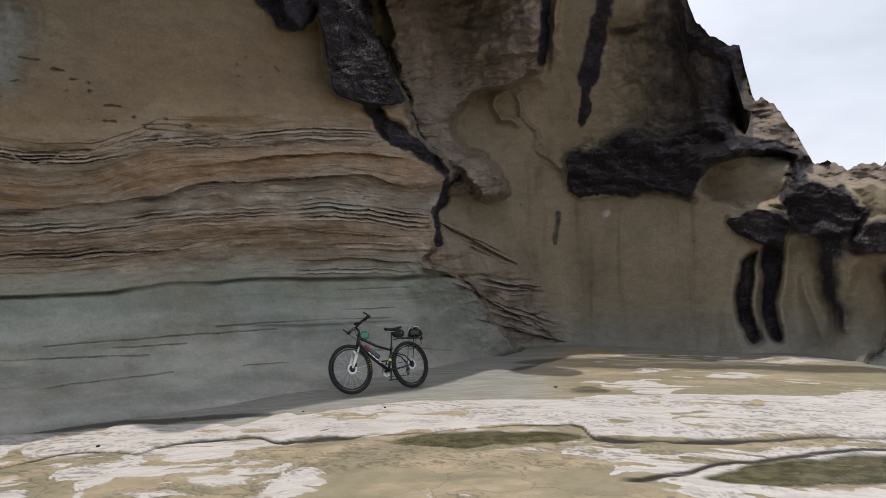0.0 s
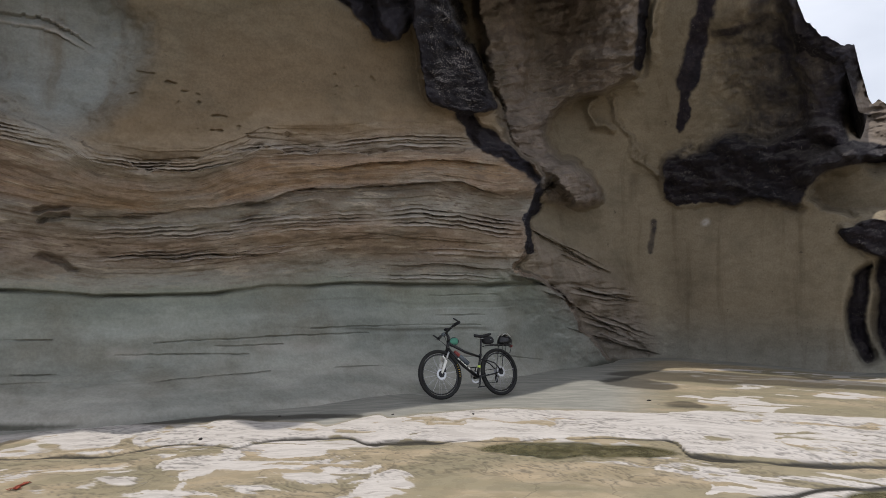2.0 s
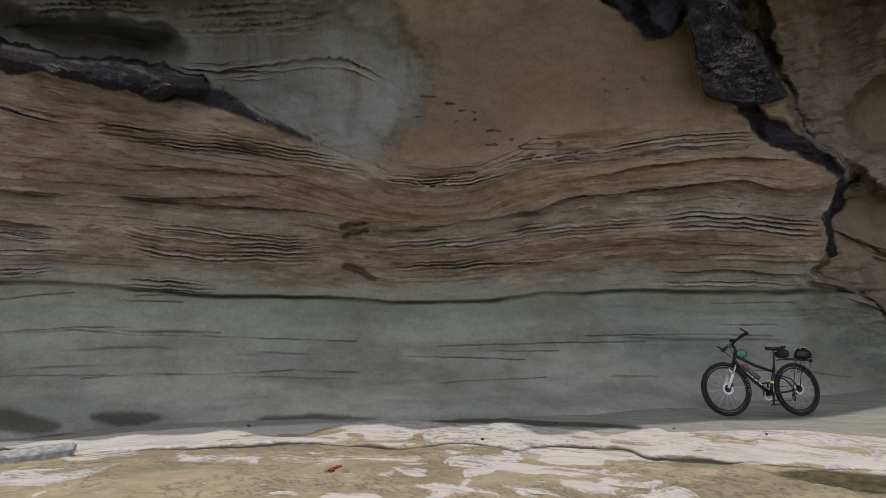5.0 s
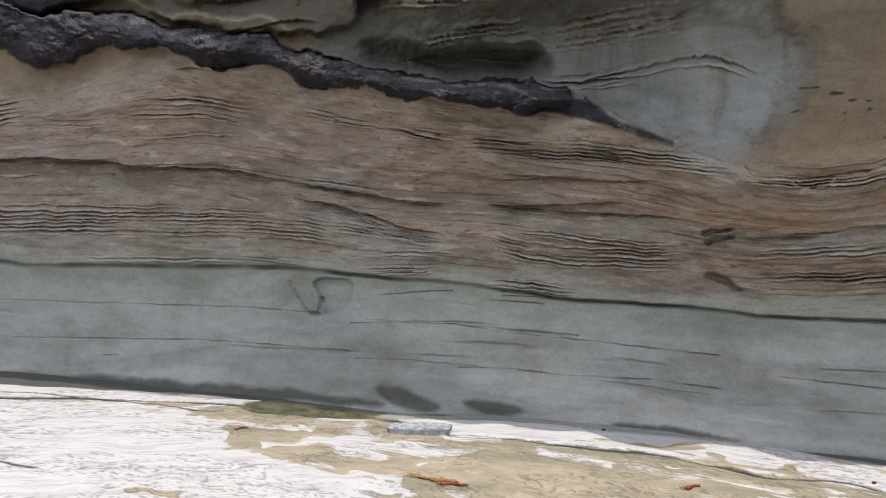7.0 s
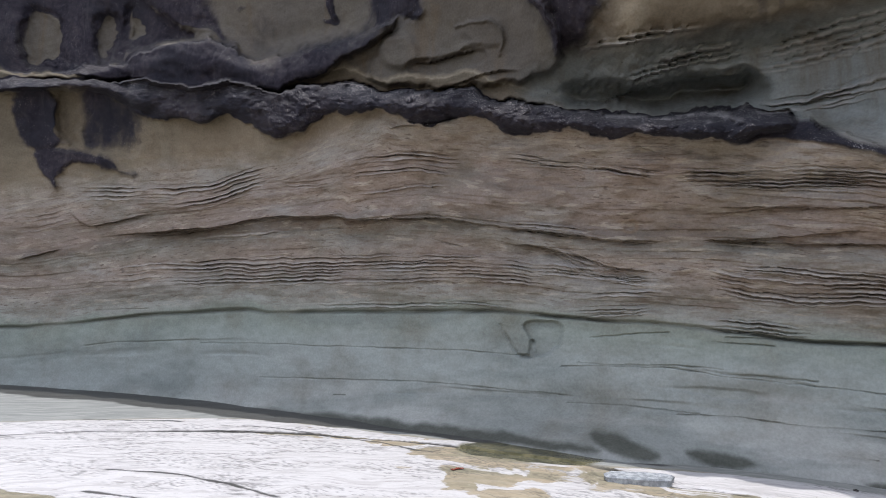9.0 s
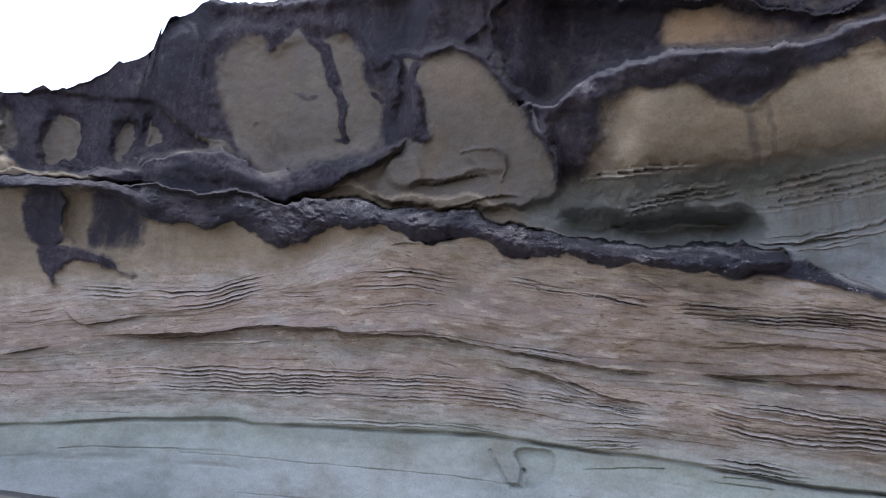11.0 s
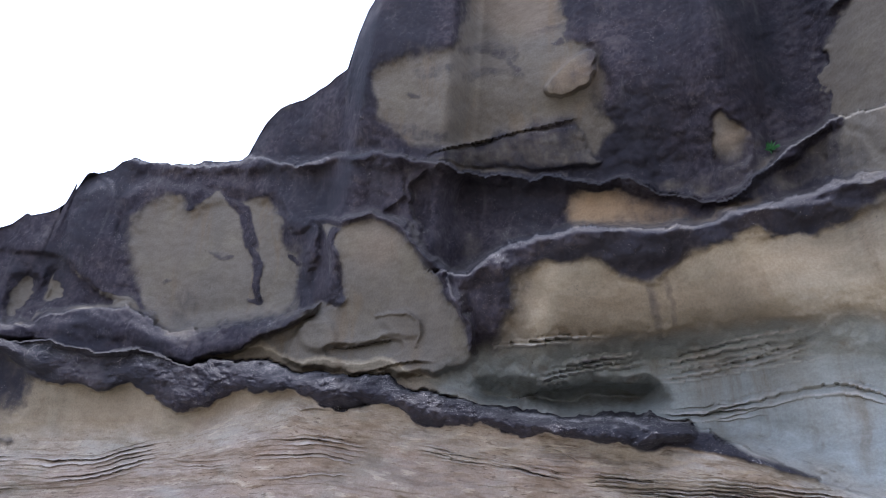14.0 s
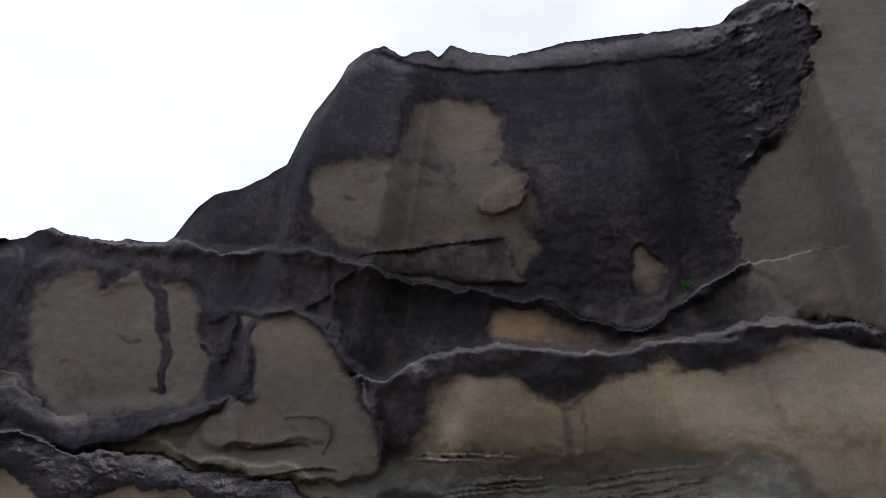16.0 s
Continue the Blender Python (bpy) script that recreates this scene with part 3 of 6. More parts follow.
area([(95.3, 0.464), (96.5, 0.531), (96.1, 0.601), (81.1, 0.596), (78.4, 0.559), (77.0, 0.465), (78.4, 0.453), (80.3, 0.440), (83.7, 0.403), (86.9, 0.376), (90.5, 0.369), (93.0, 0.387), (96.0, 0.402), (99.5, 0.424), (99.8, 0.502), (99.5, 0.541), (98.2, 0.587)], 0.1, -0.2, crust=1)
area([(93.9, 0.429), (95.2, 0.476), (95.3, 0.532), (94.1, 0.569), (92.2, 0.580), (91.1, 0.558), (90.8, 0.583), (89.2, 0.606), (86.4, 0.605), (85.0, 0.613), (83.9, 0.571), (81.9, 0.529), (80.5, 0.503), (80.3, 0.452), (83.0, 0.423), (85.5, 0.400), (87.7, 0.374), (90.2, 0.367), (91.9, 0.379), (93.1, 0.395)], 0.28, 0.6, crust=0, fade=0.10, ragged=0.7)
ridge([(87.7, 0.592), (85.9, 0.550), (84.9, 0.505), (84.2, 0.451)], 0.06, 0.12, 0)
for pts, wide, tone in (([(89.7, 0.426), (88.8, 0.412)], 0.2, 0.36), ([(89.7, 0.391), (89.1, 0.380)], 0.2, 0.4), ([(88.9, 0.498), (88.1, 0.494), (87.1, 0.493)], 0.05, 0.36),
                        ([(91.6, 0.435), (91.3, 0.441)], 0.05, 0.5), ([(84.8, 0.443), (84.1, 0.441)], 0.05, 0.75), ([(82.3, 0.520), (81.3, 0.519)], 0.05, 0.8)):
    stain(pts, wide, tone)
stain([(88.9, 0.611), (87.5, 0.593), (86.2, 0.559), (85.5, 0.527)], 0.14, 0.95, 0.7)
stain([(86.2, 0.559), (85.1, 0.514), (84.4, 0.469), (84.1, 0.441)], 0.07, 0.95, 0.6)
stain([(84.9, 0.441), (83.8, 0.442)], 0.05, 0.6, 0.6)
stain([(88.8, 0.497), (87.9, 0.488), (87.1, 0.495)], 0.04, 0.5, 0.8)
stain([(92.2, 0.611), (91.3, 0.566)], 0.07, 0.9, 0.6)
stain([(49.9, 0.552), (49.9, 0.477), (49.7, 0.418)], 0.1, 0.40, 0.5)
stain([(48.7, 0.550), (48.3, 0.448)], 0.07, 0.38, 0.5)
ridge([(102.6, 0.302), (98.5, 0.333), (96.5, 0.346), (92.8, 0.365), (90.4, 0.350), (86.7, 0.356), (83.6, 0.383), (80.0, 0.428)], 0.2, 0.3, 0, 1, 1.0)
# apron under the arch
area([(81.1, 0.596), (77.6, 0.613), (75.7, 0.637), (73.1, 0.626), (70.3, 0.575), (68.3, 0.527), (65.3, 0.435), (65.1, 0.394), (67.5, 0.361), (74.2, 0.350), (81.9, 0.352), (79.9, 0.416), (77.5, 0.455), (77.0, 0.504), (78.6, 0.559)], 0.06, -0.3, crust=0.1)
ridge([(81.1, 0.594), (77.6, 0.609), (75.7, 0.630), (73.6, 0.622), (71.3, 0.573), (68.6, 0.529), (67.0, 0.490), (65.5, 0.435), (65.2, 0.399)], 0.09, 0.3, 1, 1.5)
ridge([(80.6, 0.588), (80.5, 0.514), (80.2, 0.448)], 0.1, 0.3, 1, 1.5)
ridge([(78.7, 0.578), (77.8, 0.511), (77.7, 0.459)], 0.08, 0.25, 1, 1.5)
ridge([(73.7, 0.445), (72.3, 0.458), (70.8, 0.452), (70.0, 0.429), (70.2, 0.402)], 0.035, 0.09, 0)
lip([(77.9, 0.383), (76.0, 0.386), (74.0, 0.402), (71.7, 0.408)], 0.10, 0.1, 0.10, 0.06)
lip([(76.3, 0.344), (73.9, 0.355), (70.3, 0.379), (68.4, 0.379)], 0.08, 0.08, 0.08, 0.06)
area([(80.3, 0.394), (79.7, 0.423), (77.9, 0.429), (76.8, 0.409), (76.9, 0.383), (79.1, 0.372)], 0.08, -0.15, ragged=0.4)
area([(77.8, 0.383), (76.7, 0.394), (71.7, 0.413), (71.2, 0.396), (72.2, 0.380), (77.2, 0.367)], 0.035, 0.10, ragged=0.5)
ridge([(76.8, 0.397), (74.4, 0.404), (71.8, 0.417)], 0.04, 0.06, 0)
area([(73.7, 0.437), (72.7, 0.456), (71.3, 0.461), (70.2, 0.450), (69.9, 0.426), (70.9, 0.413), (72.5, 0.419)], 0.07, -0.09, ragged=0.5)
area([(106.9, 0.274), (104.3, 0.283), (103.4, 0.233), (103.9, 0.207), (105.1, 0.202), (106.0, 0.222)], 0.06, -0.15, crust=1, fade=0.04)
area([(105.4, 0.202), (101.8, 0.211), (99.6, 0.197), (97.7, 0.186), (100.4, 0.183), (102.8, 0.196), (102.8, 0.155), (104.2, 0.178)], 0.05, -0.15, crust=1, fade=0.03)
area([(102.5, 0.296), (99.0, 0.304), (98.9, 0.276), (97.7, 0.269), (98.4, 0.252), (98.4, 0.205), (100.6, 0.205), (101.6, 0.241)], 0.1, 0.15, crust=0.6, fade=0.15)
area([(104.3, 0.289), (99.5, 0.312), (99.3, 0.282), (98.4, 0.254), (99.8, 0.213), (101.8, 0.209), (101.6, 0.241), (102.3, 0.281)], 0.1, 0.1, crust=0.7, fade=0.1)
area([(104.1, 0.280), (102.5, 0.292), (101.6, 0.225), (103.0, 0.212)], 0.08, 0.3, crust=0.3, fade=0.1)
# far left columns and skyline crust
area([(109.6, 0.381), (107.6, 0.400), (102.4, 0.417), (99.6, 0.428), (95.4, 0.401), (94.3, 0.380), (98.8, 0.355), (99.7, 0.329), (103.5, 0.311), (108.2, 0.281)], 0.05, 0.2, crust=1)
for pts in ([(105.7, 0.307), (106.0, 0.364), (105.5, 0.380), (104.1, 0.364), (103.7, 0.317)], [(101.2, 0.334), (101.8, 0.389), (101.2, 0.405), (100.0, 0.387), (99.8, 0.341)], [(108.3, 0.285), (109.2, 0.356), (108.5, 0.365), (108.1, 0.324)], [(99.3, 0.360), (99.6, 0.397), (99.0, 0.413), (98.4, 0.378)]):
    area(pts, 0.12, 0.5, crust=0.05)
# upper ridge and upper block
DEPTH += above(upper, 0.008) * 0.8 * between(26, 98, 2)
CRUST = np.maximum(CRUST, above(upper, 0.06) * step(84, 88, AZ))
ridge([(96.7, 0.611), (92.7, 0.625), (86.0, 0.692), (83.2, 0.683), (79.4, 0.734), (72.8, 0.746), (70.4, 0.734), (65.8, 0.727), (59.1, 0.718), (51.0, 0.707), (48.5, 0.670), (42.7, 0.645), (37.8, 0.714), (33.2, 0.751)], 0.16, 0.4, 1, 1.6, 1.1, True)
area([(85.5, 0.695), (79.4, 0.735), (72.8, 0.750), (72.9, 0.648), (74.2, 0.633), (81.2, 0.594), (82.2, 0.548), (84.0, 0.613)], 0.06, -0.15, crust=1)
area([(87.9, 0.676), (86.9, 0.764), (80.9, 0.932), (79.9, 1.078), (77.2, 1.233), (75.4, 1.342), (64.6, 1.428), (56.9, 1.417), (29.7, 1.405), (25.9, 1.446), (20.9, 1.372), (21.1, 1.256), (26.3, 1.012), (31.8, 0.951), (33.6, 0.802), (32.8, 0.756), (39.4, 0.715), (47.2, 0.698), (61.1, 0.733), (72.6, 0.752)], 0.05, 0.0, crust=1)
area([(78.3, 0.930), (75.1, 0.977), (69.1, 1.030), (69.3, 1.187), (63.6, 1.239), (58.0, 1.224), (56.9, 1.113), (56.1, 1.039), (54.0, 1.016), (53.3, 0.925), (53.6, 0.882), (52.9, 0.770), (55.2, 0.766), (55.7, 0.860), (60.4, 0.838), (65.0, 0.808), (70.5, 0.766), (75.6, 0.807)], 0.40, 0.2, crust=0.06, fade=0.22)
area([(76.6, 1.386), (64.9, 1.496), (57.0, 1.474), (41.7, 1.533), (27.9, 1.450), (29.3, 1.298), (42.3, 1.374), (56.8, 1.346), (71.5, 1.318)], 0.05, -0.1, crust=1)
area([(59.7, 0.924), (57.9, 0.965), (56.3, 1.006), (54.1, 1.024), (54.0, 0.954), (55.5, 0.918), (57.8, 0.906)], 0.04, -0.3, crust=0.42, fade=0.02, ragged=0.6)
lip([(71.7, 0.748), (69.4, 0.778), (64.9, 0.803), (61.5, 0.827), (58.0, 0.841), (55.3, 0.855)], 0.14, 0.06, 0.05, 0.08)
# tan face below the ledge, its shade put in as half-strength crust
area([(72.0, 0.742), (67.2, 0.785), (61.5, 0.818), (55.4, 0.848), (55.1, 0.766), (52.7, 0.751), (57.7, 0.734), (63.4, 0.745), (67.4, 0.744)], 0.04, -0.1, crust=0.5, fade=0.05)
area([(77.5, 0.959), (76.8, 1.124), (74.9, 1.214), (69.1, 1.256), (67.8, 1.028), (72.3, 1.017)], 0.1, 0.0, crust=0.75, fade=0.2)
for pts, wide, tone in (([(73.4, 0.887), (72.8, 0.888)], 0.1, 0.5), ([(72.2, 0.941), (69.3, 0.970)], 0.12, 0.4), ([(66.1, 1.023), (64.1, 1.019), (62.3, 0.978)], 0.14, 0.5), ([(58.2, 1.041), (57.1, 1.049)], 0.08, 0.5), ([(73.8, 0.804), (71.4, 0.803)], 0.12, 0.45), ([(60.1, 1.073), (56.9, 1.087)], 0.14, 0.4),
                        ([(67.8, 1.020), (65.3, 1.043), (62.5, 1.017)], 0.22, 0.42), ([(73.4, 0.890), (72.7, 0.888)], 0.12, 0.4), ([(74.5, 0.811), (72.1, 0.811), (69.7, 0.805)], 0.22, 0.45),
                        ([(72.4, 0.956), (69.3, 0.966)], 0.12, 0.35), ([(67.2, 0.952), (64.2, 0.976), (62.3, 0.970)], 0.18, 0.42), ([(58.1, 1.044), (57.1, 1.057)], 0.06, 0.5)):
    stain(pts, wide, tone)
area([(43.2, 0.814), (42.0, 0.837), (41.5, 0.798), (40.3, 0.782), (40.3, 0.740), (41.2, 0.705), (43.6, 0.709)], 0.06, 0.15, crust=0.05, fade=0.05, ragged=0.6)
area([(32.8, 0.762), (32.2, 0.714), (31.1, 0.676), (29.6, 0.642), (31.6, 0.622), (35.2, 0.638), (34.3, 0.700)], 0.06, -0.08, crust=0.35, fade=0.1)
area([(32.6, 0.750), (30.1, 0.673), (27.5, 0.631), (23.9, 0.603), (22.6, 0.685), (24.9, 0.731)], 0.4, -0.15)
area([(26.2, 1.450), (19.9, 1.355), (21.1, 1.256), (26.3, 1.012), (29.6, 1.009), (31.8, 0.951), (28.5, 1.179)], 0.2, -0.4, crust=1)
area([(47.6, 0.733), (42.6, 0.742), (40.0, 0.696), (36.0, 0.730), (34.0, 0.756), (33.5, 0.725), (34.7, 0.638), (37.8, 0.641), (42.3, 0.634), (46.9, 0.671)], 0.08, 0.0, crust=0.8, fade=0.15)
# hanging crust tongues over the banded wall
area([(10.5, 0.449), (9.2, 0.353), (8.6, 0.280), (8.1, 0.260), (6.3, 0.252), (2.7, 0.249), (3.2, 0.280), (4.2, 0.329), (5.5, 0.378), (6.8, 0.452)], 0.05, -0.75, crust=1, ragged=0.7)
area([(13.6, 0.446), (12.6, 0.399), (11.1, 0.344), (9.9, 0.377), (9.6, 0.450)], 0.05, -0.4, crust=1)
area([(20.4, 0.484), (16.5, 0.426), (15.3, 0.398), (11.0, 0.340), (9.3, 0.374), (9.2, 0.450)], 0.06, -0.3, crust=1)

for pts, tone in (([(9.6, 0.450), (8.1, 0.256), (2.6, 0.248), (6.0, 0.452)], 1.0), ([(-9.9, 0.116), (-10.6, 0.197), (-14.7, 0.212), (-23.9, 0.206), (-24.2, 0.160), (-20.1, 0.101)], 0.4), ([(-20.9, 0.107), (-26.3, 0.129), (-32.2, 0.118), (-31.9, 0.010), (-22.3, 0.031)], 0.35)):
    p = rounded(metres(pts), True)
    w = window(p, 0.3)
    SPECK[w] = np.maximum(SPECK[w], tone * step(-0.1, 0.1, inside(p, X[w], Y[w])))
# shaded slot behind the ledge, ripples in the cave
area([(64.8, 0.345), (60.2, 0.345), (54.6, 0.354), (50.5, 0.351), (50.0, 0.326), (52.7, 0.316), (59.2, 0.318), (63.8, 0.328)], 0.25, 0.8)
area([(61.3, 0.322), (59.7, 0.338), (56.1, 0.348), (51.8, 0.353), (49.9, 0.348), (51.1, 0.323), (55.2, 0.318), (59.7, 0.322)], 0.25, 0.5, ragged=0.6)
lip([(62.4, 0.330), (59.7, 0.343), (56.2, 0.353), (51.8, 0.358), (49.3, 0.352)], 0.15, 0.25, 0.12, 0.15)
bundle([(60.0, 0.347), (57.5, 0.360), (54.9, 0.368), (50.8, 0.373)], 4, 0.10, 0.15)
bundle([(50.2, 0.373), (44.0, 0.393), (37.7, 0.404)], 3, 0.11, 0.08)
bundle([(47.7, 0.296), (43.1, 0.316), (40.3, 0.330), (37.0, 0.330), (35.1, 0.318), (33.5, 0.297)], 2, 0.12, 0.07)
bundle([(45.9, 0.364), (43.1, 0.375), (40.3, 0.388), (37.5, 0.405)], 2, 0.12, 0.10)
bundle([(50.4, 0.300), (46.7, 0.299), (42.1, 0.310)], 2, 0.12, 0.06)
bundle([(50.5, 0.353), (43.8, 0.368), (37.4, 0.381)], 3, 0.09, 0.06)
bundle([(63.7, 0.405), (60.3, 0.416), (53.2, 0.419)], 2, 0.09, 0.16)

# ---- the recess beyond the banded wall ----
bay = [(7.8, 0.467), (6.1, 0.386), (2.8, 0.250), (1.8, 0.191), (-1.1, 0.157), (-0.4, 0.117), (0.8, 0.090), (0.4, 0.046), (1.8, 0.023), (-1.6, 0.004), (-2.9, -0.027), (-4.1, -0.075), (-6.8, -0.115), (-35.5, -0.146), (-37.0, 0.356)]
w, m = area(bay, 0.06, 0.0)
DEPTH[w] += m * (1.6 * step(0.05, 0.32, V[w]) + 0.25) * step(-9, -2, AZ[w])
DEPTH[w] += m * 0.8 * step(-12, -4, AZ[w])
BED[w] += m * (4.9 - BED[w])
BLUE[w] = np.maximum(BLUE[w], 0.55 * m * step(-0.02, -0.09, V[w]))
ridge([(5.4, 0.248), (4.0, 0.208), (1.8, 0.187), (0.4, 0.170), (-1.1, 0.156)], 0.13, 0.2, 1, 1.4)
ridge([(-0.9, 0.157), (-0.4, 0.117), (0.7, 0.098), (0.8, 0.078), (0.4, 0.050)], 0.07, 0.2, 0.8, 1.2)
# stepped buttress that runs down into the recess
area([(0.6, 0.088), (-2.1, 0.053), (-5.9, 0.023), (-7.4, -0.010), (-9.5, -0.092), (-3.6, -0.102), (-2.2, -0.035), (1.8, 0.016), (1.1, 0.054)], 0.5, -0.8)
crack([(-2.3, 0.045), (-3.9, 0.034), (-5.9, 0.019)], 0.035, 0.14)
crack([(-2.9, 0.008), (-5.2, -0.005), (-7.2, -0.015)], 0.03, 0.12)
crack([(1.6, 0.016), (-1.3, 0.004), (-2.9, -0.027)], 0.04, 0.16)
crack([(-3.8, -0.020), (-6.4, -0.052), (-8.6, -0.088)], 0.05, 0.12)
for pts, proud, up_, under, down in (
        ([(0.4, 0.084), (-2.1, 0.061), (-3.9, 0.040), (-5.9, 0.019)], 0.14, 0.2, 0.14, 0.12), ([(-2.9, 0.005), (-5.2, -0.009), (-7.8, -0.017)], 0.12, 0.15, 0.12, 0.10),
        ([(1.8, 0.018), (-0.7, 0.007), (-2.4, -0.007), (-3.4, -0.039)], 0.15, 0.2, 0.18, 0.15), ([(-2.4, -0.052), (-5.0, -0.069), (-9.5, -0.089)], 0.14, 0.2, 0.12, 0.12),
        ([(-0.6, -0.002), (-2.0, -0.012), (-3.8, -0.032), (-6.9, -0.064)], 0.12, 0.2, 0.12, 0.12)):
    lip(pts, proud, up_, under, down)
bundle([(-0.1, 0.058), (-3.0, 0.030), (-5.9, 0.006)], 4, 0.08, 0.10)
bundle([(-1.8, -0.009), (-5.1, -0.023), (-8.0, -0.026)], 3, 0.08, 0.10)
bundle([(-2.8, -0.051), (-5.1, -0.063), (-9.0, -0.089)], 4, 0.09, 0.08)
area([(0.8, 0.090), (-2.1, 0.057), (-6.1, 0.023), (-7.8, -0.014), (-9.7, -0.094), (-5.0, -0.097), (-2.4, -0.035), (0.7, 0.022)], 0.12, 0.0, pink=0.7, fade=0.1)
area([(-1.0, 0.183), (-3.2, 0.164), (-5.4, 0.140), (-5.6, 0.126), (-3.6, 0.112), (-1.3, 0.121), (-0.4, 0.142)], 0.1, -0.35, pink=0.9)
area([(5.5, 0.468), (2.8, 0.250), (1.6, 0.189), (-1.1, 0.157), (-3.6, 0.112), (-5.4, 0.122), (-4.6, 0.155), (-2.3, 0.185), (-1.0, 0.214), (-2.5, 0.261), (-8.0, 0.280), (-8.8, 0.344), (-9.7, 0.456)], 0.08, -1.1, pink=1, crust=0)
ridge([(-8.0, 0.280), (-5.9, 0.275), (-4.4, 0.248), (-4.7, 0.227), (-6.3, 0.222)], 0.07, 0.3, 0)
ridge([(-6.1, 0.262), (-7.4, 0.209), (-8.0, 0.180), (-10.0, 0.158)], 0.06, 0.25, 0.3)
stain([(-13.9, 0.399), (-13.3, 0.344), (-12.5, 0.302), (-12.0, 0.275)], 0.14, 0.95, 0.7)
stain([(-12.2, 0.291), (-11.7, 0.244), (-11.3, 0.216)], 0.08, 0.95, 0.6)
# dark crust, deepened for the shadow under the brow
area([(-18.6, 0.340), (-20.0, 0.333), (-22.9, 0.283), (-23.1, 0.208), (-18.7, 0.198), (-17.1, 0.220), (-18.0, 0.280)], 0.3, 0.0, crust=1.0, fade=0.3)
stain([(-14.3, 0.334), (-16.9, 0.344), (-20.2, 0.340)], 0.10, 0.6)
stain([(-15.3, 0.183), (-12.7, 0.177), (-11.5, 0.168)], 0.16, 0.6)
stain([(-9.2, 0.088), (-9.0, 0.049)], 0.05, 0.6, 0.4)
crack([(-9.1, 0.425), (-8.8, 0.344), (-8.5, 0.296)], 0.14, 0.35)
stain([(-9.1, 0.425), (-8.8, 0.344), (-8.4, 0.304)], 0.08, 0.9, 0.5)
ridge([(-9.9, 0.423), (-9.7, 0.351), (-9.3, 0.311)], 0.08, 0.22, 0)
block = [(-9.9, 0.116), (-10.3, 0.150), (-10.6, 0.180), (-11.6, 0.188), (-12.7, 0.171), (-13.6, 0.190), (-14.7, 0.205), (-16.2, 0.202), (-16.8, 0.187), (-18.7, 0.198), (-20.7, 0.209), (-22.7, 0.198), (-24.0, 0.160), (-22.6, 0.144), (-20.8, 0.137), (-20.1, 0.102), (-18.0, 0.104), (-16.4, 0.112), (-12.5, 0.111)]
w, m = area(block, 0.08, -0.7, crust=1)
DEPTH[w] += m * (0.22 * ridged(X[w] * 0.8, Y[w] * 1.3, 4, 52.0) + 0.1 * fbm(X[w] * 3, Y[w] * 3, 3, 5.0))
area([(-18.2, 0.435), (-19.0, 0.339), (-20.1, 0.260), (-19.5, 0.192), (-23.4, 0.161), (-27.1, 0.156), (-27.8, 0.400)], 0.12, -0.5, crust=1, fade=0.25)
area([(-23.0, 0.234), (-24.0, 0.265), (-27.4, 0.242), (-30.7, 0.162), (-29.9, 0.122), (-26.3, 0.128), (-23.8, 0.161), (-22.7, 0.179)], 0.25, 1.0, crust=0.3, pink=1, lean=0.9)
# the brow's shadow over brown rock, put in as half-strength crust
area([(-12.6, 0.336), (-18.6, 0.348), (-20.0, 0.333), (-22.5, 0.284), (-22.7, 0.209), (-18.7, 0.198), (-16.6, 0.189), (-14.9, 0.211), (-14.8, 0.278)], 0.3, 0.4, crust=0.55, fade=0.35)
area([(-10.0, 0.182), (-11.8, 0.192), (-12.2, 0.148), (-10.4, 0.142)], 0.05, 0, crust=0.7, fade=0.1)
area([(-20.6, 0.145), (-23.8, 0.161), (-26.4, 0.146), (-26.7, 0.121), (-25.5, 0.097), (-24.0, 0.085), (-20.5, 0.100)], 0.06, 1.0, crust=0.15)
ridge([(-20.2, 0.146), (-22.6, 0.163), (-24.5, 0.162), (-26.6, 0.150), (-26.9, 0.120), (-25.9, 0.097)], 0.13, 0.9, 1, 1.3, 0.7)
area([(-21.5, 0.068), (-23.6, 0.082), (-26.4, 0.078), (-26.2, 0.043), (-25.5, 0.025), (-23.8, 0.037), (-22.0, 0.060)], 0.05, -0.7, crust=1)
area([(-25.7, 0.101), (-26.7, 0.114), (-29.8, 0.101), (-31.1, 0.057), (-27.9, 0.034), (-26.1, 0.057)], 0.05, -0.3, crust=1)
area([(-26.7, 0.142), (-34.5, 0.127), (-34.4, 0.084), (-29.8, 0.105), (-27.0, 0.114)], 0.05, 0.6, crust=0.28, pink=1, lean=1.2)
area([(-29.6, 0.036), (-31.1, 0.055), (-33.7, 0.055), (-33.5, 0.012), (-29.6, 0.014)], 0.05, -0.5, crust=1)
area([(-23.3, 0.005), (-24.0, 0.019), (-24.1, -0.057), (-24.1, -0.086), (-23.3, -0.089)], 0.08, 0.4, crust=0.1, ragged=0.4)
area([(-25.9, 0.028), (-27.5, 0.038), (-28.3, -0.029), (-28.6, -0.092), (-25.6, -0.094)], 0.15, 0.4, crust=0, ragged=0.4)
area([(-29.7, 0.005), (-31.6, 0.009), (-31.6, -0.084), (-29.7, -0.085)], 0.12, 0.4, crust=0, ragged=0.4)
ridge([(-26.7, -0.008), (-27.1, -0.043), (-27.8, -0.085)], 0.06, 0.15, 0, 1.2, 0.3)
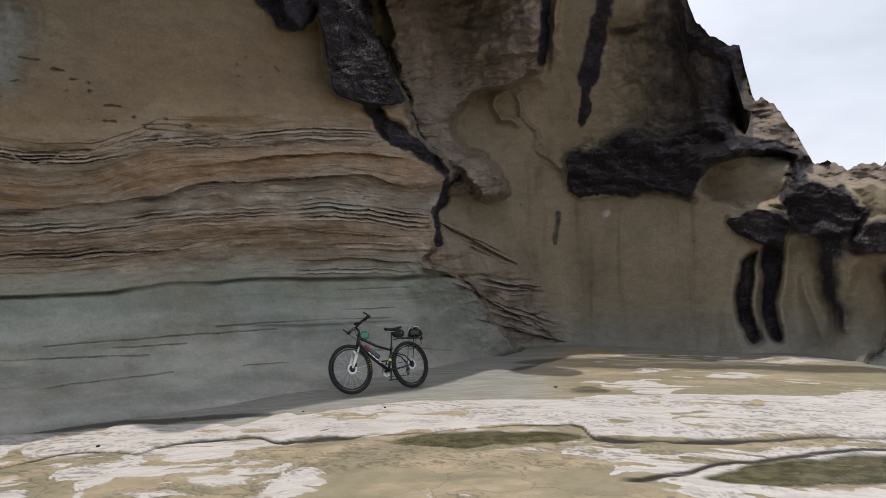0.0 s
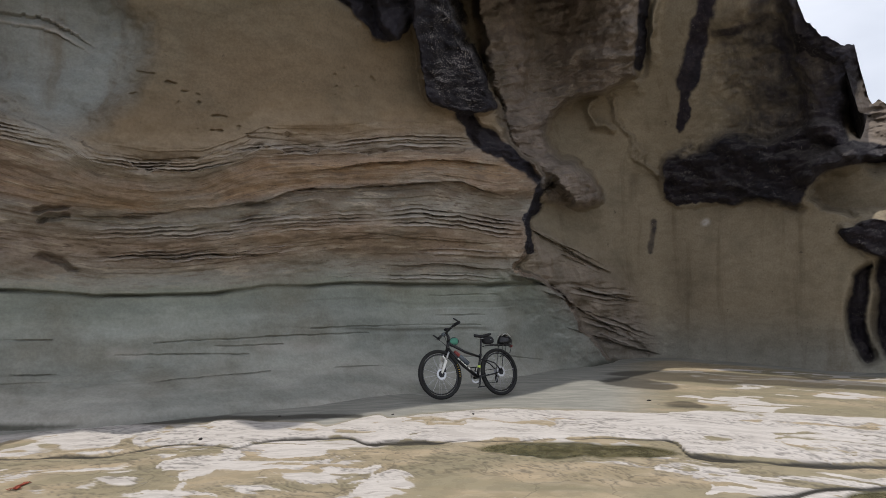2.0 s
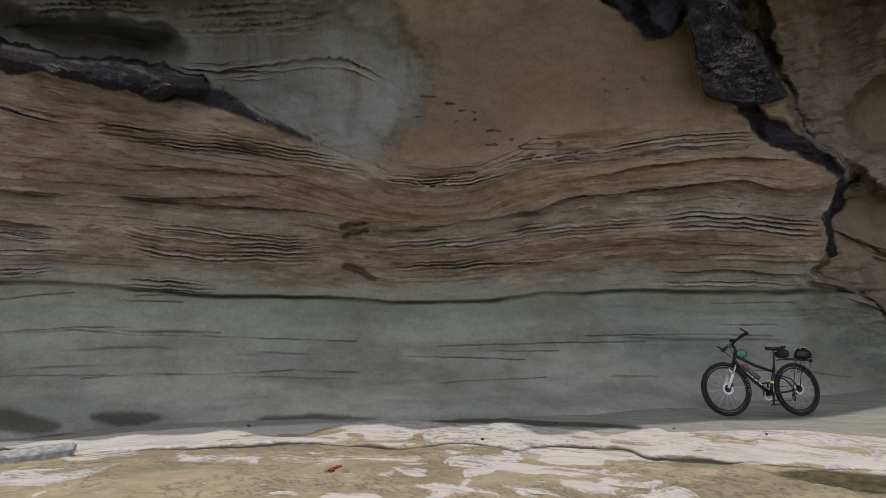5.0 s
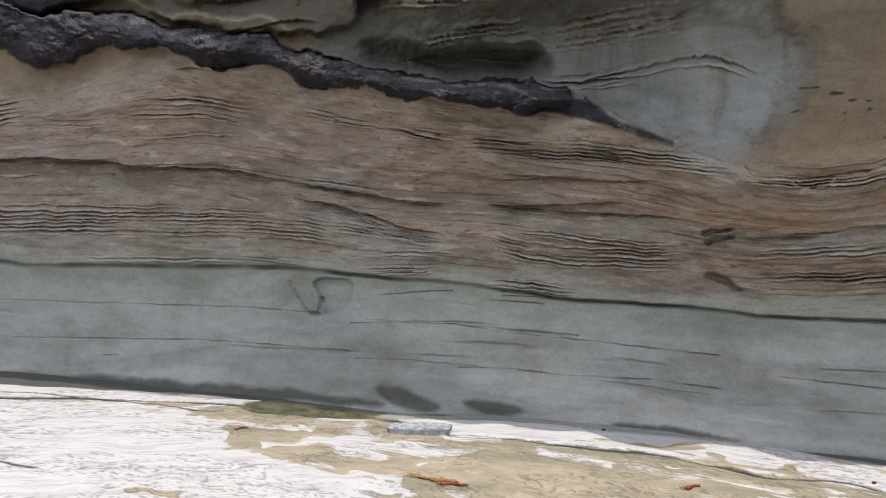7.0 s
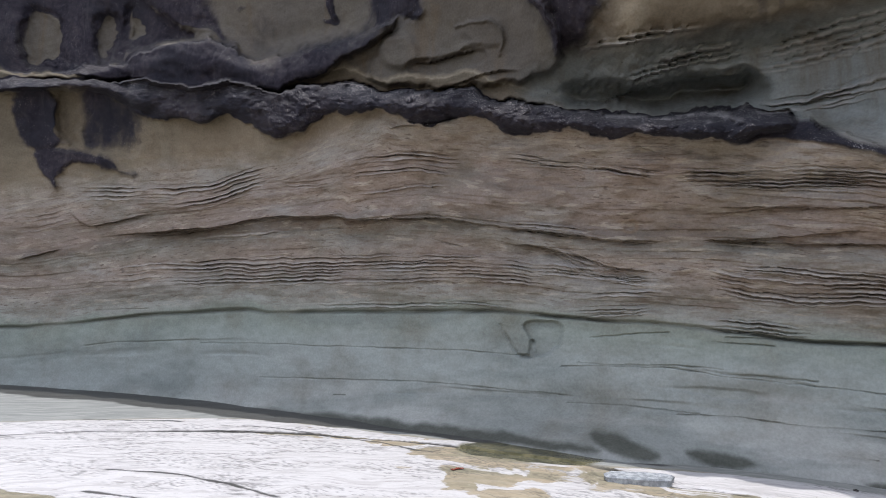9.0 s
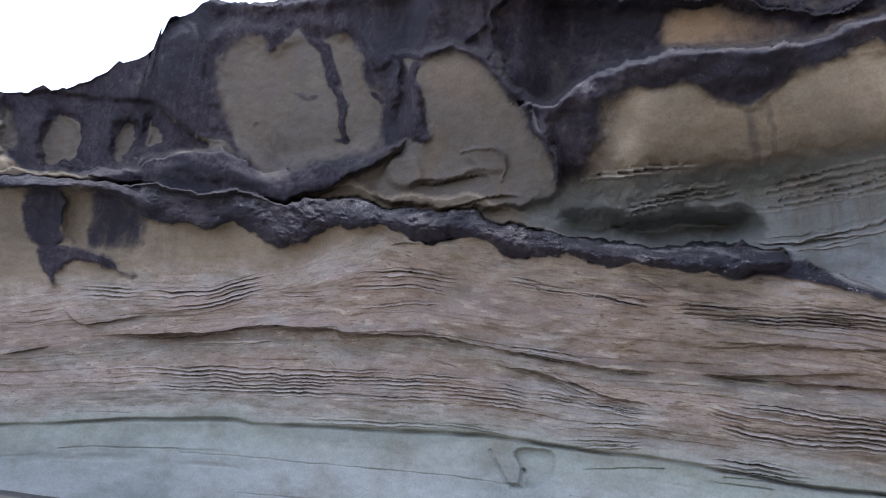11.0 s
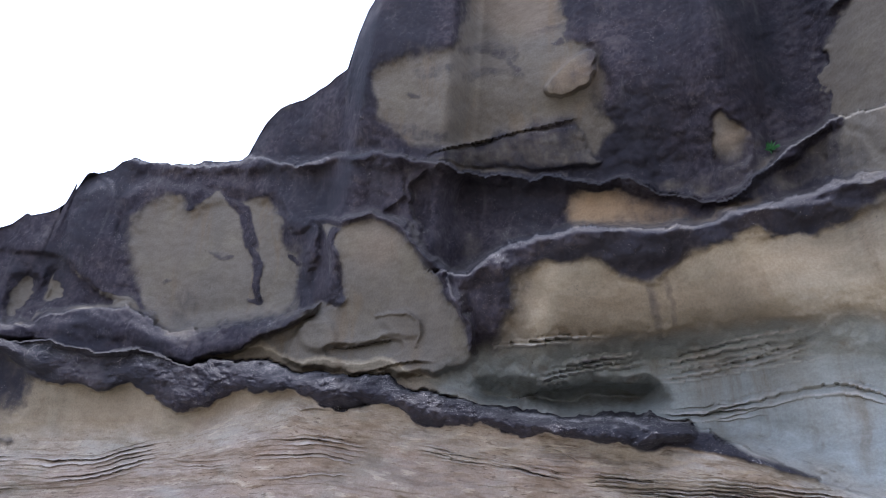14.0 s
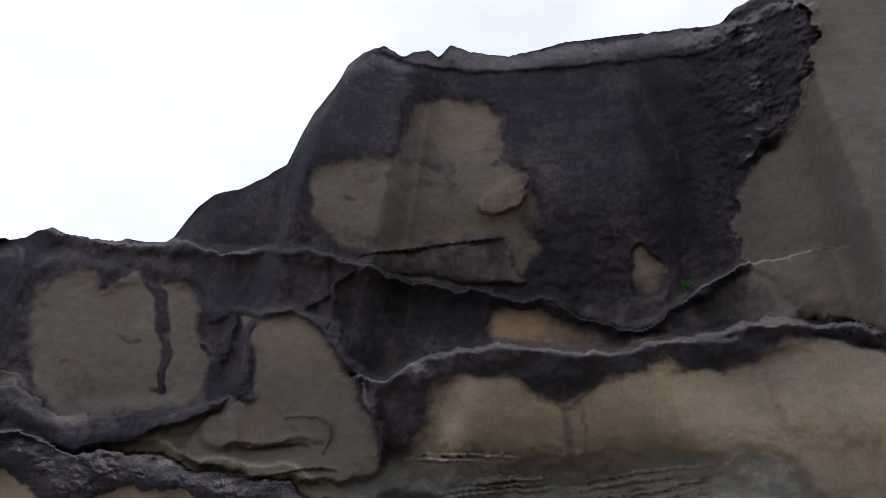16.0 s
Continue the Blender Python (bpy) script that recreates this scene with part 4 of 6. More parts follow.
# dark niche sides: stain, with the niches' shade painted in as crust
area([(-23.2, 0.023), (-24.0, 0.030), (-23.4, 0.009), (-23.1, -0.028), (-23.3, -0.068), (-23.8, -0.086), (-23.1, -0.093), (-22.5, -0.079), (-22.2, -0.027), (-22.5, 0.009)], 0.04, 0.25, crust=1, ragged=0.4, fade=0.03)
area([(-24.1, 0.037), (-25.9, 0.036), (-25.2, -0.014), (-24.8, -0.057), (-25.5, -0.088), (-24.8, -0.090), (-24.0, -0.075), (-23.9, -0.028)], 0.05, 0.3, crust=1, ragged=0.4, fade=0.03)
area([(-27.6, 0.059), (-29.5, 0.057), (-28.9, 0.005), (-29.2, -0.037), (-29.5, -0.070), (-29.0, -0.079), (-28.3, -0.057), (-27.8, -0.015)], 0.08, -0.2, crust=0.9, ragged=0.5, fade=0.12)
area([(-31.6, 0.003), (-32.9, 0.009), (-32.6, -0.084), (-31.8, -0.077)], 0.08, -0.2, crust=0.9, ragged=0.5, fade=0.08)

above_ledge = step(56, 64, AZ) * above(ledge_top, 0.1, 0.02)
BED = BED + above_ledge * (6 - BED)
# ---- beds that stand proud, cracks, weathering ----
lam = step(0.95, 1.25, BED) * step(3.35, 3.0, BED) * (1 - CRUST)
uneven = BED + 0.05 * gnoise(X * 0.12, BED * 2.3) + 0.01 * gnoise(X * 0.8, BED * 6)
for rate, amp, shift in ((5.3, 0.022, 0.2), (13.0, 0.016, 0.5)):
    t = uneven * rate + shift
    k = np.floor(t)
    patchy = step(0.0, 0.5, gnoise(X * 0.3 + 3.7 * k, 5.3 * k + rate))
    f = t - k
    DEPTH -= amp * lam * patchy * ((1 - f) ** 1.3 - 0.9 * step(0.74, 0.93, f))
DEPTH -= lam * (0.16 * gnoise(X * 0.55 + 4, Y * 1.3) + 0.10 * fbm(X * 1.1, Y * 2.4, 3, 64.0) + 0.016 * fbm(X * 5.0, Y * 9.0, 3, 12.0))
DEPTH -= step(0.15, 0.6, BED) * step(3.6, 3.1, BED) * (1 - CRUST) * (0.13 * gnoise(X * 0.22 + 9, BED * 2.1) + 0.05 * gnoise(X * 0.4, BED * 5.0 + 3))
# lips of beds, each with a hollow under it: how far it stands out and fades upwards, how deep the hollow and how far it fades downwards
for pts, proud, up_, under, down in (
        ([(18.1, 0.165), (14.8, 0.176), (10.8, 0.181), (8.2, 0.184), (5.5, 0.182), (2.3, 0.172)], 0.06, 0.2, 0.14, 0.16),
        ([(25.3, 0.113), (21.4, 0.123), (19.0, 0.139), (16.9, 0.143), (12.6, 0.146), (8.2, 0.152), (5.9, 0.153), (4.1, 0.140), (1.7, 0.125)], 0.1, 0.22, 0.14, 0.16),
        ([(26.0, 0.053), (23.8, 0.049), (21.9, 0.050), (19.9, 0.056)], 0.05, 0.15, 0.06, 0.08),
        ([(11.9, 0.034), (8.3, 0.035), (3.9, 0.030), (1.8, 0.028)], 0.05, 0.12, 0.06, 0.08),
        ([(32.0, 0.100), (29.9, 0.101), (27.1, 0.110), (24.9, 0.113)], 0.04, 0.1, 0.05, 0.08),
        ([(17.0, 0.071), (12.7, 0.078), (10.1, 0.074), (7.4, 0.069), (2.9, 0.063)], 0.04, 0.12, 0.06, 0.1),
        ([(71.4, 0.154), (68.6, 0.149), (65.0, 0.140), (60.3, 0.130), (56.6, 0.128)], 0.05, 0.15, 0.08, 0.1),
        ([(53.7, 0.134), (49.7, 0.130), (45.7, 0.127), (42.0, 0.125), (38.4, 0.118)], 0.06, 0.15, 0.08, 0.12),
        ([(27.5, 0.109), (24.5, 0.114), (22.8, 0.119), (20.7, 0.123)], 0.06, 0.15, 0.07, 0.1),
        ([(34.7, 0.098), (32.0, 0.097), (29.3, 0.099)], 0.05, 0.1, 0.06, 0.06),
        ([(53.3, 0.180), (49.3, 0.176), (43.9, 0.173), (40.2, 0.169)], 0.05, 0.12, 0.06, 0.08),
        ([(100.4, 0.098), (97.0, 0.111), (92.6, 0.125), (89.1, 0.142), (84.5, 0.155), (81.5, 0.150), (78.4, 0.155), (75.2, 0.159), (72.0, 0.155), (68.6, 0.149)], 0.22, 0.35, 0.18, 0.22),
        ([(68.8, 0.150), (65.1, 0.143), (61.4, 0.134), (56.5, 0.132)], 0.06, 0.15, 0.07, 0.1),
        ([(69.3, 0.126), (66.0, 0.123), (63.6, 0.111), (60.9, 0.098), (57.3, 0.088)], 0.1, 0.22, 0.14, 0.14),
        ([(54.4, 0.133), (50.6, 0.134), (46.6, 0.140), (42.7, 0.142)], 0.06, 0.15, 0.07, 0.1),
        ([(81.9, 0.150), (80.2, 0.150), (78.4, 0.154)], 0.05, 0.08, 0.06, 0.06),
        ([(54.0, 0.170), (50.6, 0.173), (46.6, 0.178)], 0.05, 0.1, 0.05, 0.06),
        ([(78.9, 0.285), (77.6, 0.292), (76.2, 0.292)], 0.08, 0.1, 0.1, 0.06),
        ([(58.6, 0.263), (57.5, 0.257), (56.1, 0.243)], 0.05, 0.08, 0.06, 0.06),
        ([(105.0, 0.064), (103.7, 0.074), (102.6, 0.082)], 0.12, 0.15, 0.12, 0.1),
        ([(102.3, 0.130), (101.0, 0.110), (98.9, 0.124), (96.7, 0.137)], 0.1, 0.2, 0.08, 0.12),
        ([(97.1, 0.107), (93.6, 0.117), (90.8, 0.127)], 0.12, 0.15, 0.12, 0.12)):
    lip(pts, proud, up_, under, down)
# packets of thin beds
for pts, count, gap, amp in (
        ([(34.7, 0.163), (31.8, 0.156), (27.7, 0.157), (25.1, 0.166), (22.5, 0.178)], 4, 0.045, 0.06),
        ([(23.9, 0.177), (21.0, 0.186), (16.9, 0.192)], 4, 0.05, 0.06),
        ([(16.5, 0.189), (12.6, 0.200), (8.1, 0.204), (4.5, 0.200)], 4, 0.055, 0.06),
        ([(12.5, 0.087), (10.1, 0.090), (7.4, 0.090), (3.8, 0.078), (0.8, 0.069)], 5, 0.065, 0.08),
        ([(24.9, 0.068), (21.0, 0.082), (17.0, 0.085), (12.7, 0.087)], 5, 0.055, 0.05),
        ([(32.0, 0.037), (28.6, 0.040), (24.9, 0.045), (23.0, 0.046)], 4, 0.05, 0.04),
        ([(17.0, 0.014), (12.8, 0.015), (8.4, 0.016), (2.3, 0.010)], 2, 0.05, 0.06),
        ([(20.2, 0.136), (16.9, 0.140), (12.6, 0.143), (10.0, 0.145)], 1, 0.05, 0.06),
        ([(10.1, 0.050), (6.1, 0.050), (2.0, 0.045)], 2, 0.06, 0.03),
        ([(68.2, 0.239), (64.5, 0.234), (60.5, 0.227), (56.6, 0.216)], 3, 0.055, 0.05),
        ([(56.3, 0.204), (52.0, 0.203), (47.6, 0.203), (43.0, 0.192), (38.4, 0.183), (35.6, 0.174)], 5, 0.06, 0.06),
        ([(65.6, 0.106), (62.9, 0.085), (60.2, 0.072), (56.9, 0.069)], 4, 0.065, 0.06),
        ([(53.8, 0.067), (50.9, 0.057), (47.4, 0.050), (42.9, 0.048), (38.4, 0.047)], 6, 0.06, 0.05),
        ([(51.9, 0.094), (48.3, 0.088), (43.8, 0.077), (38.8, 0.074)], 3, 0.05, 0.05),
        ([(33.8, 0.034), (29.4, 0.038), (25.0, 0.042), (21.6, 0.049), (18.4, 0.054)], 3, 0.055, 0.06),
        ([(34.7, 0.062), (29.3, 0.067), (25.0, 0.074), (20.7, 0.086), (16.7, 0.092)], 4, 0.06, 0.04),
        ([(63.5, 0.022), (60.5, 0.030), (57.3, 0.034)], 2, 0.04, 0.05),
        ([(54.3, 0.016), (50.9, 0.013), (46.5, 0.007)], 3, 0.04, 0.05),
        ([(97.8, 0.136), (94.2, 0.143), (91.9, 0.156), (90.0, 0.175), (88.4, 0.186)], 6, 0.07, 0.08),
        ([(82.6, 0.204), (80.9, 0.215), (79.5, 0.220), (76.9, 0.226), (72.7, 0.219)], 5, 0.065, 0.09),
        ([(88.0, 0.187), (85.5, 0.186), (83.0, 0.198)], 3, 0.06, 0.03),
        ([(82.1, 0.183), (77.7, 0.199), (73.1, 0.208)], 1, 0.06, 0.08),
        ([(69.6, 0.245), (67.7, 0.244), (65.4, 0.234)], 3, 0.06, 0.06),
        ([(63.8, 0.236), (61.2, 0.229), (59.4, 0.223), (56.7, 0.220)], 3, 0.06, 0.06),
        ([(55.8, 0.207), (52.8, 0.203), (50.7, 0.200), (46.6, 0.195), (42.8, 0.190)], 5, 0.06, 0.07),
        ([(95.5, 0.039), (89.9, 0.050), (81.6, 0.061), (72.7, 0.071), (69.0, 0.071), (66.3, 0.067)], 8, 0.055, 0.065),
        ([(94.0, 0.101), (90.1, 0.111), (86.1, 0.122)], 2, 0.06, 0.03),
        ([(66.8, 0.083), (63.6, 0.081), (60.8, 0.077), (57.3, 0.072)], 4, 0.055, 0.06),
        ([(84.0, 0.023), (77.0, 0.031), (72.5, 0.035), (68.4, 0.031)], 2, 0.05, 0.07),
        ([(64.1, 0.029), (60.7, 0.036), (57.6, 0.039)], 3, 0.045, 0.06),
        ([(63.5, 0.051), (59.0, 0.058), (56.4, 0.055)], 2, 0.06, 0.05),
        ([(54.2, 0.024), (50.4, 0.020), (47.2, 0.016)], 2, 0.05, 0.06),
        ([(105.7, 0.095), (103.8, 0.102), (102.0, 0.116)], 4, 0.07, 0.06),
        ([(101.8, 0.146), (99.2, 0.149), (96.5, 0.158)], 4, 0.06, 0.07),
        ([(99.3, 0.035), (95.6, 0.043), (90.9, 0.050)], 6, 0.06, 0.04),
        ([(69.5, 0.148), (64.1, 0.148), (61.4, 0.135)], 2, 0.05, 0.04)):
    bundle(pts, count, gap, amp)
# long thin cracks
for pts in (
        [(100.4, -0.037), (98.4, -0.031), (92.6, -0.025)],
        [(92.4, -0.029), (89.1, -0.027), (84.2, -0.028), (76.8, -0.026), (72.3, -0.026), (67.5, -0.029)],
        [(63.2, -0.035), (61.2, -0.037), (56.2, -0.033), (52.6, -0.035)],
        [(88.1, -0.072), (81.9, -0.072), (75.7, -0.071), (69.4, -0.076), (64.5, -0.080)],
        [(52.8, -0.041), (49.5, -0.041), (46.3, -0.043)],
        [(64.0, -0.091), (58.7, -0.089), (54.3, -0.094)],
        [(82.3, -0.093), (81.4, -0.093)],
        [(52.4, 0.007), (48.3, 0.007)],
        [(95.1, 0.104), (90.2, 0.114), (86.1, 0.130), (81.9, 0.139)],
        [(82.7, 0.138), (79.2, 0.132), (75.6, 0.130), (72.6, 0.119)],
        [(64.5, -0.041), (59.9, -0.038), (56.3, -0.036), (52.5, -0.044), (47.3, -0.048), (42.8, -0.053), (36.1, -0.058)],
        [(55.8, -0.096), (51.6, -0.094), (47.2, -0.099), (41.0, -0.096), (33.9, -0.103), (29.4, -0.098)],
        [(53.4, -0.000), (49.1, -0.002)],
        [(62.3, -0.001), (58.8, 0.007), (56.4, 0.010)],
        [(45.5, -0.131), (42.8, -0.131)],
        [(29.4, -0.066), (25.1, -0.064), (13.2, -0.059)],
        [(33.9, -0.115), (29.5, -0.117), (21.0, -0.109)],
        [(8.4, -0.009), (5.7, -0.008), (3.0, -0.007)],
        [(8.0, -0.036), (6.2, -0.036), (4.0, -0.035)],
        [(17.9, -0.052), (13.7, -0.050), (8.5, -0.049), (4.4, -0.050)],
        [(15.9, -0.106), (12.9, -0.105), (7.6, -0.107)],
        [(25.0, -0.073), (19.9, -0.073)],
        [(32.0, -0.080), (27.9, -0.082), (22.7, -0.085)],
        [(6.7, -0.094), (2.2, -0.094), (-0.5, -0.098)],
        [(22.9, 0.215), (21.0, 0.218), (19.3, 0.213)],
        [(15.3, 0.080), (11.8, 0.079)],
        [(22.7, 0.210), (19.3, 0.208), (18.1, 0.202)],
        [(99.9, 0.007), (96.5, 0.013)],
        [(95.0, 0.007), (93.5, 0.009)]):
    crack(pts, 0.011, 0.04)
# scars, dents and a ring-shaped nodule
crack([(69.1, 0.011), (69.0, -0.000)], 0.02, 0.05)
crack([(69.4, 0.012), (68.9, -0.005), (68.0, -0.028), (67.0, -0.030)], 0.03, 0.10)
crack([(66.8, -0.010), (66.9, -0.029), (67.5, -0.031)], 0.05, 0.12)
area([(67.9, 0.015), (64.8, 0.022), (64.4, -0.005), (65.5, -0.027), (66.6, -0.028), (66.7, -0.010)], 0.03, 0.10, ragged=0.3)
for pts in ([(37.1, 0.106), (35.4, 0.107), (34.7, 0.101), (36.8, 0.098)], [(37.0, 0.093), (35.2, 0.094), (34.8, 0.087), (36.5, 0.086)], [(37.5, 0.043), (35.2, 0.045), (34.0, 0.033), (36.1, 0.034)]):
    area(pts, 0.03, 0.14)
area([(59.9, 0.159), (59.0, 0.160), (58.5, 0.150), (59.1, 0.143), (59.8, 0.147)], 0.03, 0.06)
low = step(0.98, 0.7, BED) * step(-0.17, -0.13, V)
seams = gnoise(X * 0.25 + 50, BED * 9.0)
DEPTH += 0.035 * low * step(0.35, 0.55, seams) * step(-0.2, 0.3, gnoise(X * 0.7, BED * 9.0 + 7))
DEPTH += 0.13 * np.exp(-((BED + 0.006 * fbm(X * 0.8, 0 * X + 0.5, 3, 2.0) - 0.985) / 0.014) ** 2) * step(-2, 2, AZ) * (0.45 + 0.55 * step(-0.5, 0.2, fbm(X * 0.7, 0 * X + 0.5, 3, 5.0)))


def blurred(f, n):
    k = np.hanning(n + 2) / np.hanning(n + 2).sum()
    f = np.apply_along_axis(np.convolve, 0, np.pad(f, ((n // 2 + 1,) * 2, (0, 0)), mode="edge"), k, "valid")
    return np.apply_along_axis(np.convolve, 1, np.pad(f, ((0, 0), (n // 2 + 1,) * 2), mode="edge"), k, "valid")[:X.shape[0], :X.shape[1]]


# the crust of the upper tiers fades into the bare rock, here softly, there along an edge
faded = step(-0.25, 0.2, fbm(X * 0.5, Y * 0.5, 2, 91.0)) * step(38, 46, AZ) * above(ledge_top, 0.1, 0.02)
CRUST = CRUST + (blurred(CRUST, 25) - CRUST) * (0.15 + 0.6 * faded) * step(38, 46, AZ) * (1 - 0.75 * step(86, 89, AZ)) * np.maximum(above(ledge_top, 0.1, 0.02), 1 - above(ledge_foot, 0.15, 0.012))
crusty = np.clip(CRUST, 0, 1)
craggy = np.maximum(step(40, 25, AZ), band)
DEPTH += crusty * (0.10 * ridged(X * 0.6, Y * 0.8, 3, 4.0) - 0.05 + 0.10 * ridged(X * 1.2, Y * 0.25, 2, 33.0)) * (1 - 0.6 * step(0.65, 0.95, V))
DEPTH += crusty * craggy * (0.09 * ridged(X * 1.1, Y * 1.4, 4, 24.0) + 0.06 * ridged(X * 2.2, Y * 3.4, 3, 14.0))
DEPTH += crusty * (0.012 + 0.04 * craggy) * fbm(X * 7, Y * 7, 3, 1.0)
smooth_rock = 1 - crusty
DEPTH += smooth_rock * (0.16 * fbm(X * 0.35, Y * 0.35, 3, 6.0) + 0.012 * fbm(X * 4, Y * 4, 3, 9.0)) * step(-0.16, -0.1, V)
DEPTH += PINK * (0.30 * fbm(X * 0.9, Y * 0.9, 6, 21.0, 0.6) + 0.16 * ridged(X * 0.8 + 0.5 * Y, Y * 2.6, 4, 17.0)) + 0.12 * PINK * step(-17, -20, AZ) * ridged(X * 1.6, Y * 3.0, 4, 2.0)
seam_jog = BED + 0.006 * fbm(X * 0.8, 0 * X + 0.5, 3, 2.0)
WETNESS = np.maximum(WETNESS, 0.6 * np.exp(-((seam_jog - 0.985) / 0.012) ** 2) * step(-1, 3, AZ) * (0.4 + 0.6 * step(-0.35, 0.25, fbm(X * 0.7, 0 * X + 0.5, 3, 5.0))))
for pts in ([(62.9, -0.128), (59.7, -0.126), (56.8, -0.149), (58.3, -0.161), (61.0, -0.150)], [(55.9, -0.140), (51.6, -0.142), (49.8, -0.155), (53.3, -0.163)], [(29.0, -0.165), (25.8, -0.163), (17.2, -0.171), (18.0, -0.176), (25.0, -0.171)],
            [(15.5, -0.174), (12.1, -0.173), (13.0, -0.178)], [(-3.2, -0.114), (-5.0, -0.097), (-9.9, -0.099), (-12.0, -0.110), (-7.2, -0.117)], [(88.7, -0.111), (79.7, -0.123), (69.4, -0.134), (60.6, -0.148), (62.3, -0.156), (77.7, -0.144), (88.6, -0.126)], [(44.5, -0.158), (38.8, -0.156), (36.1, -0.164), (41.5, -0.169)],
            [(44.6, -0.158), (39.5, -0.161), (33.3, -0.165), (36.7, -0.170)]):
    area(pts, 0.02, 0, wet=0.85, ragged=0.5, fade=0.03)
# salt bloom on the grey beds, bright edges and marks
for pts, tone in (([(23.1, -0.076), (19.9, -0.071), (15.0, -0.075), (15.4, -0.084)], 0.3), ([(32.0, -0.072), (30.0, -0.075), (30.0, -0.083), (32.0, -0.081)], 0.3), ([(32.5, -0.073), (29.8, -0.073), (30.1, -0.082), (32.5, -0.082)], 0.35),
                  ([(22.8, -0.079), (19.0, -0.075), (15.3, -0.078), (19.0, -0.084)], 0.3), ([(51.0, -0.068), (46.8, -0.064), (47.2, -0.073)], 0.25), ([(50.7, -0.066), (47.8, -0.058), (44.3, -0.065), (47.3, -0.070)], 0.2),
                  ([(32.3, -0.074), (30.2, -0.072), (30.4, -0.080), (32.2, -0.082)], 0.3), ([(-12.9, 0.088), (-13.5, 0.089), (-13.5, 0.080), (-12.9, 0.079)], 0.95), ([(-0.5, 0.158), (-1.5, 0.159), (-1.3, 0.145), (-0.8, 0.140)], 0.7)):
    area(pts, 0.015, 0, pale=tone, ragged=0.4, fade=0.06 if tone < 0.5 else 0.01)
for pts in ([(54.9, 0.283), (53.1, 0.299), (51.7, 0.309), (50.8, 0.318)], [(52.4, 0.308), (51.5, 0.290)], [(61.9, 0.312), (57.3, 0.306), (52.7, 0.307)], [(69.5, 0.334), (65.7, 0.325), (61.9, 0.314)]):
    p = metres(pts)
    w = window(p, 0.2)
    d, _ = away(p, X[w] + 0.6 * WX[w], Y[w] + 0.6 * WY[w])
    PALE[w] = np.maximum(PALE[w], 0.2 * step(0.05, 0.01, d) * step(-0.3, 0.3, gnoise(X[w] * 6, Y[w] * 9)))
    DEPTH[w] -= 0.04 * step(0.06, 0.0, d)
pits = step(0.55, 0.75, gnoise(X * 7.0, Y * 9.0)) * step(0.0, 0.4, fbm(X * 0.6, Y * 0.8, 2, 31.0))
DEPTH += 0.05 * pits * step(2.9, 3.1, BED) * smooth_rock * between(0, 36, 3) * step(0.36, 0.28, V)

# rusty beds
RUST = 0.75 * step(1.95, 2.1, BED) * step(2.85, 2.4, BED) * step(48, 30, AZ) * step(-1.5, 1, AZ)
RUST += 0.35 * step(1.2, 1.35, BED) * step(1.75, 1.55, BED) * step(40, 20, AZ) * step(-1.5, 1, AZ)
RUST += 0.18 * step(2.95, 3.1, BED) * step(4.4, 3.6, BED) * step(44, 36, AZ) * step(2, 4, AZ)

for pts, tone in (([(66.5, 1.240), (58.0, 1.275), (57.0, 1.079), (62.7, 1.049), (67.1, 1.117)], 0.15), ([(42.8, 0.782), (40.8, 0.792), (40.0, 0.765), (40.5, 0.740), (43.1, 0.746)], 0.3), ([(59.3, 0.930), (56.7, 1.014), (53.4, 0.962), (57.0, 0.910)], 0.35),
                  ([(57.2, 0.672), (54.7, 0.708), (50.0, 0.680), (44.6, 0.647), (40.3, 0.640), (39.9, 0.630), (44.8, 0.619), (49.7, 0.613), (54.8, 0.629), (57.2, 0.622)], 0.7), ([(61.6, 0.541), (54.9, 0.569), (49.2, 0.501), (40.4, 0.571), (33.9, 0.567), (34.6, 0.505), (50.3, 0.464), (60.9, 0.463)], 0.14), ([(78.5, 0.589), (75.6, 0.616), (72.9, 0.601), (72.2, 0.542), (75.6, 0.526)], 0.14)):
    p = rounded(metres(pts), True)
    w = window(p, 0.5)
    RUST[w] = np.maximum(RUST[w], tone * step(-0.3, 0.3, inside(p, X[w] + WX[w], Y[w] + WY[w])))

ring_at = metres([(59.4, 0.153)])[0]
ring_r = np.hypot(X - ring_at[0], (Y - ring_at[1]) * 1.2)
RUST += 0.9 * np.exp(-((ring_r - 0.11) / 0.03) ** 2) + 0.4 * np.exp(-(ring_r / 0.06) ** 2)

# skyline
crest = np.array([(25.9, 1.446), (28.0, 1.440), (30.2, 1.403), (34.9, 1.432), (42.0, 1.460), (49.4, 1.459), (56.9, 1.406), (62.2, 1.411), (64.8, 1.427), (66.1, 1.372), (67.5, 1.391), (69.3, 1.375), (70.7, 1.344), (73.4, 1.367), (75.9, 1.316), (77.1, 1.258), (77.6, 1.200), (79.2, 1.085), (79.9, 1.000), (80.1, 0.929), (82.0, 0.877), (83.9, 0.831), (85.8, 0.802), (86.9, 0.759), (87.3, 0.731), (87.7, 0.688), (88.3, 0.670), (92.4, 0.636), (95.4, 0.617), (96.8, 0.615), (97.7, 0.599), (98.2, 0.578), (99.8, 0.558), (100.1, 0.529), (100.2, 0.549), (100.6, 0.487), (100.6, 0.501), (102.1, 0.475), (102.6, 0.473), (103.2, 0.455), (105.2, 0.415), (107.6, 0.400), (109.5, 0.379)])
crest = crest[np.argsort(crest[:, 0])]
crest_v = np.interp(bear, crest[:, 0], crest[:, 1])
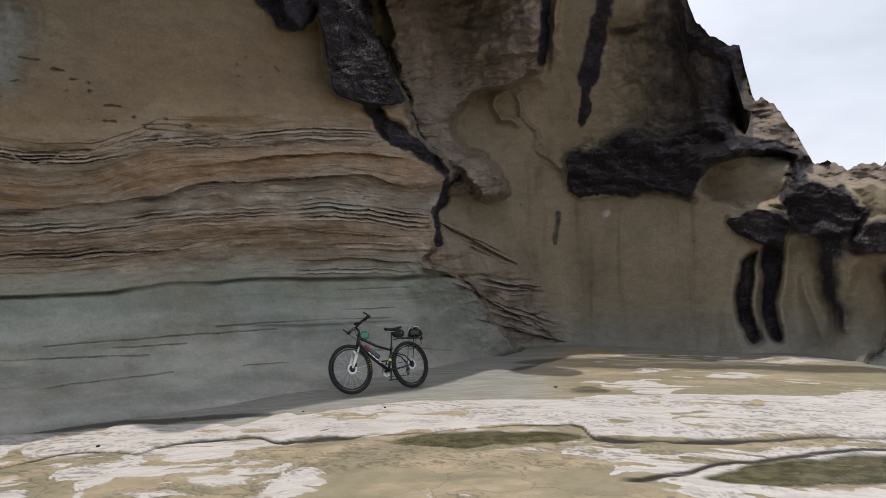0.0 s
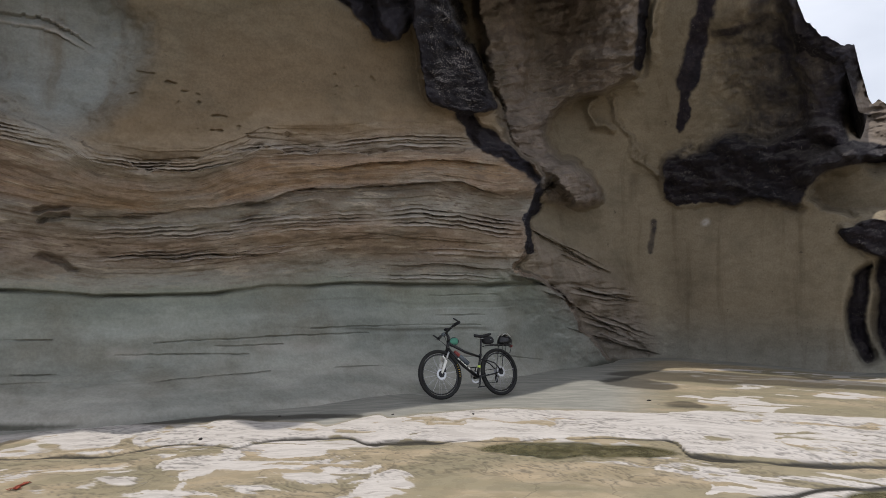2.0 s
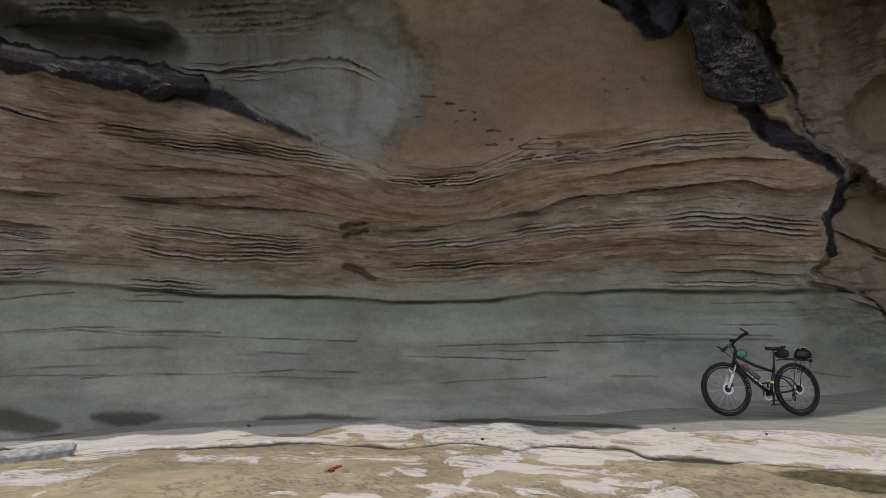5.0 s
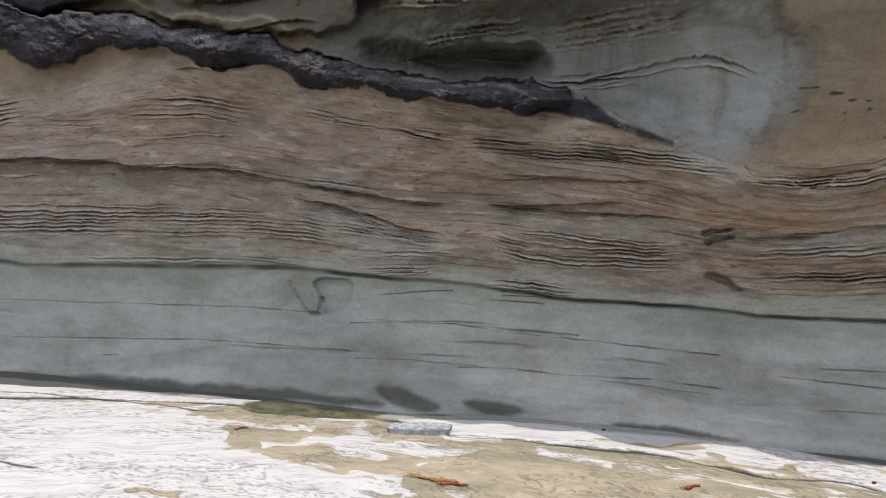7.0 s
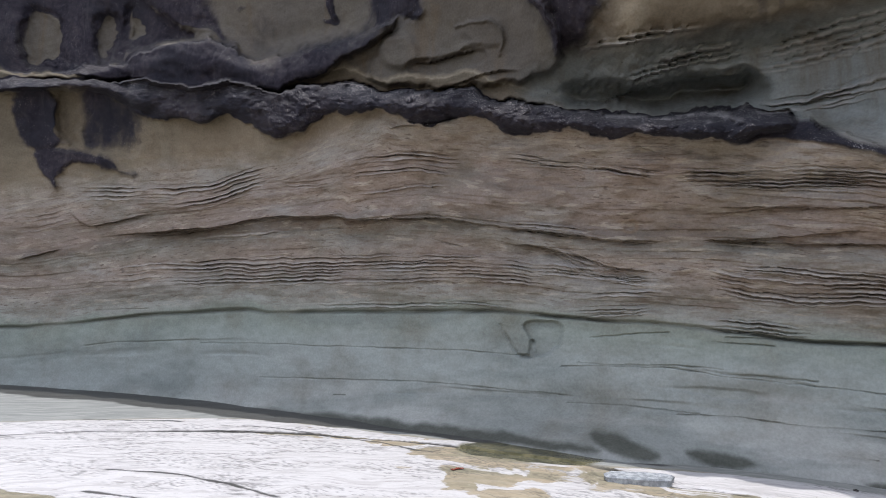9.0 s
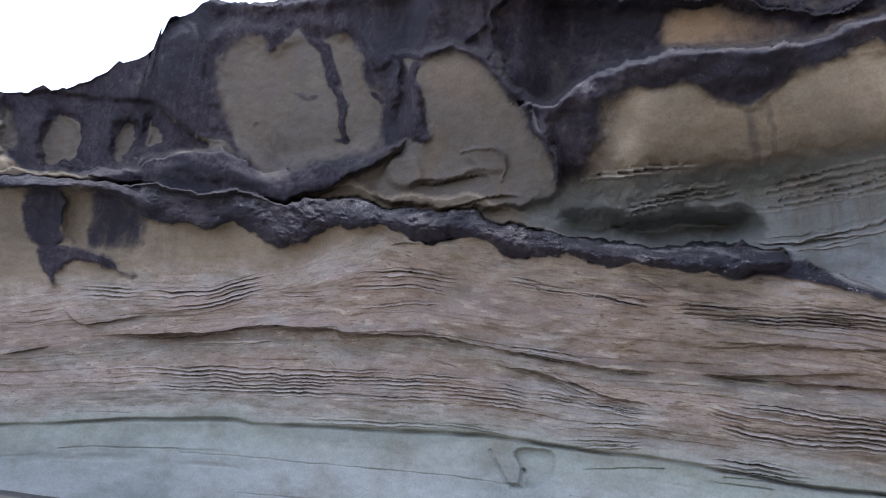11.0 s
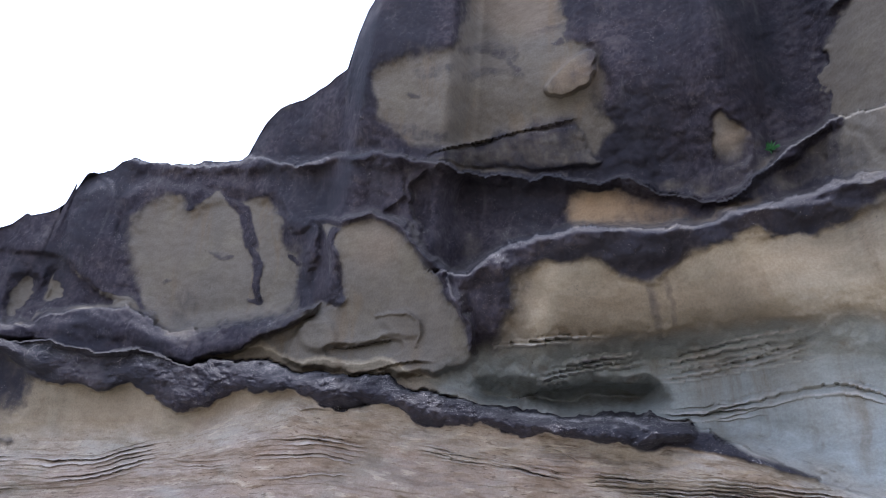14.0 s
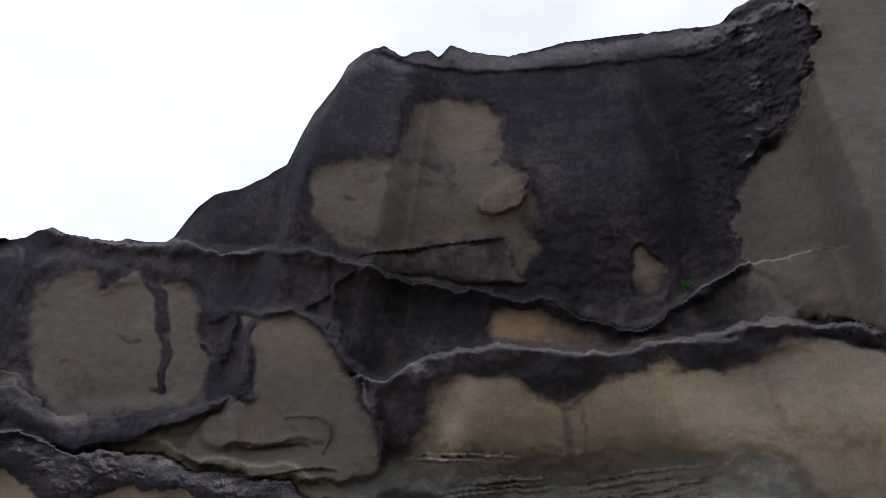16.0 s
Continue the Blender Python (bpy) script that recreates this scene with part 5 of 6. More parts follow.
right_edge = np.interp(bear, [-37.0, -32.19, -30.92, -29.89, -29.21, -27.8, -27.15, -26.54, -25.95, -25.44, -24.0, -23.3, -22.17, -21.21, -20.32, -19.7, -12.0], [0.125, 0.126, 0.127, 0.124, 0.131, 0.135, 0.162, 0.182, 0.198, 0.216, 0.225, 0.295, 0.303, 0.317, 0.336, 0.368, 1.6])
# between bearings -12 and 25.8 the crest is unseen; its height places the shadow
crest_v = np.where(bear < -12, right_edge, np.where(bear < 25.8, np.interp(bear, [-12, -6, 2, 12], [0.62, 0.85, 1.25, 1.6]), crest_v))
crest_v = np.where((bear > 12) & (bear < 25.5), 1.6, crest_v)
crest_v = crest_v + 0.0035 * step(60, 66, bear) * ridged(bear * 0.6, 0 * bear + 0.5, 2, 7.0) * (1 - 0.6 * step(86, 80, bear)) + 0.004 * fbm(bear * 1.2, 0 * bear + 0.5, 4, 2.0) + 0.004 * step(68, 78, bear) * fbm(bear * 0.7, 0 * bear + 0.5, 2, 3.0) + 0.004 * step(-12, -16, bear) * fbm(bear * 1.6, 0 * bear + 0.5, 3, 23.0)
KEEP = V <= crest_v[None, :]
VC = np.minimum(V, crest_v[None, :])
# the edge of the rock rounds away from the open side
rim = step(0.10, 0.0, crest_v[None, :] - VC)
DEPTH += 0.3 * rim ** 2

R = np.maximum(RADIUS + DEPTH, 5.0)
A = np.radians(AZ)
PX, PY, PZ = -R * np.sin(A), R * np.cos(A), EYE.z + R * VC
verts = np.stack([PX, PY, PZ], -1).reshape(-1, 3)
idx = np.arange(COLS * ROWS_N).reshape(ROWS_N, COLS)
quads = np.stack([idx[:-1, 1:], idx[:-1, :-1], idx[1:, :-1], idx[1:, 1:]], -1)
alive = KEEP[:-1, 1:] | KEEP[:-1, :-1]
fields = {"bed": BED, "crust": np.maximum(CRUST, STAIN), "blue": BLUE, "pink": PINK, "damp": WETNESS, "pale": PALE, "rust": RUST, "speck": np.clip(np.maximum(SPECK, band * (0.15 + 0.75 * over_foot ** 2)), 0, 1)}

# shading normals over the whole sheet, so that its parts join without a seam
P3 = np.stack([PX, PY, EYE.z + R * V], -1)
NORMAL = np.cross(np.gradient(P3, axis=0), np.gradient(P3, axis=1))
NORMAL /= np.maximum(np.linalg.norm(NORMAL, axis=-1, keepdims=True), 1e-9)
NORMAL *= -np.sign((NORMAL[..., 0] * PX + NORMAL[..., 1] * PY).mean())
NORMAL = NORMAL.reshape(-1, 3)

cliff = tagged(new("cliff"), "tall weathered sandstone sea cliff with dark crusted ledges", "cliff", kind="structure")
mid_az = (AZ[:-1, 1:] + AZ[:-1, :-1]) / 2
mid_v = V[:-1, :-1]
in_bay = (mid_az < -1.5) | ((mid_az < 4) & (mid_v > 0.2))
over = mid_v > ledge_top[None, :-1]
zone = np.where(in_bay, 0, np.where(~over | (mid_az < 30) & (mid_v < 0.45), 1, np.where(mid_v > upper[None, :-1], 3, 2)))
hard = CRUST[:-1, :-1] > 0.5
for k, pts in enumerate((None,
                         [(11.4, 0.464), (9.3, 0.312), (8.8, 0.248), (2.4, 0.244), (3.4, 0.313), (6.0, 0.468)],
                         [(21.2, 0.502), (17.0, 0.427), (15.7, 0.392), (11.0, 0.333), (9.0, 0.372), (8.8, 0.464)],
                         [(-9.7, 0.111), (-10.1, 0.198), (-15.8, 0.210), (-23.9, 0.210), (-23.8, 0.155), (-20.1, 0.093)],
                         [(-21.2, 0.066), (-23.6, 0.089), (-26.8, 0.083), (-26.2, 0.021), (-21.6, 0.054)],
                         [(104.1, 0.300), (102.2, 0.337), (98.8, 0.363), (92.6, 0.396), (87.0, 0.386), (77.8, 0.464), (79.8, 0.403), (86.5, 0.334), (99.4, 0.302)],
                         [(69.0, 0.530), (63.8, 0.591), (55.4, 0.638), (45.7, 0.625), (28.2, 0.634), (29.2, 0.563), (47.9, 0.490), (65.1, 0.386)])):
    if pts is None:
        zone[hard & (band[:-1, :-1] > 0.3)] = 4
    else:
        p = metres(pts)
        w = window(p, 0.1)
        w = (slice(w[0].start, min(w[0].stop, ROWS_N - 1)), slice(w[1].start, min(w[1].stop, COLS - 1)))
        zone[w][hard[w] & (inside(p, X[w], Y[w]) > 0)] = 4 + k
for k, (name, label) in enumerate((("recess_wall", "smooth brown recess wall with dark stains"),
                                   ("banded_wall", "banded grey and tan sandstone wall"),
                                   ("hollowed_tier", "hollowed tan rock tier with dark crust ridges"),
                                   ("upper_block", "dark upper cliff block with tan hollows"),
                                   ("rock_ledge", "long black crusted ledge with pale speckled rim"),
                                   ("hanging_crust", "black hanging crust tongue with pale specks"),
                                   ("hanging_crust", "black hanging crust"),
                                   ("rock_overhang", "black weathered overhang"),
                                   ("rock_shelf", "dark mushroom-shaped rock shelf"),
                                   ("rock_ridge", "sagging dark crust ridge"),
                                   ("rock_ridge", "dark crust ridge with drips"))):
    chosen = quads[alive & (zone == k)]
    used, flat = np.unique(chosen, return_inverse=True)
    ob = mesh_object(name, verts[used], flat.reshape(-1, 4), ROCK, cliff, label,
                     attrs={key: value.ravel()[used] for key, value in fields.items()})
    ob.data.normals_split_custom_set_from_vertices(NORMAL[used].tolist())
# the top of the cliff, running back from the edge
edge_r = R[np.clip(KEEP.sum(0), 0, ROWS_N - 1), np.arange(COLS)]
sel = np.arange(0, COLS, 4)
ab, er, cv = np.radians(bear[sel]), edge_r[sel], crest_v[sel]
cv = np.minimum(np.where(bear[sel] > -11, cv, np.min([np.roll(crest_v, k) for k in range(-6, 7)], 0)[sel] - 0.012), rise[-1])
rings = []
for back, drop in ((0.0, 0.0), (1.5, 0.05), (6.0, 0.6), (14.0, 2.5), (15.0, 30.0)):
    rr = er + back
    rings.append(np.stack([-rr * np.sin(ab), rr * np.cos(ab), np.maximum(EYE.z + er * cv - drop + (0.0 if back == 0 else -0.15 - 0.25 * np.abs(fbm(ab * 40, ab * 0 + back, 3))), -0.3)], -1))
n = len(sel)
tv = np.concatenate(rings)
ti = np.arange(5 * n).reshape(5, n)
tq = np.stack([ti[:-1, 1:], ti[:-1, :-1], ti[1:, :-1], ti[1:, 1:]], -1).reshape(-1, 4)
mesh_object("cliff_top", tv, tq, ROCK, cliff, "dark crusted cliff top",
            attrs={"bed": np.full(5 * n, 5.0), "crust": np.ones(5 * n), "blue": np.zeros(5 * n), "pink": np.zeros(5 * n), "damp": np.zeros(5 * n), "pale": np.zeros(5 * n), "rust": np.zeros(5 * n), "speck": np.ones(5 * n)})

# ---- the rock shelf underfoot ----
gb = np.concatenate([np.arange(-180, -38, 4.0), np.arange(-38, 114, 0.2), np.arange(114, 180, 4.0)])
gr = np.concatenate([[0.0, 0.3, 1.0, 2.0, 3.0, 3.6], np.arange(4.0, 12.5, 0.035), np.arange(12.5, 22.0, 0.10), [23, 25, 28, 34, 45, 70, 120, 250, 600, 1500, 4000]])
GB, GR = np.meshgrid(gb, gr)
gx, gy = -GR * np.sin(np.radians(GB)), GR * np.cos(np.radians(GB))
S = np.radians(GB) * 10
near = step(30, 20, GR)


def reach(pts):
    """Distance of a line on the shelf from the middle of the cove, by bearing."""
    a = np.array(pts)
    a = a[np.argsort(a[:, 0])]
    c = np.interp(gb, a[:, 0], -EYE.z / a[:, 1])
    k = np.hanning(9) / np.hanning(9).sum()
    return np.convolve(np.pad(c, 4, mode="edge"), k, "valid")[None, :]


def patch(pts, edge=0.08):
    a = np.array(pts)
    r, b = -EYE.z / a[:, 1], np.radians(a[:, 0])
    p = rounded(np.stack([-r * np.sin(b), r * np.cos(b)], 1), True)
    return step(-edge, edge, inside(p, gx + 0.9 * curl_x, gy + 0.9 * curl_y))


curl_x, curl_y = 0.16 * fbm(gx * 1.1, gy * 1.1, 4, 51.0), 0.16 * fbm(gx * 1.1, gy * 1.1, 4, 77.0)
swirl = 0.5 * fbm(S * 0.6, GR * 0.6, 3, 3.0)
streak = fbm(S * 0.42 + 1.4 * swirl, GR * 0.95 + 1.2 * swirl, 6, 11.0, 0.62)
inner = step(5.0, 3.4, GR)
streak = streak * (1 - inner) + inner * fbm(gx * 0.7, gy * 0.7, 4, 11.0)
# white stops and grey begins along the cliff's shadow edge: shade in the colour
sheet_edge = reach([(-35.6, -0.140), (-31.4, -0.146), (-26.7, -0.155), (-11.1, -0.162), (-7.1, -0.166), (4.1, -0.164), (12.0, -0.177), (12.1, -0.170), (17.1, -0.185), (17.2, -0.178), (25.0, -0.169), (25.5, -0.173), (30.0, -0.168), (32.1, -0.166), (41.0, -0.166), (49.3, -0.166), (51.7, -0.166), (61.4, -0.170), (71.9, -0.148), (77.7, -0.144), (88.6, -0.127)])
drop_edge = reach([(-31.3, -0.199), (-19.7, -0.216), (-11.2, -0.217), (-10.5, -0.200), (-4.8, -0.201), (4.2, -0.208), (13.2, -0.208), (15.1, -0.200), (21.2, -0.201), (23.4, -0.206), (27.6, -0.194), (31.0, -0.197), (32.1, -0.199), (41.9, -0.190), (47.5, -0.190), (55.7, -0.186), (60.5, -0.171), (71.9, -0.155), (88.5, -0.141)])
warped = GR + 0.10 * fbm(S * 0.9, GR * 0.9, 3, 51.0)
on_sheet = step(0.04, -0.10, warped - sheet_edge) * step(-0.05, 0.05, warped - drop_edge)
before = step(0.02, -0.02, warped - drop_edge)
bias = -0.36 + 1.0 * on_sheet
bias = bias + 0.42 * patch([(32.0, -0.196), (21.2, -0.204), (13.9, -0.216), (9.2, -0.260), (10.5, -0.304), (33.9, -0.245)], 0.25) * before
bias = bias + 1.2 * patch([(90.4, -0.139), (79.6, -0.152), (74.4, -0.170), (72.1, -0.211), (64.7, -0.255), (61.0, -0.292), (89.9, -0.269)], 0.2)
bias = bias + 1.6 * patch([(105.0, -0.123), (95.4, -0.133), (85.4, -0.149), (77.1, -0.181), (73.3, -0.254), (104.3, -0.240)], 0.25)
bias = bias + 0.9 * patch([(-11.7, -0.250), (-19.7, -0.226), (-35.4, -0.201), (-35.2, -0.274), (-21.4, -0.303), (-15.5, -0.281)], 0.2)
bias = bias + 0.7 * patch([(-26.3, -0.166), (-29.2, -0.146), (-35.6, -0.140), (-35.4, -0.185), (-26.6, -0.187)], 0.2)
bias = bias + 0.7 * patch([(-11.1, -0.154), (-13.7, -0.139), (-17.0, -0.140), (-18.6, -0.153), (-15.8, -0.161), (-11.9, -0.166)], 0.12)
bias = bias - 0.6 * patch([(10.4, -0.228), (4.2, -0.231), (-12.6, -0.242), (-13.0, -0.275), (-9.0, -0.315), (8.8, -0.307)], 0.2)
beyond = step(-0.15, 0.15, warped - sheet_edge)
bias = bias - 1.2 * beyond * step(-10, -6, GB) - 0.1 * beyond
WHITE = step(-0.25, 0.55, streak + bias + 0.15) * near
WHITE = WHITE * (1 - 0.75 * (1 - 0.6 * on_sheet) * (1 - inner) * (1 - 0.75 * step(36, 48, GB)) * step(0.12, 0.34, fbm(S * 0.8 + swirl, GR * 4.0 + 2 * swirl, 4, 71.0)))
pools_hollow = np.maximum.reduce([patch([(4.7, -0.212), (-4.8, -0.206), (-10.4, -0.205), (-10.7, -0.220), (-4.7, -0.226), (3.3, -0.225)], 0.05),
                           patch([(-18.8, -0.265), (-22.7, -0.241), (-27.2, -0.226), (-35.4, -0.209), (-35.3, -0.242), (-27.1, -0.263), (-22.7, -0.266)], 0.05),
                           # dark hollow under a slab, its shade painted in the olive water colour
                           patch([(73.8, -0.160), (71.5, -0.150), (66.8, -0.146), (59.9, -0.155), (60.5, -0.169), (66.7, -0.170)], 0.04)])
OLIVE = np.clip(step(0.0, 0.45, (1 - inner) * fbm(S * 0.3, GR * 1.2, 3, 27.0) + 0.35 * step(-6, -12, GB)) * 0.8, 0, 1) * near
GREY = np.clip(beyond * step(-11, -5, GB) + step(0.35, 0.0, np.interp(GB, bear, plan) - 0.55 - GR) * step(64, 56, GB), 0, 1) * near
WET_SHADE = np.maximum(0.75 * patch([(-4.0, -0.126), (-7.6, -0.119), (-11.1, -0.127), (-10.7, -0.137), (-6.3, -0.134)], 0.06), 0.7 * patch([(-9.3, -0.154), (-12.0, -0.147), (-12.6, -0.156), (-9.8, -0.160)], 0.05))
# strip at the recess foot: wet ground, with its shade painted in too
WET_SHADE = np.maximum(WET_SHADE, 0.7 * patch([(-4.1, -0.117), (-9.4, -0.108), (-21.9, -0.115), (-32.5, -0.118), (-32.5, -0.125), (-21.9, -0.125), (-9.4, -0.123)], 0.1))
# shadow under the slab edges, painted as a thin line of dark rock
edge_shade_w = 0.045 + 0.045 * gnoise(S * 1.1, 0 * S + 2.5)
edge_shade = step(edge_shade_w + 0.016, edge_shade_w - 0.016, np.abs(warped + 0.055 - drop_edge - 0.03 * gnoise(S * 2.0, 0 * S + 8.5))) * step(-0.95, -0.55, gnoise(S * 0.6, 0 * S + 4.5)) * near
second = reach([(-35.4, -0.204), (-25.4, -0.227), (-21.2, -0.243), (-18.0, -0.258), (-14.9, -0.271)])
edge_shade = np.maximum(edge_shade, step(0.09, 0.05, np.abs(warped - second)) * step(-12.5, -14.5, GB) * step(-40, -37, GB))
contour = streak * 2.2 + 0.4 * fbm(S * 1.2, GR * 1.4, 3, 5.0)
veins = step(0.16, 0.07, np.abs(contour - np.round(contour))) * step(0.0, 0.4, fbm(S * 0.5, GR * 0.9, 2, 61.0) + 0.3) * step(0.2, -0.2, warped - sheet_edge) * near
# wet wall foot, with the shaded hollow beside the slab painted in
WET_SHADE = np.maximum(WET_SHADE, 0.85 * patch([(106.3, -0.080), (100.1, -0.089), (93.0, -0.098), (85.1, -0.107), (76.4, -0.123), (67.4, -0.135), (60.3, -0.150), (55.0, -0.166), (60.2, -0.162), (71.9, -0.150), (76.4, -0.141), (85.0, -0.134), (92.9, -0.118), (100.0, -0.103), (106.2, -0.094)], 0.05))
WET_SHADE = np.maximum(WET_SHADE, 0.85 * patch([(30.7, -0.167), (25.0, -0.166), (17.6, -0.169), (13.4, -0.170), (13.4, -0.176), (21.2, -0.174), (26.8, -0.172), (30.0, -0.172)], 0.05))
for pts, wide in (([(98.3, -0.187), (95.2, -0.190), (91.0, -0.202), (88.7, -0.214), (86.2, -0.227)], 0.035), ([(99.5, -0.212), (96.1, -0.220), (91.4, -0.237)], 0.03), ([(99.9, -0.126), (97.9, -0.128), (93.6, -0.131)], 0.03), ([(91.2, -0.250), (88.5, -0.258), (84.4, -0.272)], 0.03), ([(89.0, -0.135), (80.7, -0.148), (74.5, -0.163)], 0.025)):
    a = np.array(pts)
    r_, b_ = -EYE.z / a[:, 1], np.radians(a[:, 0])
    d, _ = away(rounded(np.stack([-r_ * np.sin(b_), r_ * np.cos(b_)], 1), False), gx + 0.5 * curl_x, gy + 0.5 * curl_y)
    WET_SHADE = np.maximum(WET_SHADE, 0.9 * step(wide * 1.4, wide * 0.6, d * (1 + 0.6 * gnoise(S * 2.0, GR * 2.0))))
WET_SHADE = np.clip(np.maximum(WET_SHADE, np.maximum(edge_shade, 0.5 * veins)), 0, 1)
DARK = pools_hollow
GZ = near * (1 - inner) * (0.012 * fbm(S * 0.6, GR * 1.2, 4, 40.0) + 0.003 * np.tanh(4 * (streak + bias)))
GZ = GZ - 0.004 * edge_shade - 0.004 * veins - 0.02 * before - 0.008 * pools_hollow
GZ = GZ - 0.06 * step(1.6, 0.5, np.hypot(gx + 0.9, gy - 10.9)) * step(9.7, 11.1, GR)
gv = np.stack([gx, gy, GZ], -1).reshape(-1, 3)
gi = np.arange(GB.size).reshape(GB.shape)
nxt = np.roll(gi, -1, 1)
gq = np.stack([gi[:-1], gi[1:], nxt[1:], nxt[:-1]], -1).reshape(-1, 4)
ground = mesh_object("ground", gv, gq, SHELF, attrs={"white": WHITE.ravel(), "wet": WET_SHADE.ravel(), "olive": OLIVE.ravel(), "grey": GREY.ravel(), "pool_hollow": DARK.ravel(), "along": S.ravel(), "out": GR.ravel()})
tagged(ground, "sunlit tan rock shelf with white salt patches", "ground", kind="structure")
BIKE_FLOOR = -0.005

# ---- the bicycle ----
def plain(name, colour, rough=0.5, metal=0.0, wear=0.25, scale=30.0):
    n = Nodes(name)
    a = n.noise(scale, 4, 0.6)
    dirty = n.mix(n.span(a, 0.45, 0.75, 0.0, wear), colour, tuple(0.5 * c + 0.06 for c in colour))
    n.bsdf.inputs["Metallic"].default_value = metal
    return n.done(dirty, n.math("ADD", rough - 0.1, n.math("MULTIPLY", a, 0.2)), a, 0.001, 0.3, 0.5)


RUBBER = plain("tyre_rubber", (0.008, 0.008, 0.008), 0.8, 0.0, 0.08)
BLACK = plain("black_paint", (0.008, 0.008, 0.010), 0.3, 0.0, 0.08)
CLOTH = plain("black_cloth", (0.012, 0.012, 0.014), 0.9, 0.0, 0.1)
WHITE_PAINT = plain("white_paint", (0.75, 0.74, 0.7), 0.4)
STEEL = plain("steel", (0.55, 0.55, 0.56), 0.3, 1.0)
RIM = plain("dark_alloy", (0.03, 0.03, 0.032), 0.35, 0.6)
TEAL = plain("teal_plastic", (0.05, 0.22, 0.15), 0.4)
RED = plain("red_plastic", (0.25, 0.045, 0.04), 0.35)
SMOKE = plain("smoked_plastic", (0.10, 0.12, 0.14), 0.2)
YELLOW = plain("yellow_print", (0.75, 0.5, 0.06), 0.5)
LIME = plain("lime_reflector", (0.6, 0.75, 0.12), 0.3)


def sweep(bm, path, radii, sides=10, closed=False, squash=1.0):
    """A tube along a path, with a radius at each point."""
    pts = [Vector(p) for p in path]
    if not hasattr(radii, "__len__"):
        radii = [radii] * len(pts)
    rings, n = [], len(pts)
    side = None
    for i, p in enumerate(pts):
        a, c = pts[(i - 1) % n] if closed or i else p, pts[(i + 1) % n] if closed or i < n - 1 else p
        d = (c - a).normalized()
        if side is None:
            side = d.cross(Vector((0, 0, 1)) if abs(d.z) < 0.9 else Vector((1, 0, 0))).normalized()
        side = (side - d * side.dot(d)).normalized()
        other = d.cross(side)
        rings.append([bm.verts.new(p + radii[i] * (math.cos(u) * side + squash * math.sin(u) * other))
                      for u in (2 * math.pi * k / sides for k in range(sides))])
    for i in range(n if closed else n - 1):
        a, c = rings[i], rings[(i + 1) % n]
        for k in range(sides):
            bm.faces.new((a[k], a[(k + 1) % sides], c[(k + 1) % sides], c[k]))
    if not closed:
        bm.faces.new(rings[0][::-1])
        bm.faces.new(rings[-1])
    return bm


def tube(path, radii, sides=10, **more):
    return sweep(bmesh.new(), path, radii, sides, **more)


def lathe(profile, sides=48, axis="y"):
    """Turned body from (radius, height) pairs, closed on itself."""
    bm = bmesh.new()
    rings = []
    for k in range(sides):
        u = 2 * math.pi * k / sides
        rings.append([bm.verts.new((r * math.cos(u), h, r * math.sin(u))) for r, h in profile])
    m = len(profile)
    for k in range(sides):
        a, c = rings[k], rings[(k + 1) % sides]
        for i in range(m):
            bm.faces.new((a[i], a[(i + 1) % m], c[(i + 1) % m], c[i]))
    bmesh.ops.recalc_face_normals(bm, faces=bm.faces)
    return bm


def blob(size, centre=(0, 0, 0), power=2.6, rough=0.0, seed=0):
    """A rounded, slightly boxy body."""
    bm = bmesh.new()
    bmesh.ops.create_icosphere(bm, subdivisions=3, radius=1.0)
    for v in bm.verts:
        d = v.co.normalized()
        k = (abs(d.x) ** power + abs(d.y) ** power + abs(d.z) ** power) ** (-1 / power)
        k *= 1 + rough * noise.noise(d * 2.2 + Vector((seed, 0, 0)))
        v.co = Vector((d.x * k * size[0], d.y * k * size[1], d.z * k * size[2])) + Vector(centre)
    return bm


R_W = 0.365
bike = tagged(new("bicycle"), "black mountain bike with rear rack standing on the rock shelf", "bicycle")


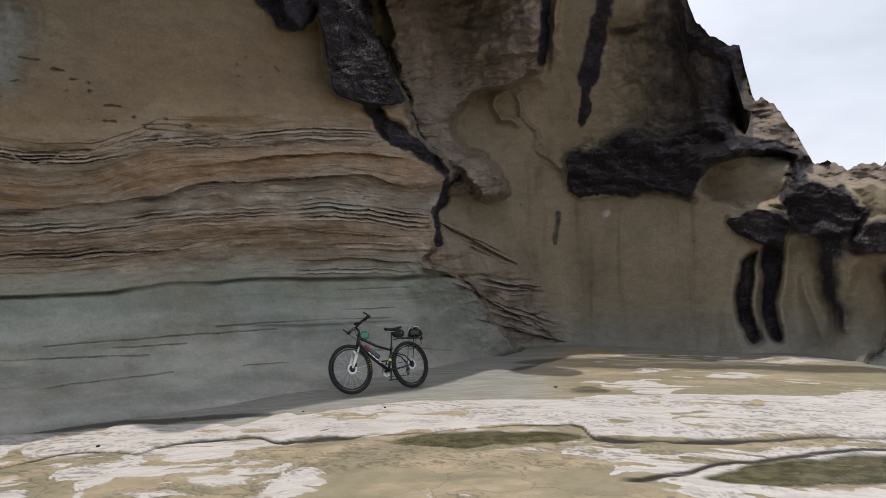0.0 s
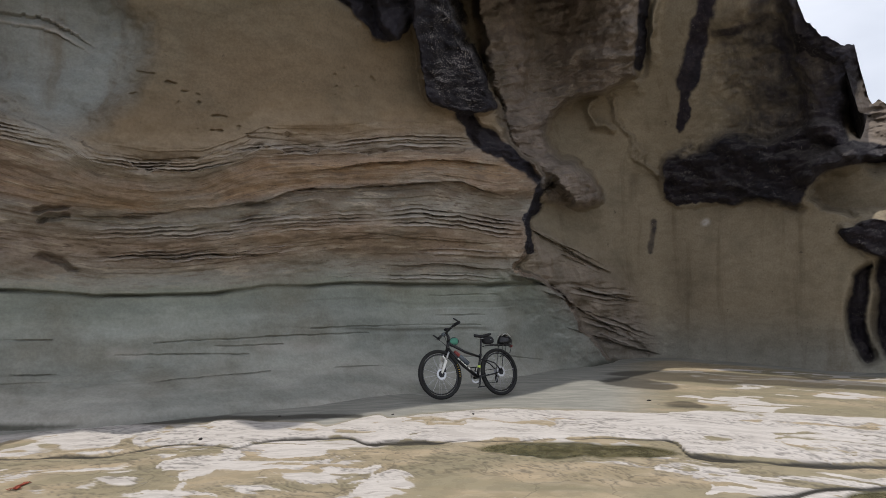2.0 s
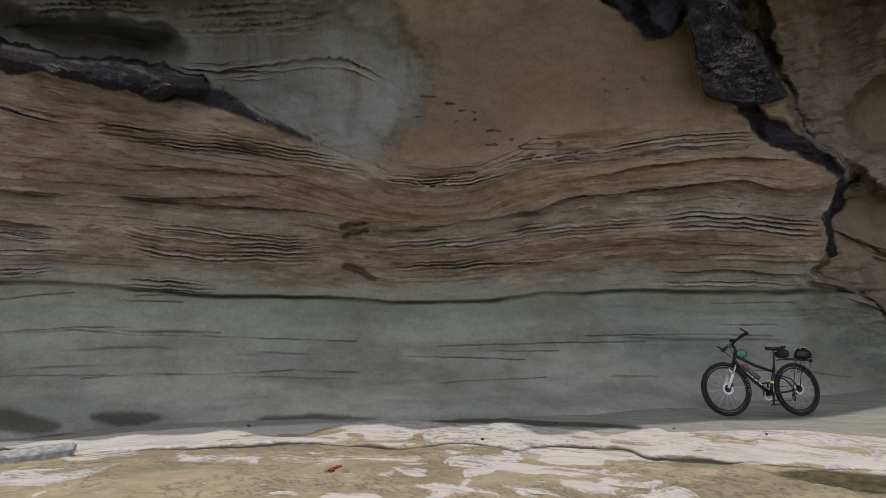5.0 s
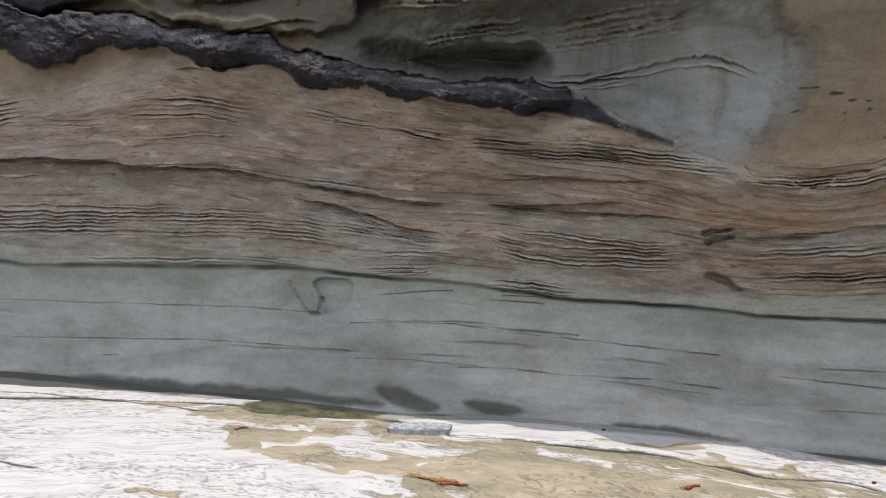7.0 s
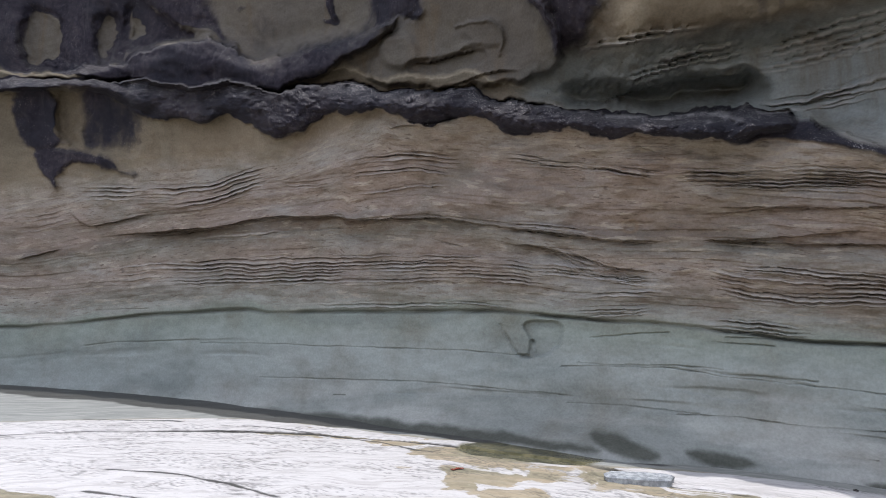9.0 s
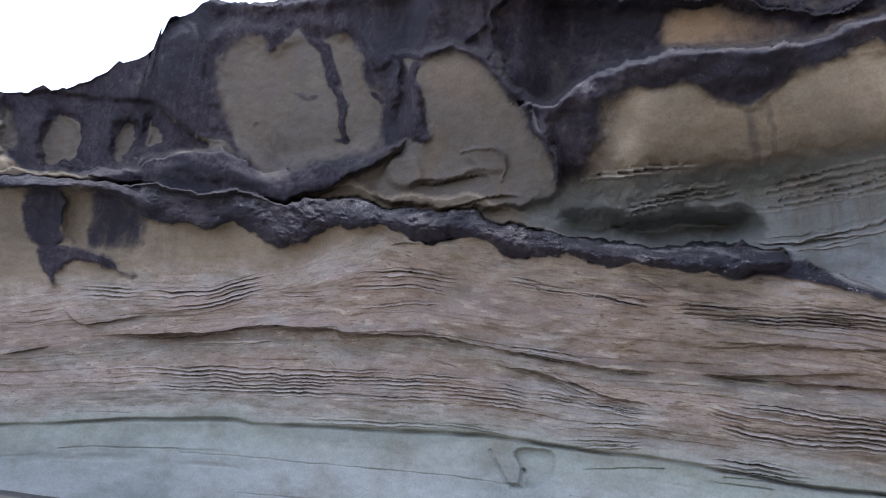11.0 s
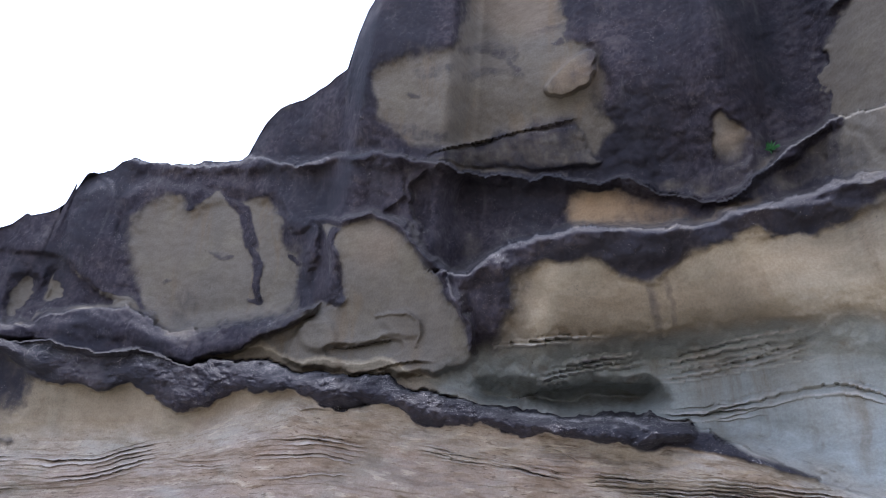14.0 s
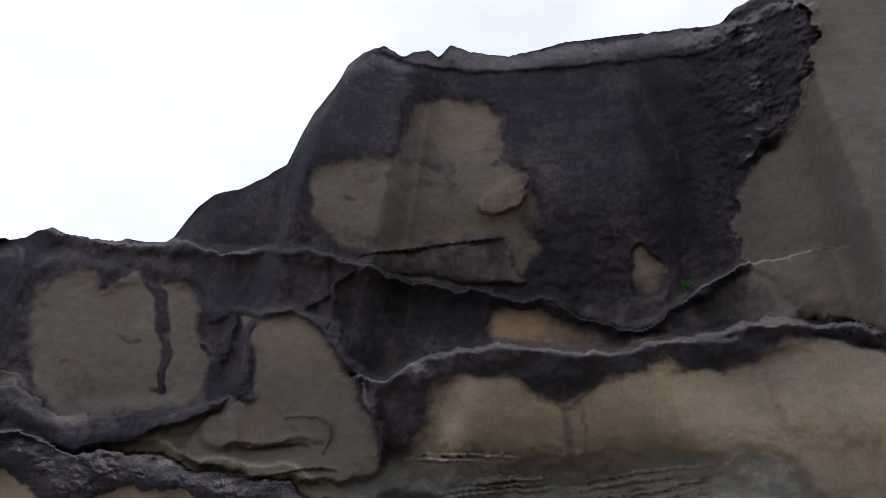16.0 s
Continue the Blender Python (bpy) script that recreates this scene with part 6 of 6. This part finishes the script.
def wheel(centre, steer):
    hub = new("wheel")
    hub.parent = bike
    hub.matrix_local = Matrix.Translation(centre) @ pose(0, 0, 0, 0, 0, steer)
    t = 0.027
    prof = [(R_W - t + t * math.cos(u), t * math.sin(u)) for u in (2 * math.pi * k / 12 for k in range(12))]
    part("tyre", lathe(prof, 64), RUBBER, hub, "knobbly black rubber tyre", True)
    part("rim", lathe([(0.302, -0.012), (0.302, 0.012), (0.288, 0.013), (0.280, 0.0), (0.288, -0.013)], 64), RIM, hub)
    part("hub", tube([(0, -0.06, 0), (0, -0.03, 0), (0, 0, 0), (0, 0.03, 0), (0, 0.06, 0)], [0.012, 0.03, 0.02, 0.03, 0.012], 14), RIM, hub)
    part("brake_disc", lathe([(0.080, 0.040), (0.080, 0.043), (0.052, 0.043), (0.052, 0.040)], 40), STEEL, hub, "bright steel brake disc")
    part("disc_carrier", lathe([(0.054, 0.0395), (0.054, 0.0425), (0.02, 0.0425), (0.02, 0.0395)], 6), RIM, hub)
    first = None
    for k in range(28):
        u = 2 * math.pi * k / 28
        if first is None:
            first = part("spoke", tube([(0.028, 0.0, 0.0), (0.285, 0.0, 0.0)], 0.0017, 5), STEEL, hub)
            spoke = first
        else:
            spoke = new("spoke", first.data)
            spoke.parent = hub
        skew = (9, -9)[k % 2]
        spoke.matrix_local = Matrix.Rotation(-u, 4, "Y") @ Matrix.Translation((0, (0.016, -0.016)[(k // 2) % 2], 0)) @ Matrix.Rotation(radians(0.6 * skew), 4, "Y")
    valve = math.radians(200)
    part("valve", tube([(0.28 * math.cos(valve), 0, 0.28 * math.sin(valve)), (0.25 * math.cos(valve), 0, 0.25 * math.sin(valve))], 0.004, 6), STEEL, hub)
    return hub


rear_hub, front_hub, bb = Vector((0, 0, R_W)), Vector((1.13, 0, R_W)), Vector((0.44, 0, 0.30))
wheel(rear_hub, 0)
front = wheel(front_hub, -5)
# printed mark on the front tyre's side wall, as short bars
for k in range(6):
    u = radians(-8 + 6 * k)
    r0, r1 = 0.312, 0.334
    bm = tube([(-r0 * math.cos(u), 0.0262, r0 * math.sin(u)), (-r1 * math.cos(u), 0.0262, r1 * math.sin(u))], 0.008, 6, squash=0.35)
    part("tyre_mark", bm, YELLOW, front, "yellow printed bar")

seat_top, head_low, head_top = Vector((0.33, 0, 0.63)), Vector((0.955, 0, 0.72)), Vector((0.912, 0, 0.85))
frame_parts = new("frame_set")
frame_parts.parent = bike
part("top_tube", tube([seat_top + Vector((0.0, 0, -0.03)), (0.62, 0, 0.685), head_top + Vector((0.005, 0, -0.025))], [0.018, 0.021, 0.023], 12), BLACK, frame_parts, "", True)
part("down_tube", tube([bb, (0.68, 0, 0.485), head_low + Vector((-0.01, 0, 0.02))], [0.026, 0.029, 0.027], 12), BLACK, frame_parts, "", True)
part("seat_tube", tube([bb, seat_top], [0.021, 0.019], 12), BLACK, frame_parts, "", True)
part("head_tube", tube([head_low, head_top], [0.026, 0.024], 14), BLACK, frame_parts, "", True)
for y in (0.055, -0.055):
    part("chain_stay", tube([bb + Vector((-0.02, y * 0.5, 0)), (0.2, y, 0.325), rear_hub + Vector((0, y, 0))], [0.013, 0.012, 0.010], 8), BLACK, frame_parts, "", True)
    part("seat_stay", tube([seat_top + Vector((-0.005, y * 0.4, -0.06)), (0.12, y, 0.50), rear_hub + Vector((0, y, 0.01))], [0.011, 0.010, 0.009], 8), BLACK, frame_parts, "", True)
for k in range(4):
    a, c = bb.lerp(head_low, 0.28 + 0.11 * k), bb.lerp(head_low, 0.36 + 0.11 * k)
    part("frame_mark", tube([a + Vector((0, 0.0275, 0)), c + Vector((0, 0.0275, 0))], 0.009, 6), WHITE_PAINT, frame_parts, "white printed bar on the frame")
part("seat_clamp", tube([seat_top + Vector((0.003, 0, -0.012)), seat_top + Vector((-0.003, 0, 0.018))], 0.023, 12), RIM, frame_parts)

fork = new("fork")
fork.parent = bike
fork.matrix_local = Matrix.Translation(head_low) @ pose(0, 0, 0, 0, 0, -5)
drop = front_hub - head_low
part("crown", blob((0.035, 0.085, 0.03), (0.0, 0, -0.02)), BLACK, fork, "", True)
for y in (0.062, -0.062):
    a, c = Vector((0.005, y, -0.02)), Vector((drop.x, y, drop.z))
    m = a.lerp(c, 0.42)
    part("stanchion", tube([a, m], 0.015, 10), STEEL, fork, "bright fork stanchion", True)
    part("lower_leg", tube([m, a.lerp(c, 0.75), c], [0.022, 0.021, 0.014], 10), WHITE_PAINT, fork, "white fork leg", True)
part("fork_bridge", tube([(0.085, 0.062, -0.15), (0.10, 0.03, -0.09), (0.10, -0.03, -0.09), (0.085, -0.062, -0.15)], 0.012, 8), WHITE_PAINT, fork, "", True)
part("brake_calliper", blob((0.03, 0.014, 0.035), (drop.x - 0.06, 0.052, drop.z + 0.055)), BLACK, fork)

cockpit = new("handlebar_set")
cockpit.parent = bike
cockpit.matrix_local = Matrix.Translation(head_top + Vector((-0.055, 0, 0.02))) @ pose(0, 0, 0, 10, 0, -8)
part("stem", tube([(0.055, 0, -0.03), (0.035, 0, 0.05), (0.07, 0, 0.118)], [0.022, 0.021, 0.022], 10), BLACK, cockpit, "", True)
part("handlebar", tube([(0.02, 0.34, 0.15), (0.05, 0.22, 0.145), (0.07, 0.06, 0.12), (0.07, -0.06, 0.12), (0.05, -0.22, 0.145), (0.02, -0.34, 0.15)], 0.018, 10), BLACK, cockpit, "", True)
for y in (1, -1):
    part("grip", tube([(0.012, y * 0.36, 0.151), (0.022, y * 0.33, 0.15), (0.036, y * 0.24, 0.147)], [0.025, 0.024, 0.022], 10), CLOTH, cockpit, "black rubber grip", True)
    part("brake_lever", tube([(0.05, y * 0.2, 0.14), (0.09, y * 0.22, 0.125), (0.10, y * 0.30, 0.115)], [0.010, 0.008, 0.006], 8), BLACK, cockpit, "", True)
    part("bar_end", tube([(0.018, y * 0.355, 0.15), (0.06, y * 0.36, 0.19), (0.10, y * 0.355, 0.215)], [0.014, 0.013, 0.012], 8), BLACK, cockpit, "", True)
part("phone_mount", blob((0.05, 0.035, 0.02), (0.05, 0.02, 0.165)), CLOTH, cockpit)
part("front_lamp", blob((0.035, 0.028, 0.03), (0.10, -0.02, 0.10)), SMOKE, cockpit)
for y, z in ((0.12, 0.05), (-0.12, 0.05)):
    part("cable", tube([(0.09, y, 0.13), (0.16, y * 0.8, 0.05), (0.10, y * 0.3, -0.06), (0.03, y * 0.25, -0.12)], 0.0045, 6), BLACK, cockpit)

part("seat_post", tube([seat_top, (0.275, 0, 0.905)], 0.0145, 10), BLACK, bike, "", True)
bm = bmesh.new()
rows = []
for i in range(13):
    u = i / 12
    w = 0.020 + 0.056 * step(0.35, 1.0, u) ** 1.2
    x, z = 0.405 - 0.28 * u, 0.915 + 0.018 * (2 * u - 1) ** 2 + 0.012 * u
    rows.append([bm.verts.new((x, w * math.cos(a), z + 0.026 * math.sin(a) * (1 if math.sin(a) > 0 else 0.8))) for a in (2 * math.pi * k / 14 for k in range(14))])
for a, c in zip(rows[:-1], rows[1:]):
    for k in range(14):
        bm.faces.new((a[k], a[(k + 1) % 14], c[(k + 1) % 14], c[k]))
bm.faces.new(rows[0])
bm.faces.new(rows[-1][::-1])
bmesh.ops.recalc_face_normals(bm, faces=bm.faces)
part("saddle", bm, CLOTH, bike, "slim black saddle", True)
for y in (0.022, -0.022):
    part("saddle_rail", tube([(0.36, y * 0.5, 0.90), (0.29, y, 0.885), (0.18, y, 0.895)], 0.004, 6), STEEL, bike)
part("saddle_bag", blob((0.10, 0.06, 0.062), (0.15, 0, 0.858), 2.8, 0.06, 2), CLOTH, bike, "small black bag under the saddle", True)
part("saddle_bag_stripe", blob((0.03, 0.062, 0.008), (0.135, 0, 0.86)), STEEL, bike, "grey reflective stripe")

rack = new("rear_rack")
rack.parent = bike
for y in (0.055, -0.055):
    part("rack_rail", tube([(0.25, y * 0.4, 0.765), (0.14, y, 0.785), (-0.26, y, 0.775), (-0.30, y * 0.6, 0.775)], 0.007, 8), BLACK, rack, "", True)
    part("rack_stay", tube([(-0.10, y, 0.78), (-0.055, y * 1.25, 0.58), rear_hub + Vector((0, y * 1.2, 0.02))], 0.006, 8), BLACK, rack, "", True)
    part("rack_brace", tube([(-0.24, y, 0.775), (-0.235, y * 1.2, 0.66), (-0.10, y * 1.2, 0.60)], 0.005, 8), BLACK, rack)
for k in range(4):
    x = 0.08 - 0.10 * k
    part("rack_slat", tube([(x, 0.055, 0.782), (x, -0.055, 0.782)], 0.006, 8), BLACK, rack)
part("rear_reflector", blob((0.012, 0.04, 0.025), (-0.31, 0, 0.76)), RED, rack, "red reflector")

part("crank_arm", tube([bb + Vector((0, 0.075, 0)), bb + Vector((0.05, 0.085, -0.16))], [0.014, 0.010], 8), BLACK, bike)
part("crank_arm", tube([bb + Vector((0, -0.075, 0)), bb + Vector((-0.05, -0.085, 0.16))], [0.014, 0.010], 8), BLACK, bike)
for x, y, z in ((0.05, 0.13, -0.16), (-0.05, -0.13, 0.16)):
    bm = bmesh.new()
    bmesh.ops.create_cube(bm, size=1.0)
    bmesh.ops.scale(bm, vec=(0.09, 0.085, 0.016), verts=bm.verts)
    bmesh.ops.bevel(bm, geom=bm.edges[:], offset=0.004, segments=1, affect="EDGES")
    bmesh.ops.translate(bm, vec=bb + Vector((x, y, z)), verts=bm.verts)
    part("pedal", bm, BLACK, bike)
part("bottom_bracket", tube([bb + Vector((0, 0.08, 0)), bb + Vector((0, -0.08, 0))], 0.024, 14), RIM, bike)
ring = part("chainring", lathe([(0.088, -0.003), (0.088, 0.003), (0.062, 0.003), (0.062, -0.003)], 36), STEEL, bike, "bright steel chainring")
ring.matrix_local = Matrix.Translation(bb + Vector((0, -0.055, 0)))
cog = part("cassette", lathe([(0.062, -0.016), (0.045, 0.012), (0.02, 0.012), (0.02, -0.016)], 28), STEEL, bike)
cog.matrix_local = Matrix.Translation(rear_hub + Vector((0, -0.042, 0)))
part("chain", tube([bb + Vector((0, -0.055, 0.088)), rear_hub + Vector((0, -0.05, 0.055)), rear_hub + Vector((-0.05, -0.05, 0.0)), rear_hub + Vector((0.03, -0.05, -0.16)), bb + Vector((-0.02, -0.055, -0.088))], 0.005, 6), RIM, bike)
part("derailleur", blob((0.025, 0.014, 0.06), rear_hub + Vector((0.025, -0.055, -0.10))), BLACK, bike)
part("bottle", tube([bb.lerp(head_low, 0.36) + Vector((-0.03, 0, 0.055)), bb.lerp(head_low, 0.62) + Vector((-0.03, 0, 0.055)), bb.lerp(head_low, 0.70) + Vector((-0.03, 0, 0.055))], [0.036, 0.036, 0.02], 14), SMOKE, bike, "smoked grey drinking bottle", True)
part("bottle_cap", tube([bb.lerp(head_low, 0.66) + Vector((-0.03, 0, 0.055)), bb.lerp(head_low, 0.80) + Vector((-0.03, 0, 0.06))], [0.034, 0.025], 14), RED, bike, "red bottle cap", True)
bag = part("frame_bag", blob((0.080, 0.034, 0.055), (0.815, 0, 0.85), 2.4, 0.08, 5), TEAL, bike, "teal green bag on the top tube", True)
part("bag_piping", tube([(0.815 + 0.081 * math.cos(u), 0.012, 0.85 + 0.056 * math.sin(u)) for u in (2 * math.pi * k / 20 for k in range(20))], 0.005, 6, closed=True), CLOTH, bag)
part("seat_tube_reflector", tube([bb.lerp(seat_top, 0.42), bb.lerp(seat_top, 0.52)], 0.024, 12), LIME, bike, "lime yellow reflective band")

lean = pose(0, 0, 0, 13, 0, 0)
rear_spot, front_spot = Vector((-0.520, 11.13, BIKE_FLOOR - 0.035)), Vector((-1.345, 10.36, BIKE_FLOOR + 0.005))
ahead = front_spot - rear_spot
bike.matrix_world = pose(*rear_spot, 0, -math.degrees(math.atan2(ahead.z, ahead.xy.length)), math.degrees(math.atan2(ahead.y, ahead.x))) @ lean

# the helmet lies on the rack
helmet = tagged(new("helmet"), "black cycling helmet with white trim on the rear rack", "helmet")
bm = bmesh.new()
bmesh.ops.create_icosphere(bm, subdivisions=4, radius=1.0)
bmesh.ops.delete(bm, geom=[v for v in bm.verts if v.co.z < -0.25], context="VERTS")
for v in bm.verts:
    groove = 0.05 * math.cos(7 * math.atan2(v.co.y, v.co.z + 0.4)) * (1 - v.co.x ** 2)
    v.co = Vector((v.co.x * 0.14, v.co.y * 0.10, (v.co.z + 0.25) * 0.125)) * (1 + groove)
bmesh.ops.solidify(bm, geom=bm.faces[:], thickness=0.015)
part("shell", bm, BLACK, helmet, "", True)
for y in (0.045, -0.045):
    part("trim", tube([(-0.11, y * 0.9, 0.118), (-0.04, y, 0.158), (0.04, y, 0.158), (0.10, y * 0.9, 0.125)], 0.009, 8, squash=0.5), WHITE_PAINT, helmet, "white trim stripe", True)
part("strap", tube([(0.06, 0.095, 0.01), (0.05, 0.11, -0.04), (0.0, 0.10, -0.06), (-0.05, 0.095, 0.01)], 0.004, 6), CLOTH, helmet)
helmet.matrix_world = bike.matrix_world @ pose(-0.19, 0, 0.789, 0, 0, 8)

# ---- small things on the shelf and the wall ----
def on_ground(bearing, r):
    c, k = np.argmin(np.abs(gb - bearing)), np.argmin(np.abs(gr - r))
    return Vector((gx[k, c], gy[k, c], GZ[k, c]))


def on_cliff(bearing, v):
    c, k = np.argmin(np.abs(bear - bearing)), np.argmin(np.abs(rise - v))
    return Vector((PX[k, c], PY[k, c], PZ[k, c]))


def tinted(name, low, high, rough=0.8, scale=25.0):
    n = Nodes(name)
    a = n.noise(scale, 5, 0.65)
    return n.done(n.mix(n.span(a, 0.35, 0.65), low, high), rough, a, 0.006, 0.8, 0.3)


STONE = tinted("dark_stone", (0.02, 0.018, 0.016), (0.06, 0.052, 0.045))
SLAB = tinted("pale_slab", (0.22, 0.225, 0.225), (0.42, 0.42, 0.41), 0.85, 14.0)
WEED_RED = tinted("red_weed", (0.16, 0.03, 0.02), (0.36, 0.09, 0.05), 0.5)
WEED_TAN = tinted("tan_weed", (0.24, 0.10, 0.03), (0.36, 0.19, 0.07), 0.5)
LEAF = tinted("leaf_green", (0.03, 0.10, 0.03), (0.05, 0.17, 0.05), 0.5)
TWIG = tinted("dark_twig", (0.02, 0.017, 0.014), (0.05, 0.04, 0.03))


def pebble(place, size, seed, name="stone", label="small dark stone lying on the rock shelf", category="stone", material=None):
    bm = bmesh.new()
    bmesh.ops.create_icosphere(bm, subdivisions=3, radius=1.0)
    for v in bm.verts:
        d = v.co.normalized()
        k = 1 + 0.35 * noise.noise(d * 1.6 + Vector((seed, 2.0, 0))) + 0.12 * noise.noise(d * 4 + Vector((0, seed, 0)))
        v.co = Vector((d.x * size[0], d.y * size[1], max(d.z, -0.5) * size[2])) * k
    ob = part(name, bm, material or STONE, None, "", True)
    ob.matrix_world = Matrix.Translation(place + Vector((0, 0, size[2] * 0.45))) @ pose(0, 0, 0, 0, 0, seed * 57)
    return tagged(ob, label, category)


def weed(place, length, seed, material, label):
    """A flat tangle of weed blades."""
    rnd = random.Random(seed)
    root = tagged(new("seaweed"), label, "seaweed")
    for k in range(14):
        bm = bmesh.new()
        a = rnd.uniform(-0.6, 0.6) + (math.pi if k % 3 == 0 else 0)
        pts, w = [], rnd.uniform(0.008, 0.016)
        x = y = 0.0
        for i in range(7):
            pts.append((x, y, 0.006 + 0.012 * math.sin(i * 1.3 + k) ** 2))
            a += rnd.uniform(-0.4, 0.4)
            x, y = x + length / 9 * math.cos(a), y + length / 14 * math.sin(a)
        sweep(bm, pts, [w * (1 - 0.1 * i) for i in range(7)], 6, squash=0.35)
        part("blade", bm, material, root, "", True)
    root.matrix_world = Matrix.Translation(place) @ pose(0, 0, 0, 0, 0, seed * 31)


weed(on_ground(57.6, 6.45), 0.42, 1, WEED_TAN, "heap of wet tan and rust seaweed on pale rock")
weed(on_ground(55.9, 6.30), 0.22, 2, WEED_RED, "clump of red seaweed on pale rock")
weed(on_ground(37.8, 7.05), 0.20, 3, WEED_RED, "small scrap of red seaweed on the shelf")
weed(on_ground(72.5, 8.6), 0.16, 4, WEED_RED, "small scrap of red seaweed on the shelf")
for k, (b_, r_, w_) in enumerate(((30.7, 9.85, 0.07), (31.3, 9.75, 0.05), (44.3, 9.5, 0.035), (20.3, 9.4, 0.02), (5.0, 9.2, 0.025), (-8.5, 10.6, 0.03), (11.5, 9.3, 0.02), (26.0, 8.2, 0.03))):
    pebble(on_ground(b_, r_), (w_, w_ * 0.6, w_ * 0.45), k + 1)



def slab(place, size, turn, seed):
    """A flat broken piece of rock with an uneven outline and a rough edge."""
    bm = bmesh.new()
    n = 16
    rings = []
    for z, grow in ((-0.5, 1.0), (0.3, 1.02), (0.5, 0.94)):
        ring_ = []
        for k in range(n):
            u = 2 * math.pi * k / n
            q = 1 + 0.16 * noise.noise(Vector((math.cos(u) * 1.7, math.sin(u) * 1.7, seed))) + 0.05 * noise.noise(Vector((k * 1.3, z * 9, seed)))
            c_, s_ = math.cos(u), math.sin(u)
            b_ = (abs(c_) ** 4 + abs(s_) ** 4) ** -0.25
            ring_.append(bm.verts.new((c_ * b_ * q * grow * size[0] / 2, s_ * b_ * q * grow * size[1] / 2, (z + 0.08 * noise.noise(Vector((c_ * 2, s_ * 2, z)))) * size[2])))
        rings.append(ring_)
    for lo, hi in zip(rings[:-1], rings[1:]):
        for k in range(n):
            bm.faces.new((lo[k], lo[(k + 1) % n], hi[(k + 1) % n], hi[k]))
    bm.faces.new(rings[0][::-1])
    bm.faces.new(rings[-1])
    ob = part("flat_stone", bm, SLAB, None)
    ob.matrix_world = Matrix.Translation(place + Vector((0, 0, size[2] * 0.38))) @ pose(0, 0, 0, 3, -2, turn)
    return tagged(ob, "pale grey broken rock slab lying at the foot of the cliff", "stone")


slab(on_ground(58.6, 8.69), (0.75, 0.30, 0.10), 58.6, 3.0)

# a tuft of green leaves in a crack high on the cliff
tuft = tagged(new("cliff_plant"), "small tuft of green leaves growing from a dark crack", "plant")
root_place = on_cliff(38.6, 0.725)
rnd = random.Random(5)
inward = -Vector((root_place.x, root_place.y, 0)).normalized()
for k in range(26):
    bm = bmesh.new()
    a, tip = rnd.uniform(0, 2 * math.pi), rnd.uniform(0.10, 0.22)
    side = Vector((-inward.y, inward.x, 0))
    way = (inward * rnd.uniform(0.3, 1.0) + side * math.cos(a) + Vector((0, 0, 0.6 * math.sin(a) + 0.2))).normalized()
    across = way.cross(Vector((0, 0, 1))).normalized() * 0.02
    p = [bm.verts.new(q) for q in (-across * 0.3, across * 0.3, way * tip * 0.5 + across + Vector((0, 0, 0.03)), way * tip, way * tip * 0.5 - across + Vector((0, 0, 0.03)))]
    bm.faces.new(p)
    part("leaf", bm, LEAF, tuft)
tuft.matrix_world = Matrix.Translation(root_place)
